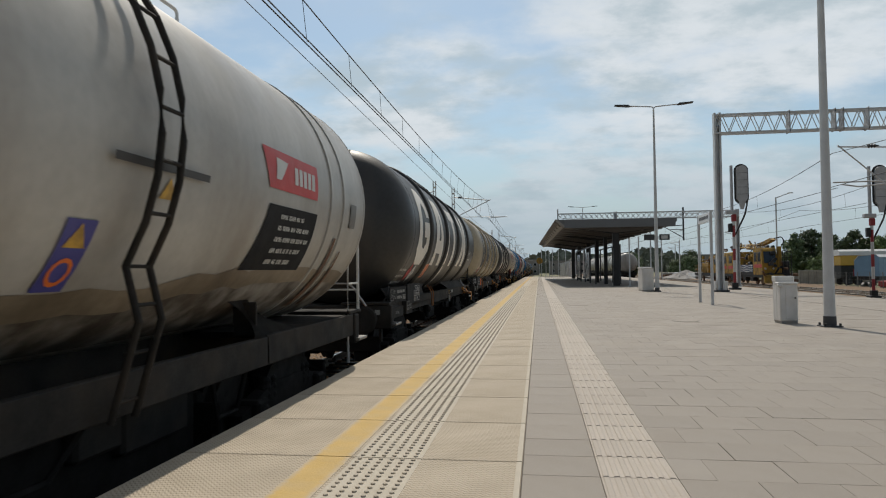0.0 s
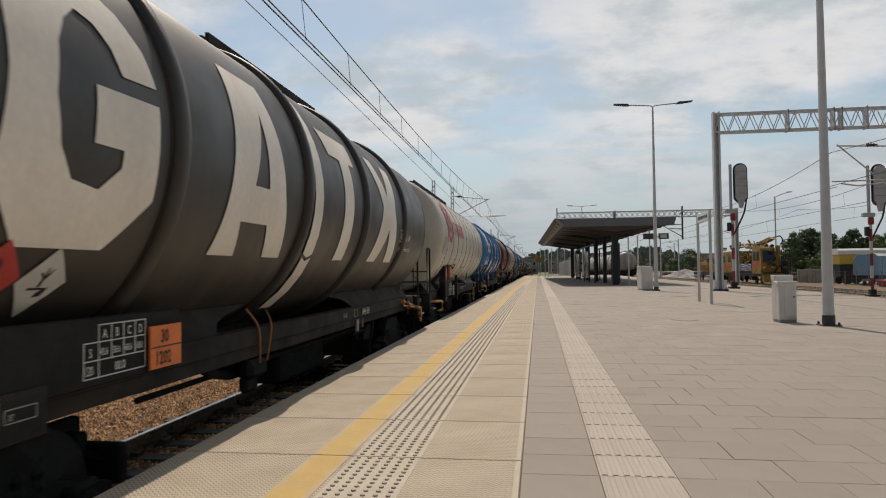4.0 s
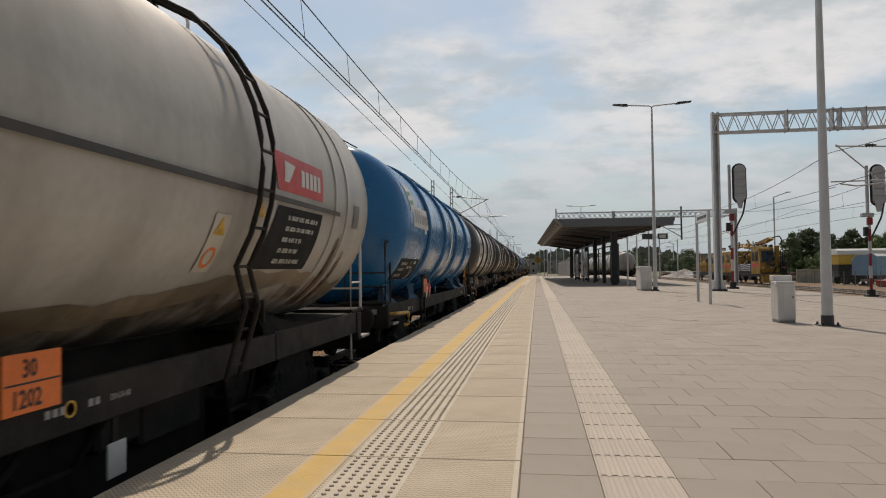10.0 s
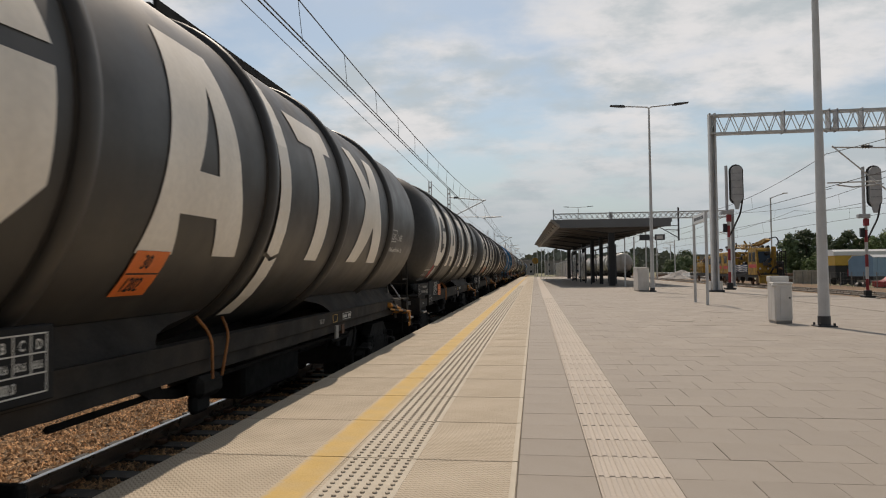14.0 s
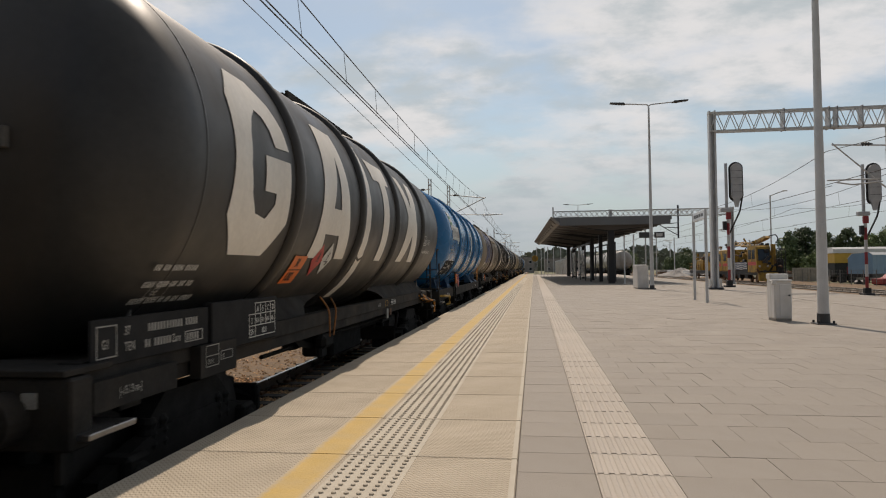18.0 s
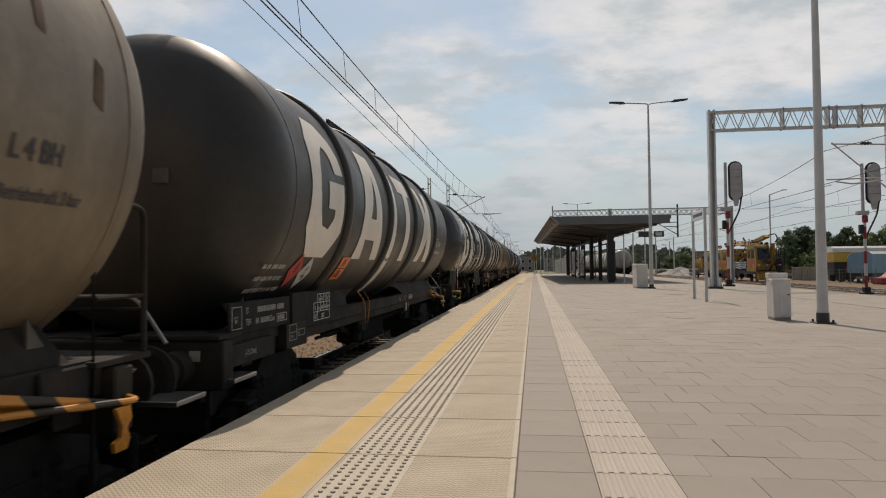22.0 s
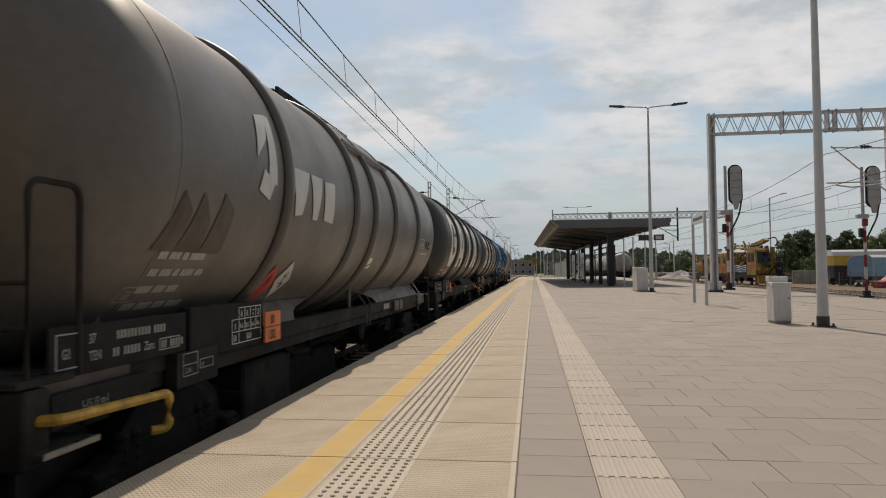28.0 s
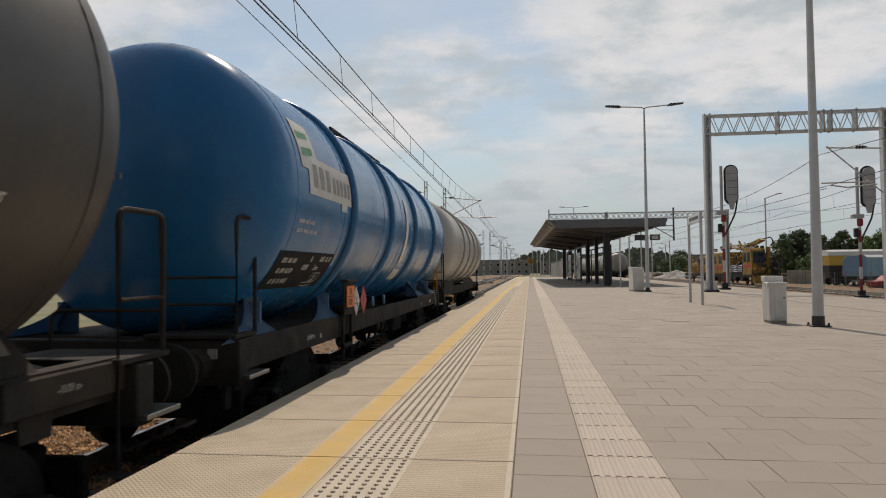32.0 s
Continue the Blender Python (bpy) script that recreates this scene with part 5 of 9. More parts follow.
    if fixtures:
        sx = 1.152
        flat_text(["KE-GP"], sx, -4.62, 1.215, 0.085, w, M_FAINTMARK)
        part("ruled_frame", boxes((sx, sx + 0.003, -4.06, -3.86, 1.195, 1.20), (sx, sx + 0.003, -4.06, -3.86, 1.295, 1.30), (sx, sx + 0.003, -4.06, -4.05, 1.20, 1.295), (sx, sx + 0.003, -3.87, -3.86, 1.20, 1.295)), M_YELLOW, w, "faded yellow frame")
        plate_ = part("small_plate", boxes((sx - 0.002, sx + 0.006, -3.62, -3.16, 1.20, 1.30)), M_BLACKPLATE, w, "framed inspection plate")
        bm = boxes((sx + 0.006, sx + 0.008, -3.61, -3.17, 1.205, 1.212), (sx + 0.006, sx + 0.008, -3.61, -3.17, 1.288, 1.295), (sx + 0.006, sx + 0.008, -3.61, -3.60, 1.212, 1.288), (sx + 0.006, sx + 0.008, -3.18, -3.17, 1.212, 1.288))
        for k in range(8):
            if k != 4:
                box(bm, sx + 0.006, sx + 0.008, -3.58 + 0.05 * k, -3.547 + 0.05 * k, 1.228, 1.272)
        stuff_part("plate_figures", bm, M_WHITEMARK, plate_, "white frame and small figures")
        flat_text(["-10.09 m-"], 1.188, -0.02, 1.20, 0.07, w, M_FAINTMARK)
        part("paper_holder", boxes((1.12, 1.15, -3.90, -3.78, 0.96, 1.14), bevel=0.005), M_FAINTMARK, w, "pale worn label plate")
        part("label_holder", boxes((1.10, 1.13, -3.55, -3.42, 1.00, 1.13), bevel=0.005), M_RUST, w, "rusty label holder")
    return w


def dark_wagon(seed, **kw):
    return grey_wagon(M_DARK, M_LIGHTMARK, "dark grey ribbed tank wagon with large pale marks", seed, **kw)


def blue_wagon(seed, triangle=False, plain_dome=False):
    rng = random.Random(seed)
    w = wagon("blue", M_BLUE, "glossy blue ribbed tank wagon with a white logo panel", RINGS4, buffers=1.15, deck=(-7.4, -3.55), nose=0.0, tail=0.64, cradle="saddle", skirt_mat=M_BLUEFADE, rail_mat=M_FRAME, stripe_rear=False, grip=not plain_dome)
    for y in (-10.1, -7.75, -6.2, -3.75):
        bm = bmesh.new()
        lathe(bm, [(y - 0.010, TANK_R - 0.01), (y - 0.008, TANK_R + 0.0035), (y + 0.008, TANK_R + 0.0035), (y + 0.010, TANK_R - 0.01)], 64, "y", (0, 0, TANK_Z))
        part("weld_seam", bm, M_BLUE, w, smooth=True)
    # logo panel: white ground with violet and green blocks
    part("logo_panel", patches([rect(-11.55, -9.85, 2.75, 3.18), [(-11.75, 3.02), (-11.15, 3.02), (-11.2, 3.55), (-11.75, 3.55)], rect(-10.3, -10.05, 2.66, 2.75)], 0.007), M_WHITEMARK, w, "white logo panel")
    stuff_part("logo_block", patches([rect(-11.40 + 0.24 * k, -11.25 + 0.24 * k, 2.84, 3.10) for k in range(3)], 0.010, m=3), M_FAINTMARK, w, "dull grey blocks")
    stuff_part("logo_block", patches([[(-10.68 + 0.16 * k, 2.84), (-10.57 + 0.16 * k, 2.84), (-10.55 + 0.16 * k, 3.04), (-10.66 + 0.16 * k, 3.04)] for k in range(5)], 0.010, m=3), M_FAINTMARK, w, "dull grey blocks")
    stuff_part("logo_block", patches([[(-11.68, 3.15), (-11.3, 3.2), (-11.3, 3.28), (-11.68, 3.24)], [(-11.68, 3.34), (-11.3, 3.38), (-11.3, 3.45), (-11.68, 3.42)]], 0.010, m=3), M_GREENMARK, w, "green swoosh")
    part("data_board", patches([rect(-12.0, -10.1, 1.72, 2.12)], 0.008), M_BLACKPLATE, w, "black data field")
    tank_text(["54"], -10.98, 2.02, 0.085, w, M_WHITEMARK, R=TANK_R + 0.006)
    stuff_part("stencil_block", patches(bars(rng, -10.62, 2.025, 1, 0.36, 0.07, 0.1), 0.012, m=2), M_WHITEMARK, w, "white stencilled figures")
    tank_text(["Zacns"], -10.72, 1.92, 0.085, w, M_WHITEMARK, R=TANK_R + 0.006)
    stuff_part("stencil_block", patches(bars(rng, -11.12, 1.925, 1, 0.3, 0.07, 0.1), 0.012, m=2), M_WHITEMARK, w, "white stencilled figures")
    tank_text(["GE"], -10.52, 1.80, 0.085, w, M_WHITEMARK, R=TANK_R + 0.006)
    frame_q = lambda a, b, c, d: [rect(a, b, c, c + 0.008), rect(a, b, d - 0.008, d), rect(a, a + 0.008, c, d), rect(b - 0.008, b, c, d)]
    part("mark_frame", patches(frame_q(-10.58, -10.32, 1.785, 1.89), 0.012, m=2), M_WHITEMARK, w, "white ruled box")
    part("mark_frame", patches(frame_q(-10.75, -10.40, 1.735, 1.78), 0.012, m=1), M_WHITEMARK, w, "white ruled box")
    stuff_part("stencil_block", patches(bars(rng, -11.85, 2.0, 3, 0.6, 0.06, 0.11), 0.012, m=2), M_WHITEMARK, w, "white stencilled figures")
    stuff_part("stencil_block", patches(bars(rng, -11.8, 2.42, 2, 0.7, 0.05, 0.1), 0.012, m=2), M_WHITEMARK, w, "white stencilled lines")
    part("level_strip", patches([rect(-5.80, -5.58, 2.1, 3.2), [(-5.80, 2.1), (-5.69, 2.0), (-5.69, 2.0), (-5.58, 2.1)], [(-5.80, 3.2), (-5.58, 3.2), (-5.69, 3.32), (-5.69, 3.32)]], 0.012, m=12), M_LIGHTMARK, w, "pale level strip")
    part("paper_label", patches([rect(-5.50, -5.25, 1.74, 1.94)], 0.01, m=3), M_LIGHTMARK, w, "pale square label")
    part("arrow_label", patches([[(-5.80, 1.72), (-5.68, 1.76), (-5.68, 1.94), (-5.80, 1.94)], [(-5.68, 1.76), (-5.56, 1.72), (-5.56, 1.94), (-5.68, 1.94)]], 0.01, m=3), M_LIGHTMARK, w, "pale notched label")
    if triangle:
        part("warning_label", patches([[(-6.68, 1.72), (-6.26, 1.72), (-6.45, 2.02), (-6.45, 2.02)]], 0.01, m=4), M_YELLOW, w, "yellow warning triangle")
    tank_text(["L4BH"], -1.88, 1.87, 0.12, w, M_WHITEMARK)
    part("date_frame", patches(frame_q(-1.44, -1.17, 1.85, 1.97), 0.009, m=2), M_WHITEMARK, w, "white ruled date box")
    tank_text(["06.23"], -1.42, 1.875, 0.10, w, M_WHITEMARK, 0.75)
    part("date_ring", patches([[(-1.06 + u * math.cos(a), 1.91 + 1.1 * u * math.sin(a)) for u, a in ((0.075, k * 0.5236), (0.075, k * 0.5236 + 0.5236), (0.062, k * 0.5236 + 0.5236), (0.062, k * 0.5236))] for k in range(12)], 0.009, m=2), M_WHITEMARK, w, "white circle mark")
    stuff_part("stencil_block", patches(bars(rng, -1.86, 2.05, 2, 0.62, 0.035, 0.08), 0.009, m=2), M_WHITEMARK, w)
    part("plate_frame", boxes((1.30, 1.33, -9.48, -9.00, 1.28, 1.76), bevel=0.006), M_FRAME, w, "dark frame round the hazard plate")
    part("plate_hood", boxes((1.28, 1.39, -9.52, -8.96, 1.74, 1.78), bevel=0.006), M_FRAME, w)
    for yy in (-9.47, -9.04):
        part("plate_leg", boxes((1.27, 1.31, yy, yy + 0.05, 0.68, 1.30)), M_FRAME, w)
    part("leg_tie", boxes((1.27, 1.31, -9.47, -9.0, 0.82, 0.88)), M_FRAME, w)
    orange_plate(w, -9.44, 1.39, True, 1.36)
    flat_diamond(w, -8.72, 1.45, M_WHITEMARK, label="white environment hazard label")
    flat_diamond(w, -8.28, 1.45, M_REDMARK, label="red flammable liquid label")
    part("label_stand", boxes((1.27, 1.295, -8.9, -8.1, 1.28, 1.36), bevel=0.004), M_FRAME, w)
    flat_text(["|-15.00 m-|"], 1.256, -10.85, 1.08, 0.085, w, M_WHITEMARK)
    flat_text(["3R"], 1.256, -10.36, 1.06, 0.085, w, M_WHITEMARK)
    flat_text(["2R"], 1.256, -2.4, 1.06, 0.1, w, M_WHITEMARK)
    part("end_handrail", tubes([round_line([(1.2, 0.20, 1.27), (1.2, 0.20, 2.44), (1.2, 0.745, 2.44), (1.2, 0.745, 1.15)], 0.14)], 0.019, 8), M_HOOK, w, "orange end handrail")
    part("end_handrail", tubes([round_line([(1.2, 0.20, 1.64), (1.2, 0.55, 1.66), (1.2, 0.55, 2.36), (1.2, 0.24, 2.38)], 0.12)], 0.017, 8), M_HOOK, w, "orange inner grab rail")
    part("solebar", boxes((1.15, 1.245, 0.55, 0.88, 1.03, 1.255), bevel=0.02), M_FRAME, w, "grey solebar end")
    bm = bmesh.new()
    prism(bm, [(-0.42, 1.235), (-0.22, 1.235), (0.10, 1.06), (0.10, 0.90), (-0.06, 0.90), (-0.08, 1.02)], "x", 1.252, 1.275)
    part("web_plate", bm, M_MIDSTEEL, w, "dusty angled web plate")
    part("solebar_lip", boxes((1.12, 1.262, -2.2, 0.6, 1.256, 1.268)), M_MIDSTEEL, w)
    pl = part("small_plate", boxes((1.25, 1.256, -1.16, -0.80, 1.06, 1.14)), M_BLACKPLATE, w, "framed inspection plate")
    stuff_part("plate_figures", boxes((1.256, 1.258, -1.15, -0.81, 1.068, 1.074), (1.256, 1.258, -1.15, -0.81, 1.126, 1.132), *[(1.256, 1.258, -1.13 + 0.04 * k, -1.105 + 0.04 * k, 1.08, 1.118) for k in range(8)]), M_WHITEMARK, pl, "white frame and small figures")
    part("end_plate", boxes((1.15, 1.2, -0.35, 0.35, 1.2, 1.26)), M_BLUE, w)
    if plain_dome:
        return w
    bm = tubes([round_line([(0.3, -12.2, 4.15), (0.3, -12.55, 4.35), (0.3, -11.2, 4.40)], 0.15), round_line([(-0.3, -12.2, 4.15), (-0.3, -12.55, 4.35), (-0.3, -11.2, 4.40)], 0.15)], 0.013, 6)
    part("roof_handrail", bm, M_FRAME, w)
    return w


def white_wagon(seed):
    rng = random.Random(seed)
    w = wagon("white", M_WHITE, "dirty white lagged tank wagon with riveted seams", (), skirt_mat=M_MIDSTEEL, arches=(-8.6, -3.05), deck=(-10.6, -4.0), tail=0.40, nose=0.0, stripe_rear=False)
    for y in np.arange(-11.09, -0.5, 1.17):
        bm = bmesh.new()
        lathe(bm, [(y - 0.009, TANK_R - 0.01), (y - 0.008, TANK_R + 0.005), (y + 0.008, TANK_R + 0.005), (y + 0.009, TANK_R - 0.01)], 64, "y", (0, 0, TANK_Z))
        part("cladding_seam", bm, M_FRAME, w, "thin dark cladding seam", smooth=True)
        bm = bmesh.new()
        for a in np.arange(-1.2, 1.25, 0.16):
            box(bm, (TANK_R + 0.004) * math.cos(a) - 0.008, (TANK_R + 0.010) * math.cos(a) + 0.008, y - 0.028, y - 0.006,
                TANK_Z + TANK_R * math.sin(a) - 0.012, TANK_Z + TANK_R * math.sin(a) + 0.012)
        stuff_part("rivet_seam", bm, M_FRAME, w, "row of dark rivets")
    # rounded red logo blocks
    quads = []
    for k, y in enumerate((-9.65, -9.2, -8.82, -8.32, -7.92, -7.5)):
        quads += [rect(y, y + 0.08, 2.88, 3.24), rect(y + 0.22, y + 0.30, 2.88, 3.26 if k % 2 else 3.12), rect(y, y + 0.30, 3.20, 3.28)]
    stuff_part("logo_block", patches(quads, 0.012, m=4), M_REDMARK, w, "red rounded logo strokes")
    ring = []
    for k in range(16):
        a0, a1 = 2 * math.pi * k / 16, 2 * math.pi * (k + 1) / 16
        for r0, r1 in ((0.42, 0.56), (0.14, 0.28)):
            ring.append([(-10.55 + r1 * math.cos(a0), 3.18 + r1 * math.sin(a0)), (-10.55 + r1 * math.cos(a1), 3.18 + r1 * math.sin(a1)), (-10.55 + r0 * math.cos(a1), 3.18 + r0 * math.sin(a1)), (-10.55 + r0 * math.cos(a0), 3.18 + r0 * math.sin(a0))])
    part("logo_ring", patches(ring, 0.012, m=2), M_REDMARK, w, "red ring logo")
    part("data_board", patches([rect(-8.72, -8.12, 1.83, 2.06)], 0.012), M_BLACKPLATE, w, "black owner plate")
    stuff_part("stencil_block", patches(bars(rng, -8.66, 1.98, 1, 0.5, 0.07, 0.12) + bars(rng, -8.68, 1.92, 2, 0.5, 0.03, 0.055), 0.016, m=2), M_WHITEMARK, w)
    part("faded_panel", patches([rect(-2.05, -1.2, 2.36, 2.72)], 0.010, m=4), M_PALE, w, "faded pale panel")
    stuff_part("stencil_block", patches(bars(rng, -1.98, 2.55, 2, 0.6, 0.07, 0.13), 0.013, m=2), M_GREY, w, "faded stencilled lines")
    load_table(w, -9.96, 1.16, 1.38)
    orange_plate(w, -9.90, 1.67, True, 1.40)
    part("plate_box", boxes((1.2, 1.38, -10.08, -9.34, 1.585, 2.03), bevel=0.01), M_FRAME, w)
    part("label_board", boxes((1.2, 1.36, -10.62, -10.12, 1.0, 2.0), bevel=0.01), M_FRAME, w)
    flat_diamond(w, -10.37, 1.76, M_REDMARK, 1.37, 0.19)
    flat_diamond(w, -10.37, 1.29, M_WHITEMARK, 1.37, 0.19)
    part("document_box", boxes((1.26, 1.38, -9.04, -8.74, 1.12, 1.42), bevel=0.015), M_CANOPY, w, "dull grey document box")
    part("side_post", boxes((1.27, 1.35, -7.76, -7.62, 0.92, 1.72), bevel=0.01), M_FRAME, w)
    # brake wheel at the rear
    bm = bmesh.new()
    ringp = [(1.42, -3.1 + 0.24 * math.cos(t), 0.96 + 0.24 * math.sin(t)) for t in np.linspace(0, 2 * math.pi, 25)[:-1]]
    tube(bm, ringp, 0.013, 8, closed=True)
    for t in (0.1, 3.3):
        tube(bm, [(1.42, -3.1, 0.96), (1.42, -3.1 + 0.24 * math.cos(t), 0.96 + 0.24 * math.sin(t))], 0.008, 6)
    tube(bm, [(1.0, -3.1, 0.96), (1.43, -3.1, 0.96)], 0.014, 8)
    part("brake_wheel", bm, M_YELLOW, w, "yellow hand brake wheel")
    bm = patches([[(-11.9, 2.3), (-11.2, 2.3), (-11.1, 2.75), (-11.7, 2.75)]], 0.012)
    part("faded_panel", bm, M_PALE, w)
    part("cover_strip", patches([[(-5.40, 1.56), (-5.26, 1.52), (-5.22, 2.45), (-5.36, 2.5)], [(-5.36, 2.5), (-5.22, 2.45), (-5.26, 2.56), (-5.30, 2.60)]], 0.03, m=10), M_WHITE, w, "raised white cover strip")
    part("dark_label", patches([[(-6.3, 1.96), (-6.12, 1.92), (-6.12, 1.98), (-6.3, 2.02)], [(-6.12, 1.92), (-5.95, 1.97), (-5.95, 2.03), (-6.12, 1.98)]], 0.012, m=2), M_RUST, w, "dark notched label")
    bm = bmesh.new()
    prism(bm, [(-3.42, 1.325), (-3.05, 1.50), (-2.70, 1.74), (-2.64, 1.74), (-2.80, 1.55), (-2.90, 1.325)], "x", 1.10, 1.13)
    part("gusset", bm, M_FRAME, w, "dark triangular gusset")
    bm = bmesh.new()
    prism(bm, [(-3.60, 1.49), (-3.31, 1.485), (-3.18, 1.37), (-3.39, 1.34)], "x", 1.135, 1.145)
    part("tilted_label", bm, M_FAINTMARK, w, "tilted pale square label")
    bm = bmesh.new()
    prism(bm, [(-3.45, 1.40), (-3.34, 1.38), (-3.26, 1.45), (-3.30, 1.46), (-3.36, 1.41), (-3.44, 1.42)], "x", 1.146, 1.149)
    part("label_tick", bm, M_BLACK, w)
    X = 1.153
    for yy, c in ((-5.85, "1"), (-5.62, "2")):
        flat_text([c], X, yy, 1.20, 0.11, w, M_WHITEMARK)
    part("small_plate", boxes((1.148, X, -5.06, -4.88, 1.185, 1.285)), M_BLACKPLATE, w, "black framed test plate")
    stuff_part("plate_figures", boxes((X, X + 0.002, -5.05, -4.89, 1.192, 1.197), (X, X + 0.002, -5.05, -4.89, 1.273, 1.278), (X, X + 0.002, -5.05, -5.045, 1.197, 1.273), (X, X + 0.002, -4.895, -4.89, 1.197, 1.273), *[(X, X + 0.002, -5.03 + 0.028 * k, -5.012 + 0.028 * k, 1.24, 1.265) for k in range(5)]), M_WHITEMARK, w, "white frame and small figures")
    part("small_plate", boxes((1.148, X, -4.74, -4.55, 1.19, 1.29)), M_BEIGE, w, "worn yellowish plate")
    bm = bmesh.new()
    prism(bm, [(-4.36, 1.29), (-4.31, 1.24), (-4.26, 1.30), (-4.245, 1.29), (-4.30, 1.22), (-4.30, 1.17), (-4.32, 1.17), (-4.32, 1.22), (-4.375, 1.28)], "x", X - 0.002, X + 0.002)
    part("forked_mark", bm, M_WHITEMARK, w, "white forked mark")
    flat_text(["KE-GP"], X, -4.0, 1.225, 0.09, w, M_WHITEMARK, 0.7)
    stuff_part("stencil_block", boxes(*[(X, X + 0.002, -3.62 + 0.05 * k, -3.585 + 0.05 * k, 1.23, 1.28) for k in range(4)]), M_FAINTMARK, w)
    return w


def red_wagon(seed):
    rng = random.Random(seed)
    w = wagon("red", M_RED, "red-brown smooth tank wagon with a ladder", (), cradle="plate", skirt_mat=M_RED, buffers=0.95, rail_mat=M_STEEL, deck=(-8.6, -4.4), stripe_rear=False, grip=False)
    for a, b, c, d in ((-10.46, -10.20, -10.44, -10.20), (-10.20, -9.92, -10.12, -10.0), (-9.86, -9.74, -9.95, -9.66), (-9.66, -9.36, -9.64, -9.34)):
        part("logo_block", patches([[(a, 2.64), (b, 2.64), (d, 3.10), (c, 3.10)]], 0.008), M_WHITEMARK, w, "white slanted logo block")
    # plain dark blocks added to keep the space under the tank in shade
    for a, b in ((-9.4, -6.1), (-5.6, -2.9)):
        part("gear_box", boxes((-0.9, 0.92, a, b, 0.30, 0.96), bevel=0.03), M_FRAME, w)
    for q in (-1, 1):
        part("solebar", boxes((min(q * 1.12, q * 1.20), max(q * 1.12, q * 1.20), -9.9, -2.2, 0.96, 1.24), bevel=0.01), M_FRAME, w)
    part("data_board", boxes((1.36, 1.38, -12.05, -9.7, 1.22, 2.32), bevel=0.006), M_BLACKPLATE, w, "large dark data board")
    X = 1.383
    flat_text(["33 RIV"], X, -11.26, 2.03, 0.095, w, M_WHITEMARK, 0.7)
    flat_text(["51"], X, -11.26, 1.90, 0.095, w, M_WHITEMARK, 0.7)
    flat_text(["Zas"], X, -11.28, 1.46, 0.095, w, M_WHITEMARK, 0.7)
    flat_text(["80mm"], X, -11.94, 1.68, 0.085, w, M_WHITEMARK, 0.7)
    flat_text(["37,2 m"], X, -11.97, 1.30, 0.08, w, M_WHITEMARK, 0.7)
    bm = bmesh.new()
    for y0, z0, wd, h in ((-11.96, 2.08, 0.5, 0.075), (-11.08, 1.905, 0.3, 0.08), (-11.27, 1.72, 0.55, 0.08), (-11.95, 1.46, 0.3, 0.06), (-10.72, 1.5, 0.3, 0.04)):
        for q in bars(rng, y0, z0, 1, wd, h, 0.1):
            (a, b), (c, d) = q[0], q[2]
            box(bm, 1.38, 1.384, a, c, b, d)
    stuff_part("stencil_block", bm, M_WHITEMARK, w, "white stencilled figures")
    bm = bmesh.new()
    for y0, z0, yw, zh in ((-11.99, 1.28, 0.34, 0.26), (-11.97, 1.66, 0.36, 0.11), (-10.2, 2.06, 0.42, 0.2)):
        for zb in (z0, z0 + zh / 2, z0 + zh):
            if zh > 0.15 or zb != z0 + zh / 2:
                box(bm, 1.38, 1.384, y0, y0 + yw, zb, zb + 0.009)
        for yb in (y0, y0 + yw):
            box(bm, 1.38, 1.384, yb, yb + 0.009, z0, z0 + zh)
    stuff_part("table_grid", bm, M_WHITEMARK, w, "white ruled tables")
    part("plate_pocket", boxes((1.38, 1.40, -11.68, -11.40, 1.26, 1.62), bevel=0.005), M_BLACKPLATE, w)
    part("plate_pocket", boxes((1.38, 1.40, -10.2, -9.78, 1.64, 1.98), bevel=0.005), M_BLACKPLATE, w)
    orange_plate(w, -10.2, 1.3, True, 1.41)
    flat_diamond(w, -10.46, 2.0, M_WHITEMARK, 1.39, 0.17)
    # ladder over the side, next to the deck
    for y in (-7.9, -7.42):
        pts = [on_tank(y, z, 0.10) for z in np.linspace(4.2, 1.7, 12)] + [Vector((1.3, y, 0.95))]
        part("ladder_rail", tube(bmesh.new(), pts, 0.028, 8), M_FRAME, w)
    for z in np.arange(1.3, 4.0, 0.3):
        p = on_tank(0, z, 0.10) if z > 1.7 else Vector((1.37, 0, z))
        part("rung", tube(bmesh.new(), [(p.x, -7.9, p.z), (p.x, -7.42, p.z)], 0.014, 6), M_FRAME, w)
    part("level_strip", patches([rect(-5.86, -5.66, 1.95, 2.48), rect(-5.83, -5.65, 2.51, 2.98), [(-5.83, 2.98), (-5.65, 2.98), (-5.74, 3.08), (-5.74, 3.08)]], 0.012, m=8), M_LIGHTMARK, w, "pale level strip")
    part("faded_panel", patches([rect(-2.9, -1.5, 2.55, 3.05)], 0.006), M_REDPATCH, w, "brighter repainted panel")
    tank_text(["L1.5BN"], -0.62, 2.5, 0.14, w, M_WHITEMARK)
    part("date_frame", patches([rect(-0.66, -0.36, 2.15, 2.3)], 0.009, m=2), M_WHITEMARK, w)
    bm = tubes([[(0.5, -8.6, 4.3), (0.5, -8.6, 4.52)], [(0.5, -4.4, 4.2), (0.5, -4.4, 4.52)], [(0.5, -8.6, 4.51), (0.5, -4.4, 4.51)], [(0.5, -6.5, 4.3), (0.5, -6.5, 4.51)]], 0.02, 6)
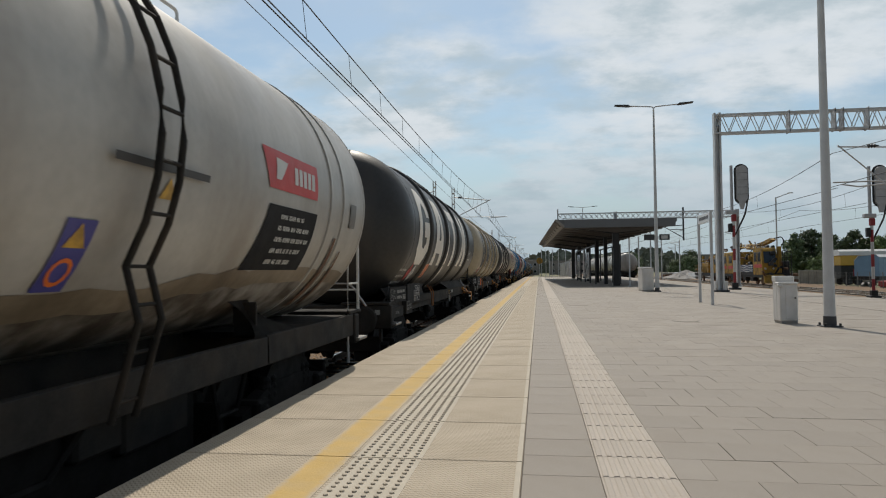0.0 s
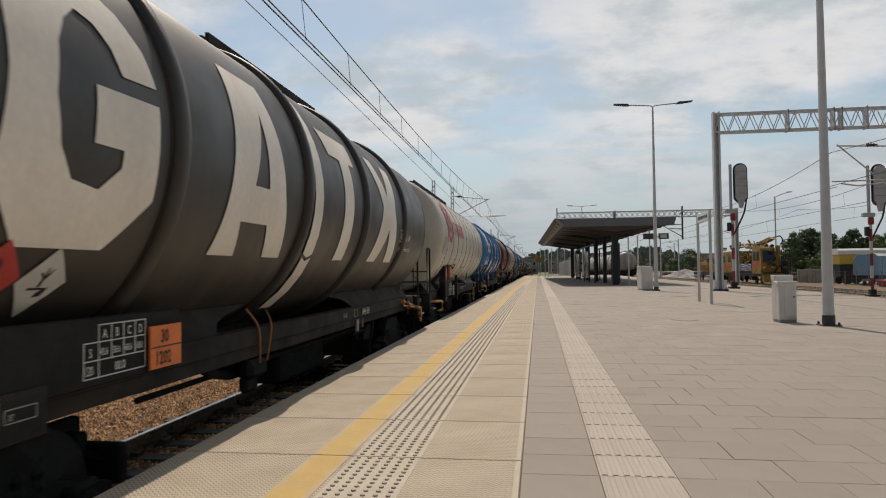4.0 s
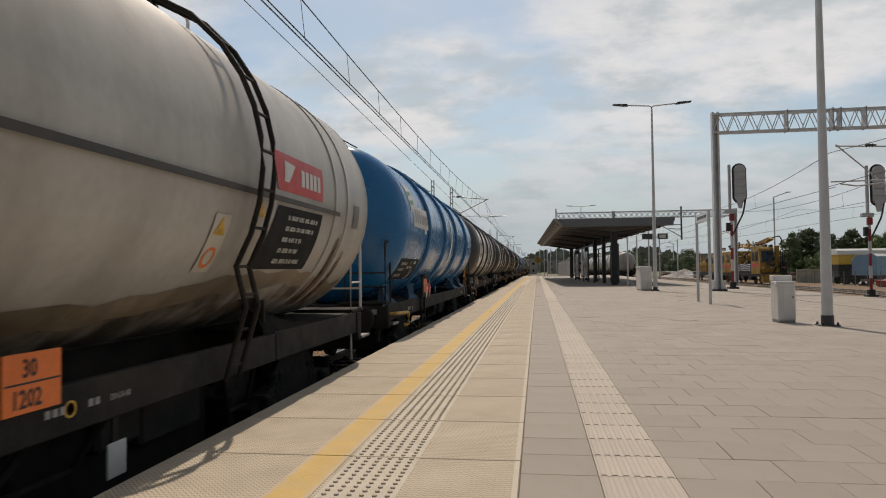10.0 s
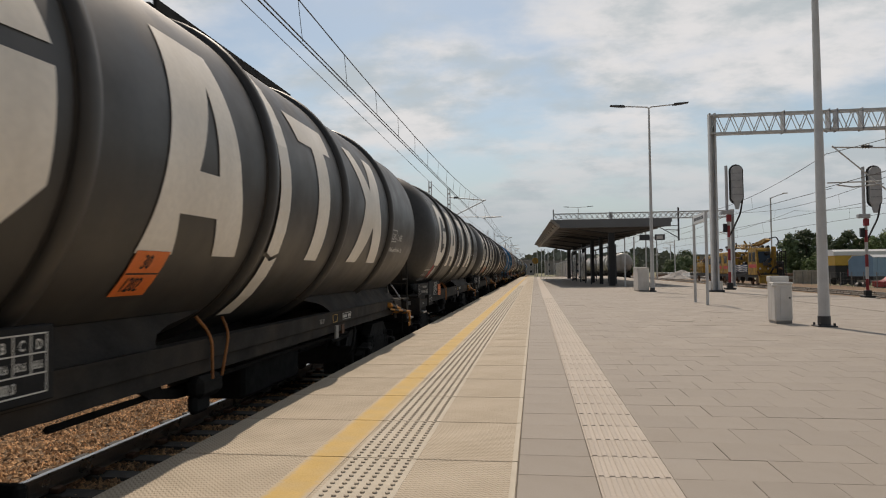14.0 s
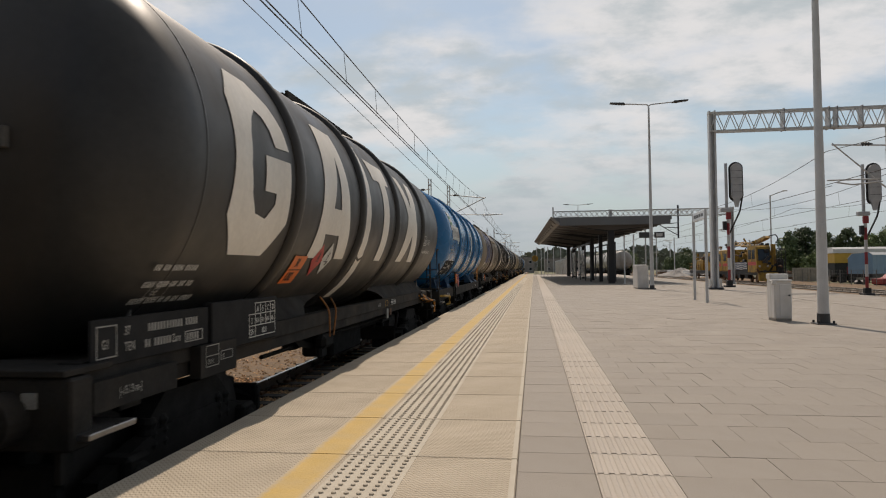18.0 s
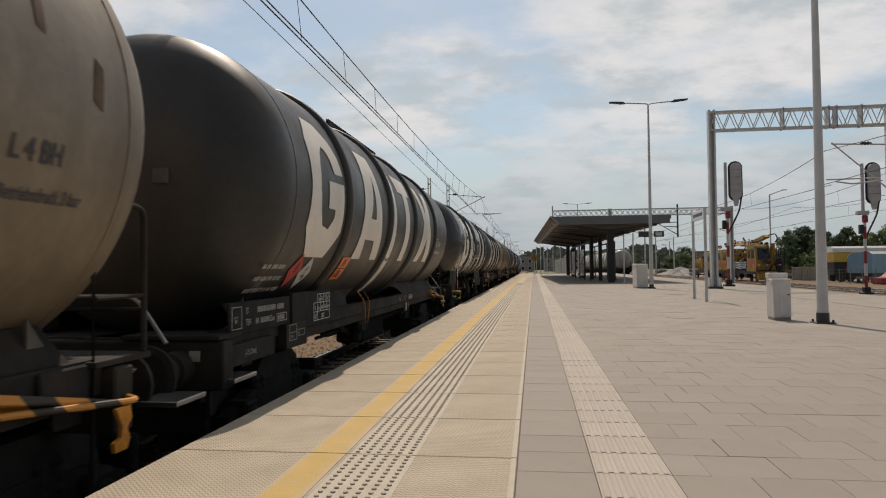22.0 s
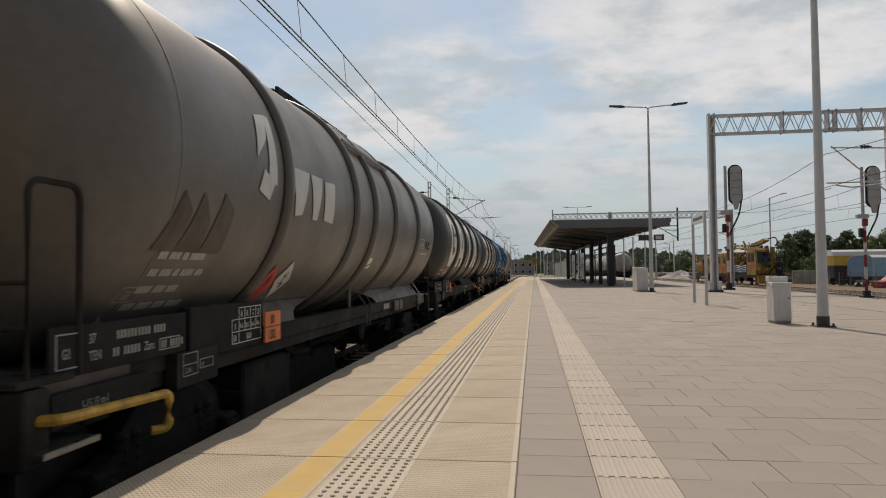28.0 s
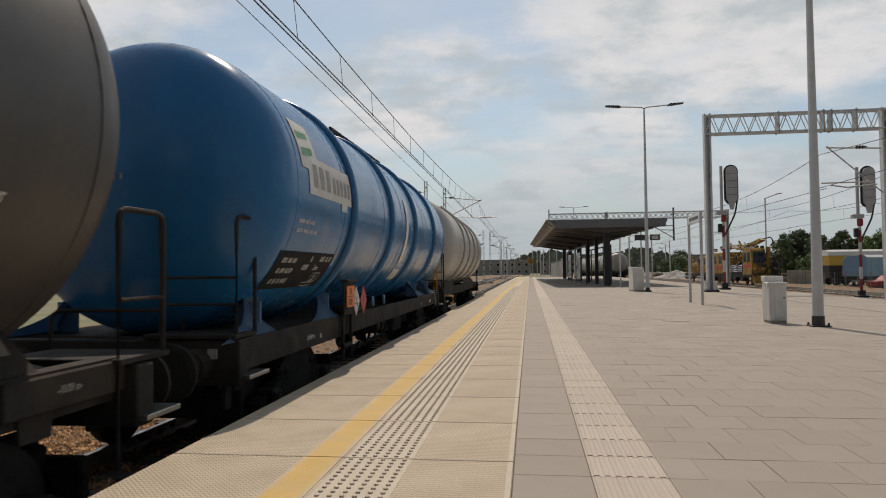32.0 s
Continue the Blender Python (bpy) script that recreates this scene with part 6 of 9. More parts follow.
    part("ladder_hoop", tubes([[on_tank(-7.35 + 0.5 * math.sin(k * math.pi / 10), 4.05 - 0.15 * k, 0.14) for k in range(11)]], 0.022, 6), M_FRAME, w, "curved safety rail beside the ladder")
    part("roof_railing", bm, M_FRAME, w)
    return w


def pale_wagon(seed, length=10.8, board=-5.50, bw=0.25, bz=(1.80, 2.2), plate=(-6.9, 1.2), ladder=-5.05, ledge=(-5.3, -4.2), board_mat=None):
    rng = random.Random(seed)
    w = wagon("pale", M_PALE, "stained light grey tank wagon with ladder and red panel", (), length=length, front=0.75, cradle="saddle", deck=(-8.2, -3.4), rail_mat=M_POSTWHITE, stripe_rear=False, tail=0.7, nose=0.0, rear=0.2)
    for y in (-0.75, -1.25, -8.02, -7.58):
        bm = bmesh.new()
        lathe(bm, [(y - 0.03, TANK_R - 0.01), (y - 0.028, TANK_R + 0.015), (y + 0.028, TANK_R + 0.015), (y + 0.03, TANK_R - 0.01)], 64, "y", (0, 0, TANK_Z))
        part("tank_band", bm, M_PALE, w, smooth=True)
    bm = patches([[(-3.05, 2.66), (-1.75, 2.66), (-1.75, 3.02), (-3.2, 3.02)]], 0.008)
    part("logo_panel", bm, M_REDMARK, w, "red logo panel")
    stuff_part("logo_block", patches([rect(-2.45 + 0.125 * k, -2.36 + 0.125 * k, 2.75, 2.92) for k in range(5)] + [[(-2.92, 2.75), (-2.80, 2.75), (-2.62, 2.93), (-2.9, 2.95)]], 0.012, m=3), M_WHITEMARK, w, "white logo blocks")
    part("data_board", patches([[(-3.15, 1.92), (-1.7, 1.92), (-1.7, 2.52), (-3.0, 2.52)]], 0.008), M_BLACKPLATE, w, "black owner board")
    stuff_part("stencil_block", patches(bars(rng, -2.7, 2.40, 5, 0.85, 0.05, 0.105), 0.012, m=2), M_WHITEMARK, w, "white stencilled lines")
    part("side_ledge", patches([rect(ledge[0], ledge[1], 2.55, 2.60)], 0.04, m=2), M_DARK, w, "dark side ledge")
    for y in (ladder + 0.06, ladder + 0.31):
        pts = [on_tank(y, z, 0.12) for z in np.linspace(4.25, 2.0, 10)] + [Vector((1.50, y, 1.6)), Vector((1.32, y, 0.98))]
        part("ladder_rail", tube(bmesh.new(), pts, 0.025, 8), M_FRAME, w)
    for z in np.arange(1.1, 4.0, 0.3):
        p = on_tank(0, z, 0.12) if z > 1.95 else Vector((1.32 + 0.2 * (z - 0.98), 0, z))
        part("rung", tube(bmesh.new(), [(p.x, ladder + 0.06, p.z), (p.x, ladder + 0.31, p.z)], 0.014, 6), M_FRAME, w)
    c, z0, z1 = board + bw / 2, bz[0], bz[1]
    part("warning_board", patches([rect(board, board + bw, z0, z1)], 0.01), board_mat or M_PURPLEMARK, w, "faded warning board")
    q = bw * 0.36
    part("warning_triangle", patches([[(c - q, z1 - 0.02 - 1.5 * q), (c + q, z1 - 0.02 - 1.5 * q), (c, z1 - 0.02), (c, z1 - 0.02)]], 0.014, m=3), M_YELLOW, w)
    ring = []
    for k in range(12):
        a0, a1 = 2 * math.pi * k / 12, 2 * math.pi * (k + 1) / 12
        ring.append([(c + u * bw * math.cos(t), z0 + 0.36 * bw + 0.02 + u * bw * math.sin(t) * 0.9) for u, t in ((0.36, a0), (0.36, a1), (0.25, a1), (0.25, a0))])
    part("warning_ring", patches(ring, 0.014, m=2), M_ORANGE, w)
    bm = patches([[(ladder + 0.3, 2.38), (ladder + 0.5, 2.38), (ladder + 0.4, 2.52), (ladder + 0.4, 2.52)]], 0.01, m=3)
    part("warning_triangle", bm, M_YELLOW, w)
    part("small_plate", patches([rect(-0.45, -0.2, 2.45, 2.75)], 0.01, m=3), M_GREY, w)
    bm = tubes([[(0.52, -8.2, 4.2), (0.52, -8.2, 4.46)], [(0.52, -3.4, 4.15), (0.52, -3.4, 4.46)], [(0.52, -8.2, 4.45), (0.52, -3.4, 4.45)], [(0.52, -6.5, 4.2), (0.52, -6.5, 4.45)], [(0.52, -4.9, 4.2), (0.52, -4.9, 4.45)], round_line([(0.52, -3.4, 4.40), (0.52, -2.85, 4.40), (0.52, -2.85, 4.2)], 0.06)], 0.018, 6)
    part("roof_railing", bm, M_GALV, w)
    part("data_board", boxes((1.33, 1.36, -8.88, -6.55, 1.19, 1.84), bevel=0.005), M_BLACKPLATE, w, "large black data board")
    X = 1.363
    flat_text(["33  RIV MC"], X, -8.05, 1.735, 0.115, w, M_WHITEMARK, 0.78)
    flat_text(["51"], X, -8.05, 1.615, 0.115, w, M_WHITEMARK, 0.78)
    flat_text(["Zakks"], X, -8.07, 1.375, 0.11, w, M_WHITEMARK, 0.68)
    flat_text(["24.4kN"], X, -8.69, 1.535, 0.075, w, M_WHITEMARK, 0.72)
    flat_text(["A", ], X, -8.49, 1.755, 0.08, w, M_WHITEMARK, 0.7)
    flat_text(["B", ], X, -8.41, 1.755, 0.08, w, M_WHITEMARK, 0.7)
    flat_text(["C", ], X, -8.26, 1.755, 0.08, w, M_WHITEMARK, 0.7)
    flat_text(["S", ], X, -8.60, 1.668, 0.08, w, M_WHITEMARK, 0.7)
    flat_text(["32 t"], X, -7.48, 1.235, 0.075, w, M_WHITEMARK, 0.7)
    flat_text(["ZWROT"], X, -7.02, 1.525, 0.055, w, M_WHITEMARK, 0.7)
    flat_text(["TERMINOWY"], X, -7.08, 1.455, 0.055, w, M_WHITEMARK, 0.7)
    bm = boxes((1.36, 1.364, -8.72, -8.52, 1.375, 1.385), (1.36, 1.364, -8.63, -8.62, 1.385, 1.45))
    for y0, z0, wd, h in ((-7.78, 1.62, 0.40, 0.08), (-8.05, 1.495, 0.62, 0.08), (-8.07, 1.245, 0.22, 0.08), (-8.44, 1.665, 0.22, 0.04), (-7.02, 1.345, 0.3, 0.045), (-7.1, 1.285, 0.4, 0.045), (-7.5, 1.32, 0.2, 0.045), (-7.80, 1.26, 0.15, 0.05)):
        for q in bars(rng, y0, z0, 1, wd, h, 0.1):
            (a, b), (c, d) = q[0], q[2]
            box(bm, 1.36, 1.364, a, c, b, d)
    stuff_part("stencil_block", bm, M_WHITEMARK, w, "white stencilled figures")
    bm = bmesh.new()
    for y0, z0, yw, zh, n in ((-8.63, 1.650, 0.43, 0.085, 3), (-8.53, 1.735, 0.33, 0.085, 4), (-8.72, 1.515, 0.28, 0.085, 1), (-8.77, 1.235, 0.30, 0.11, 3), (-7.52, 1.22, 0.27, 0.17, 1), (-7.83, 1.24, 0.24, 0.085, 1)):
        for zb in (z0, z0 + zh):
            box(bm, 1.36, 1.364, y0, y0 + yw, zb, zb + 0.008)
        for k in range(n + 1):
            box(bm, 1.36, 1.364, y0 + yw * k / n, y0 + yw * k / n + 0.008, z0, z0 + zh)
    stuff_part("table_grid", bm, M_WHITEMARK, w, "white ruled tables")
    # plain dark blocks that fill the space under the tank
    for a, b in ((-8.3, -5.6), (-5.5, -3.1)):
        part("gear_box", boxes((-0.85, 0.85, a, b, 0.25, 0.98), bevel=0.04), M_OIL, w)
    flat_text(["R 75 m"], 1.256, -9.14, 1.10, 0.105, w, M_WHITEMARK, 0.7)
    part("mark_frame", boxes((1.25, 1.256, -9.19, -8.80, 1.075, 1.083), (1.25, 1.256, -9.19, -8.80, 1.197, 1.205), (1.25, 1.256, -9.19, -9.182, 1.083, 1.197), (1.25, 1.256, -8.808, -8.80, 1.083, 1.197)), M_WHITEMARK, w, "white ruled box")
    if board_mat:
        flat_text(["DRV-DA 400"], 1.256, -5.12, 1.10, 0.055, w, M_FAINTMARK, 0.7)
        stuff_part("stencil_block", boxes(*[(1.25, 1.254, -5.68 + 0.06 * k, -5.64 + 0.06 * k, 1.10, 1.145) for k in (0, 1, 2, 6, 7)]), M_FAINTMARK, w, "pale stencilled figures")
        bm = bmesh.new()
        lathe(bm, [(1.25, 0.05), (1.255, 0.05), (1.255, 0.037), (1.25, 0.037)], 16, "x", (0, -5.48, 1.12))
        part("ring_mark", bm, M_YELLOW, w, "yellow ring mark")
        part("label_plate", boxes((1.22, 1.235, -5.11, -4.92, 0.60, 0.82), bevel=0.004), M_WHITEMARK, w, "white hanging label plate")
        part("plate_hanger", boxes((1.20, 1.22, -5.04, -4.99, 0.60, 1.0)), M_FRAME, w)
    flat_text(["08 11 2021"], 1.256, -9.75, 1.06, 0.06, w, M_WHITEMARK, 0.7)
    for y0, y1, z0, z1 in ((-10.45, -9.2, 1.42, 1.95), (-9.0, -8.1, 1.55, 1.98), (-7.8, -7.45, 1.6, 2.3)):
        ym = (y0 + y1) / 2
        part("soot_stain", patches([[(y0, z0), (y1, z0), (ym + 0.1 * (y1 - y0), z1), (ym - 0.2 * (y1 - y0), z1 - 0.1)]], 0.006, m=8, n=6), M_SOOT_SHADE, w, "brown soot stain")
    orange_plate(w, plate[0], plate[1], True, 1.38)
    diamond(w, -8.68, 2.11, M_REDMARK, 0.22, label="red flammable liquid label")
    diamond(w, -8.36, 2.22, M_WHITEMARK, 0.2, label="white environment hazard label")
    # soot along the lower flank, with the underside's shade painted into it
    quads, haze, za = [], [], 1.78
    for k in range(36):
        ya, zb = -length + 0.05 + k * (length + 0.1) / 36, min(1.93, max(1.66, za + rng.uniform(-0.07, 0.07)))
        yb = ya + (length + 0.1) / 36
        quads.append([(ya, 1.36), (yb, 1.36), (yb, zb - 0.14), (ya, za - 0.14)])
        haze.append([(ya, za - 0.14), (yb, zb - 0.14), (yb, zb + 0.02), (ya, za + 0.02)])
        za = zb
    stuff_part("soot_band", patches(quads, 0.0045, m=6, n=2), M_SOOT_SHADE, w, "sooty brown lower flank")
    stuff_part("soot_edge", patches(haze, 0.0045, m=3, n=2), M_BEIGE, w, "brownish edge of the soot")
    for a, b, zt in ((-8.22, -8.06, 2.75), (-7.98, -7.90, 2.35), (-7.74, -7.62, 2.9), (-7.53, -7.40, 2.45)):
        part("rust_run", patches([[(a - 0.03, 1.62), (b + 0.02, 1.60), (b - 0.02, zt), (a + 0.05, zt - 0.3)]], 0.007, m=8, n=4), M_RUSTLINE, w, "brown rust run beside a strap")
    part("side_bracket", patches([[(-6.58, 1.84), (-6.42, 1.88), (-6.32, 2.02), (-6.44, 2.02)], [(-6.44, 2.02), (-6.32, 2.02), (-6.14, 2.02), (-6.16, 2.07)]], 0.02, m=3), M_MIDSTEEL, w, "bent grey side bracket")
    part("rust_run", patches([[(-0.98, 1.5), (-0.82, 1.5), (-0.88, 2.3), (-0.95, 2.3)], [(-0.6, 1.5), (-0.48, 1.5), (-0.52, 2.15), (-0.56, 2.15)]], 0.017, m=8), M_RUST, w, "rust runs below the bands")
    return w


def rain_hood(w, paint, y0, y1, z):
    """Curved cover over the tank's shoulder with a lip that stands off at its lower edge."""
    part("rain_hood", patches([rect(y0, y1, z, 4.22)], 0.045, m=10), paint, w, "curved rain hood over the shoulder")
    bm = bmesh.new()
    p, q = on_tank(0, z, 0.0), on_tank(0, z + 0.07, 0.11)
    prism(bm, [(p.x, p.z), (q.x, q.z - 0.06), (q.x, q.z - 0.03), (p.x - 0.02, p.z + 0.08)], "y", y0, y1)
    part("hood_lip", bm, paint, w)


def mid_wagon(seed):
    rng = random.Random(seed)
    w = wagon("mid", M_GREY, "weathered grey tank wagon with white leaf logo", (-9.66, -7.1, -6.0, -4.5, -2.2), stripe_rear=False, skirt_mat=M_STAIN, gear=((-4.15, -3.0, 0.78),), arches=(-8.33, -4.15))
    stuff_part("logo_block", patches([[(-10.15, 2.75), (-9.95, 2.7), (-9.95, 3.35), (-10.08, 3.35)], [(-10.4, 2.9), (-10.15, 3.1), (-10.05, 3.35), (-10.3, 3.3)], [(-10.35, 2.62), (-10.1, 2.55), (-10.0, 2.72), (-10.25, 2.82)]], 0.008), M_WHITEMARK, w, "white leaf logo")
    stuff_part("logo_block", patches([[(-9.40, 2.47), (-9.20, 2.49), (-9.02, 2.95), (-9.53, 2.95)], [(-8.86, 2.47), (-8.70, 2.47), (-8.58, 2.95), (-8.97, 2.95)], [(-8.48, 2.49), (-8.12, 2.47), (-8.10, 2.95), (-8.50, 2.93)]], 0.008), M_WHITEMARK, w, "white logo blocks")
    part("paint_stain", patches([[(-11.75, 2.05), (-11.45, 2.05), (-11.4, 2.35), (-11.55, 2.48)], [(-11.45, 2.05), (-11.1, 2.05), (-11.1, 2.3), (-11.28, 2.5)], [(-11.1, 2.05), (-10.75, 2.05), (-10.75, 2.4), (-10.95, 2.52)]], 0.007, m=6), M_STAIN, w, "dark brown jagged paint stain")
    tilt_board(w, rng)
    load_table(w)
    orange_plate(w, -9.6, 1.2, True, 1.27)
    diamond(w, -9.35, 1.78, M_REDMARK, 0.2)
    diamond(w, -8.95, 1.82, M_WHITEMARK, 0.2)
    stuff_part("stencil_block", patches(bars(rng, -11.6, 2.0, 4, 0.8, 0.06, 0.12), 0.008, m=2), M_WHITEMARK, w)
    rain_hood(w, M_GREY, -7.05, -4.25, 3.62)
    part("gear_box", boxes((-0.9, 0.95, -9.4, -8.05, 0.25, 0.95), bevel=0.03), M_FRAME, w)
    part("notched_label", patches([[(-5.86, 2.04), (-5.70, 2.00), (-5.70, 2.11), (-5.86, 2.11)], [(-5.70, 2.00), (-5.53, 2.04), (-5.56, 2.11), (-5.70, 2.11)], [(-5.84, 1.95), (-5.54, 1.95), (-5.70, 1.97), (-5.84, 2.01)], [(-5.70, 1.97), (-5.54, 1.95), (-5.53, 2.01), (-5.70, 1.97)]], 0.012, m=3), M_LIGHTMARK, w, "small pale notched label")
    part("level_strip", patches([[(-4.34, 1.49), (-4.22, 1.49), (-4.28, 2.0), (-4.46, 2.0)], [(-4.46, 2.0), (-4.28, 2.0), (-4.30, 2.6), (-4.52, 2.6)], [(-4.52, 2.6), (-4.30, 2.6), (-4.30, 3.25), (-4.50, 3.3)]], 0.02, m=8), M_LIGHTMARK, w, "pale level strip")
    for line in ([(1.08, -5.30, 1.50), (1.18, -5.21, 1.34), (1.18, -5.21, 1.0)], [(1.08, -4.85, 1.49), (1.18, -4.88, 1.34), (1.18, -5.01, 1.0)]):
        part("valve_lever", tubes([round_line(line, 0.1)], 0.012, 8), M_MIDSTEEL, w, "thin grey valve lever")
    bm = bmesh.new()
    lathe(bm, [(0.84, 0.0), (0.86, 0.14), (0.94, 0.21), (1.08, 0.19), (1.10, 0.12), (1.10, 0.0)], 16, "x", (0, -5.13, 0.96))
    part("valve_guard", bm, M_OIL, w, "rounded drain valve guard")
    part("gear_box", boxes((0.2, 0.72, -7.9, -5.4, 0.12, 0.74), bevel=0.05), M_OIL, w)
    part("tank_post", boxes((1.02, 1.06, -5.82, -5.72, 1.33, 1.62), bevel=0.008), M_MIDSTEEL, w)
    part("small_plate", boxes((1.15, 1.156, -3.82, -3.34, 1.19, 1.29)), M_FAINTMARK, w, "worn pale label plate")
    for a, b in ((-3.05, -2.62), (-2.55, -2.2)):
        part("side_pocket", boxes((1.14, 1.20, a, b, 1.12, 1.31), bevel=0.01), M_STAIN, w)
    tank_text(["L 4 BH"], -1.7, 2.42, 0.15, w, M_WHITEMARK)
    stuff_part("stencil_block", patches(bars(rng, -1.6, 2.25, 1, 1.2, 0.06, 0.12), 0.008, m=2), M_WHITEMARK, w)
    part("mark_frame", patches([rect(-1.76, -1.22, 2.39, 2.40), rect(-1.76, -1.22, 2.57, 2.58), rect(-1.76, -1.75, 2.39, 2.58), rect(-1.23, -1.22, 2.39, 2.58)], 0.008, m=2), M_WHITEMARK, w, "white ruled box")
    part("date_frame", patches([rect(-1.05, -0.90, 2.40, 2.56)], 0.008, m=2), M_BLACKPLATE, w)
    part("date_ring", patches([[(-0.975 + u * math.cos(a), 2.48 + 1.1 * u * math.sin(a)) for u, a in ((0.062, k * 0.5236), (0.062, k * 0.5236 + 0.5236), (0.046, k * 0.5236 + 0.5236), (0.046, k * 0.5236))] for k in range(12)], 0.012, m=2), M_FAINTMARK, w, "white circle mark")
    part("date_frame", patches([rect(-0.75, -0.55, 2.38, 2.54)], 0.008, m=2), M_BLACKPLATE, w)
    part("date_mark", patches([rect(-0.71, -0.59, 2.42, 2.50)], 0.012, m=2), M_FAINTMARK, w)
    return w


def beige_wagon(seed):
    w = grey_wagon(M_BEIGE, M_BLUEMARK, "weathered beige tank wagon with faded blue marks", seed, plate="frame", text_mat=M_NAVYMARK, rings=(), seams=(-11.35, -10.1, -8.93, -6.6, -5.55, -4.3, -3.1, -2.0), strip=None, spans=((-11.2, -10.2), (-10.02, -8.88), (-8.55, -7.65), (-7.38, -6.55)), mark_z=2.16, plate_y=-9.3, deck=(-7.3, -3.3), skirt_mat=M_FRAME, rear=-0.4, buffers=0.55, guard=0.42, front=1.15)
    bm = bmesh.new()
    lathe(bm, [(-7.53, TANK_R - 0.01), (-7.52, TANK_R + 0.05), (-7.43, TANK_R + 0.05), (-7.42, TANK_R - 0.01)], 64, "y", (0, 0, TANK_Z))
    part("stiffening_ring", bm, M_RUSTLINE, w, "dark rusty rib", smooth=True)
    rain_hood(w, M_BEIGE, -7.42, -4.34, 3.36)
    part("level_strip", patches([[(-6.26, 2.34), (-6.14, 2.28), (-6.10, 2.85), (-6.26, 2.88)], [(-6.14, 2.28), (-6.04, 2.34), (-6.04, 2.80), (-6.10, 2.85)], [(-6.26, 2.88), (-6.10, 2.85), (-6.04, 2.80), (-6.20, 2.96)],
                                 [(-6.20, 1.72), (-6.04, 1.68), (-6.03, 2.30), (-6.14, 2.24)], [(-6.22, 1.80), (-6.20, 1.72), (-6.14, 2.24), (-6.26, 2.30)]], 0.02, m=6), M_LIGHTMARK, w, "pale strip with a notch")
    paper = part("paper_label", patches([rect(-5.98, -5.62, 2.36, 2.68)], 0.02, m=4), M_WHITEMARK, w, "printed paper label")
    stuff_part("print", patches(bars(random.Random(6), -5.94, 2.62, 6, 0.28, 0.022, 0.045), 0.023, m=1), M_FAINTMARK, paper, "lines of small print")
    part("paper_label", patches([rect(-5.97, -5.60, 1.98, 2.24)], 0.02, m=4), M_LIGHTMARK, w, "pale blank paper label")
    part("paper_label", patches([rect(-5.98, -5.66, 1.74, 1.88)], 0.02, m=4), M_LIGHTMARK, w, "torn low paper label")
    part("torn_paper", patches([[(-11.66, 2.02), (-11.48, 1.95), (-11.36, 2.16), (-11.55, 2.22)]], 0.01, m=4), M_LIGHTMARK, w, "torn pale paper label")
    stuff_part("stencil_block", patches(bars(random.Random(5), -11.35, 1.98, 3, 0.9, 0.08, 0.14), 0.008, m=2), M_NAVYMARK, w, "dark stencilled lines")
    return w


dark = dark_wagon(3)
dark_f = dark_wagon(3, guard=1.15, diamonds=((-8.54, 2.01), (-8.20, 2.03)), plate_y=-9.32)
dark_g = dark_wagon(3, plate_y=-8.95)
dark_b = dark_wagon(5, plate="frame", date="02.25", text_shift=-0.42)
dark_c = dark_wagon(6, plate="frame", date="11.25", strip=-5.08, levers=(-5.02, -4.74), spans=MARKS4_B, ladder=True, rear=-0.12, gear=((-10.2, -8.55, 0.2), (-6.6, -5.5, 0.45), (-4.0, -3.0, 0.80)))
dark_d = dark_wagon(7, plate="tank", date="12.24", strip=-5.15, levers=(-5.02, -4.74), spans=MARKS4_B, plate_y=-7.58, diamonds=((-8.75, 1.91),), gear=((-10.2, -8.35, 0.10), (-5.95, -4.2, 0.30), (-4.2, -3.0, 0.78)))
dark_e = dark_wagon(8, plate="frame", date="02.25", ladder=True)
old = grey_wagon(M_GLOSS, M_LIGHTMARK, "black tank wagon with an extra rib and large pale marks", 9, plate="frame", rings=(-9.2, -7.0, -5.2, -3.5, -1.5), strip=None, stripe_rear=False, date="02.23", painted=True, rear=-0.12, deck=(-7.5, -4.5), spans=((-11.05, -9.4), (-8.9, -7.3), (-5.0, -3.65), (-3.3, -1.65)))
part("level_strip", patches([rect(-7.36, -7.16, 2.33, 2.85), [(-7.2, 1.72), (-6.95, 1.72), (-7.1, 2.28), (-7.3, 2.28)]], 0.02, m=10), M_LIGHTMARK, old, "pale strip with a notch")
part("cover_box", patches([rect(-6.75, -5.3, 2.30, 3.9)], 0.07, m=12), M_GLOSS, old, "raised black cover box")
part("cover_lip", patches([rect(-6.78, -5.27, 2.26, 2.30)], 0.09, m=2), M_STEEL, old, "worn bright lower lip")
light = grey_wagon(M_CREAM, M_NAVYMARK, "cream tank wagon with large navy marks", 11, plate="frame", text_mat=M_NAVYMARK, date="02.25")
light_b = grey_wagon(M_CREAM, M_NAVYMARK, "cream tank wagon with large navy marks and repair patch", 12, plate="frame", text_mat=M_NAVYMARK, date="08.24")
part("repair_patch", patches([rect(-1.25, -0.75, 1.75, 2.05)], 0.007, m=3), M_BEIGE, light_b)
blue = blue_wagon(21)
blue_b = blue_wagon(22, True)
blue_c = blue_wagon(23, plain_dome=True)
white = white_wagon(31)
red = red_wagon(41)
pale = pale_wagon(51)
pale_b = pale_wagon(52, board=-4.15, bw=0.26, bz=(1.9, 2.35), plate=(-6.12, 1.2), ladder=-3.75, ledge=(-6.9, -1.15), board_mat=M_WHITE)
mid = mid_wagon(61)
beige = beige_wagon(71)
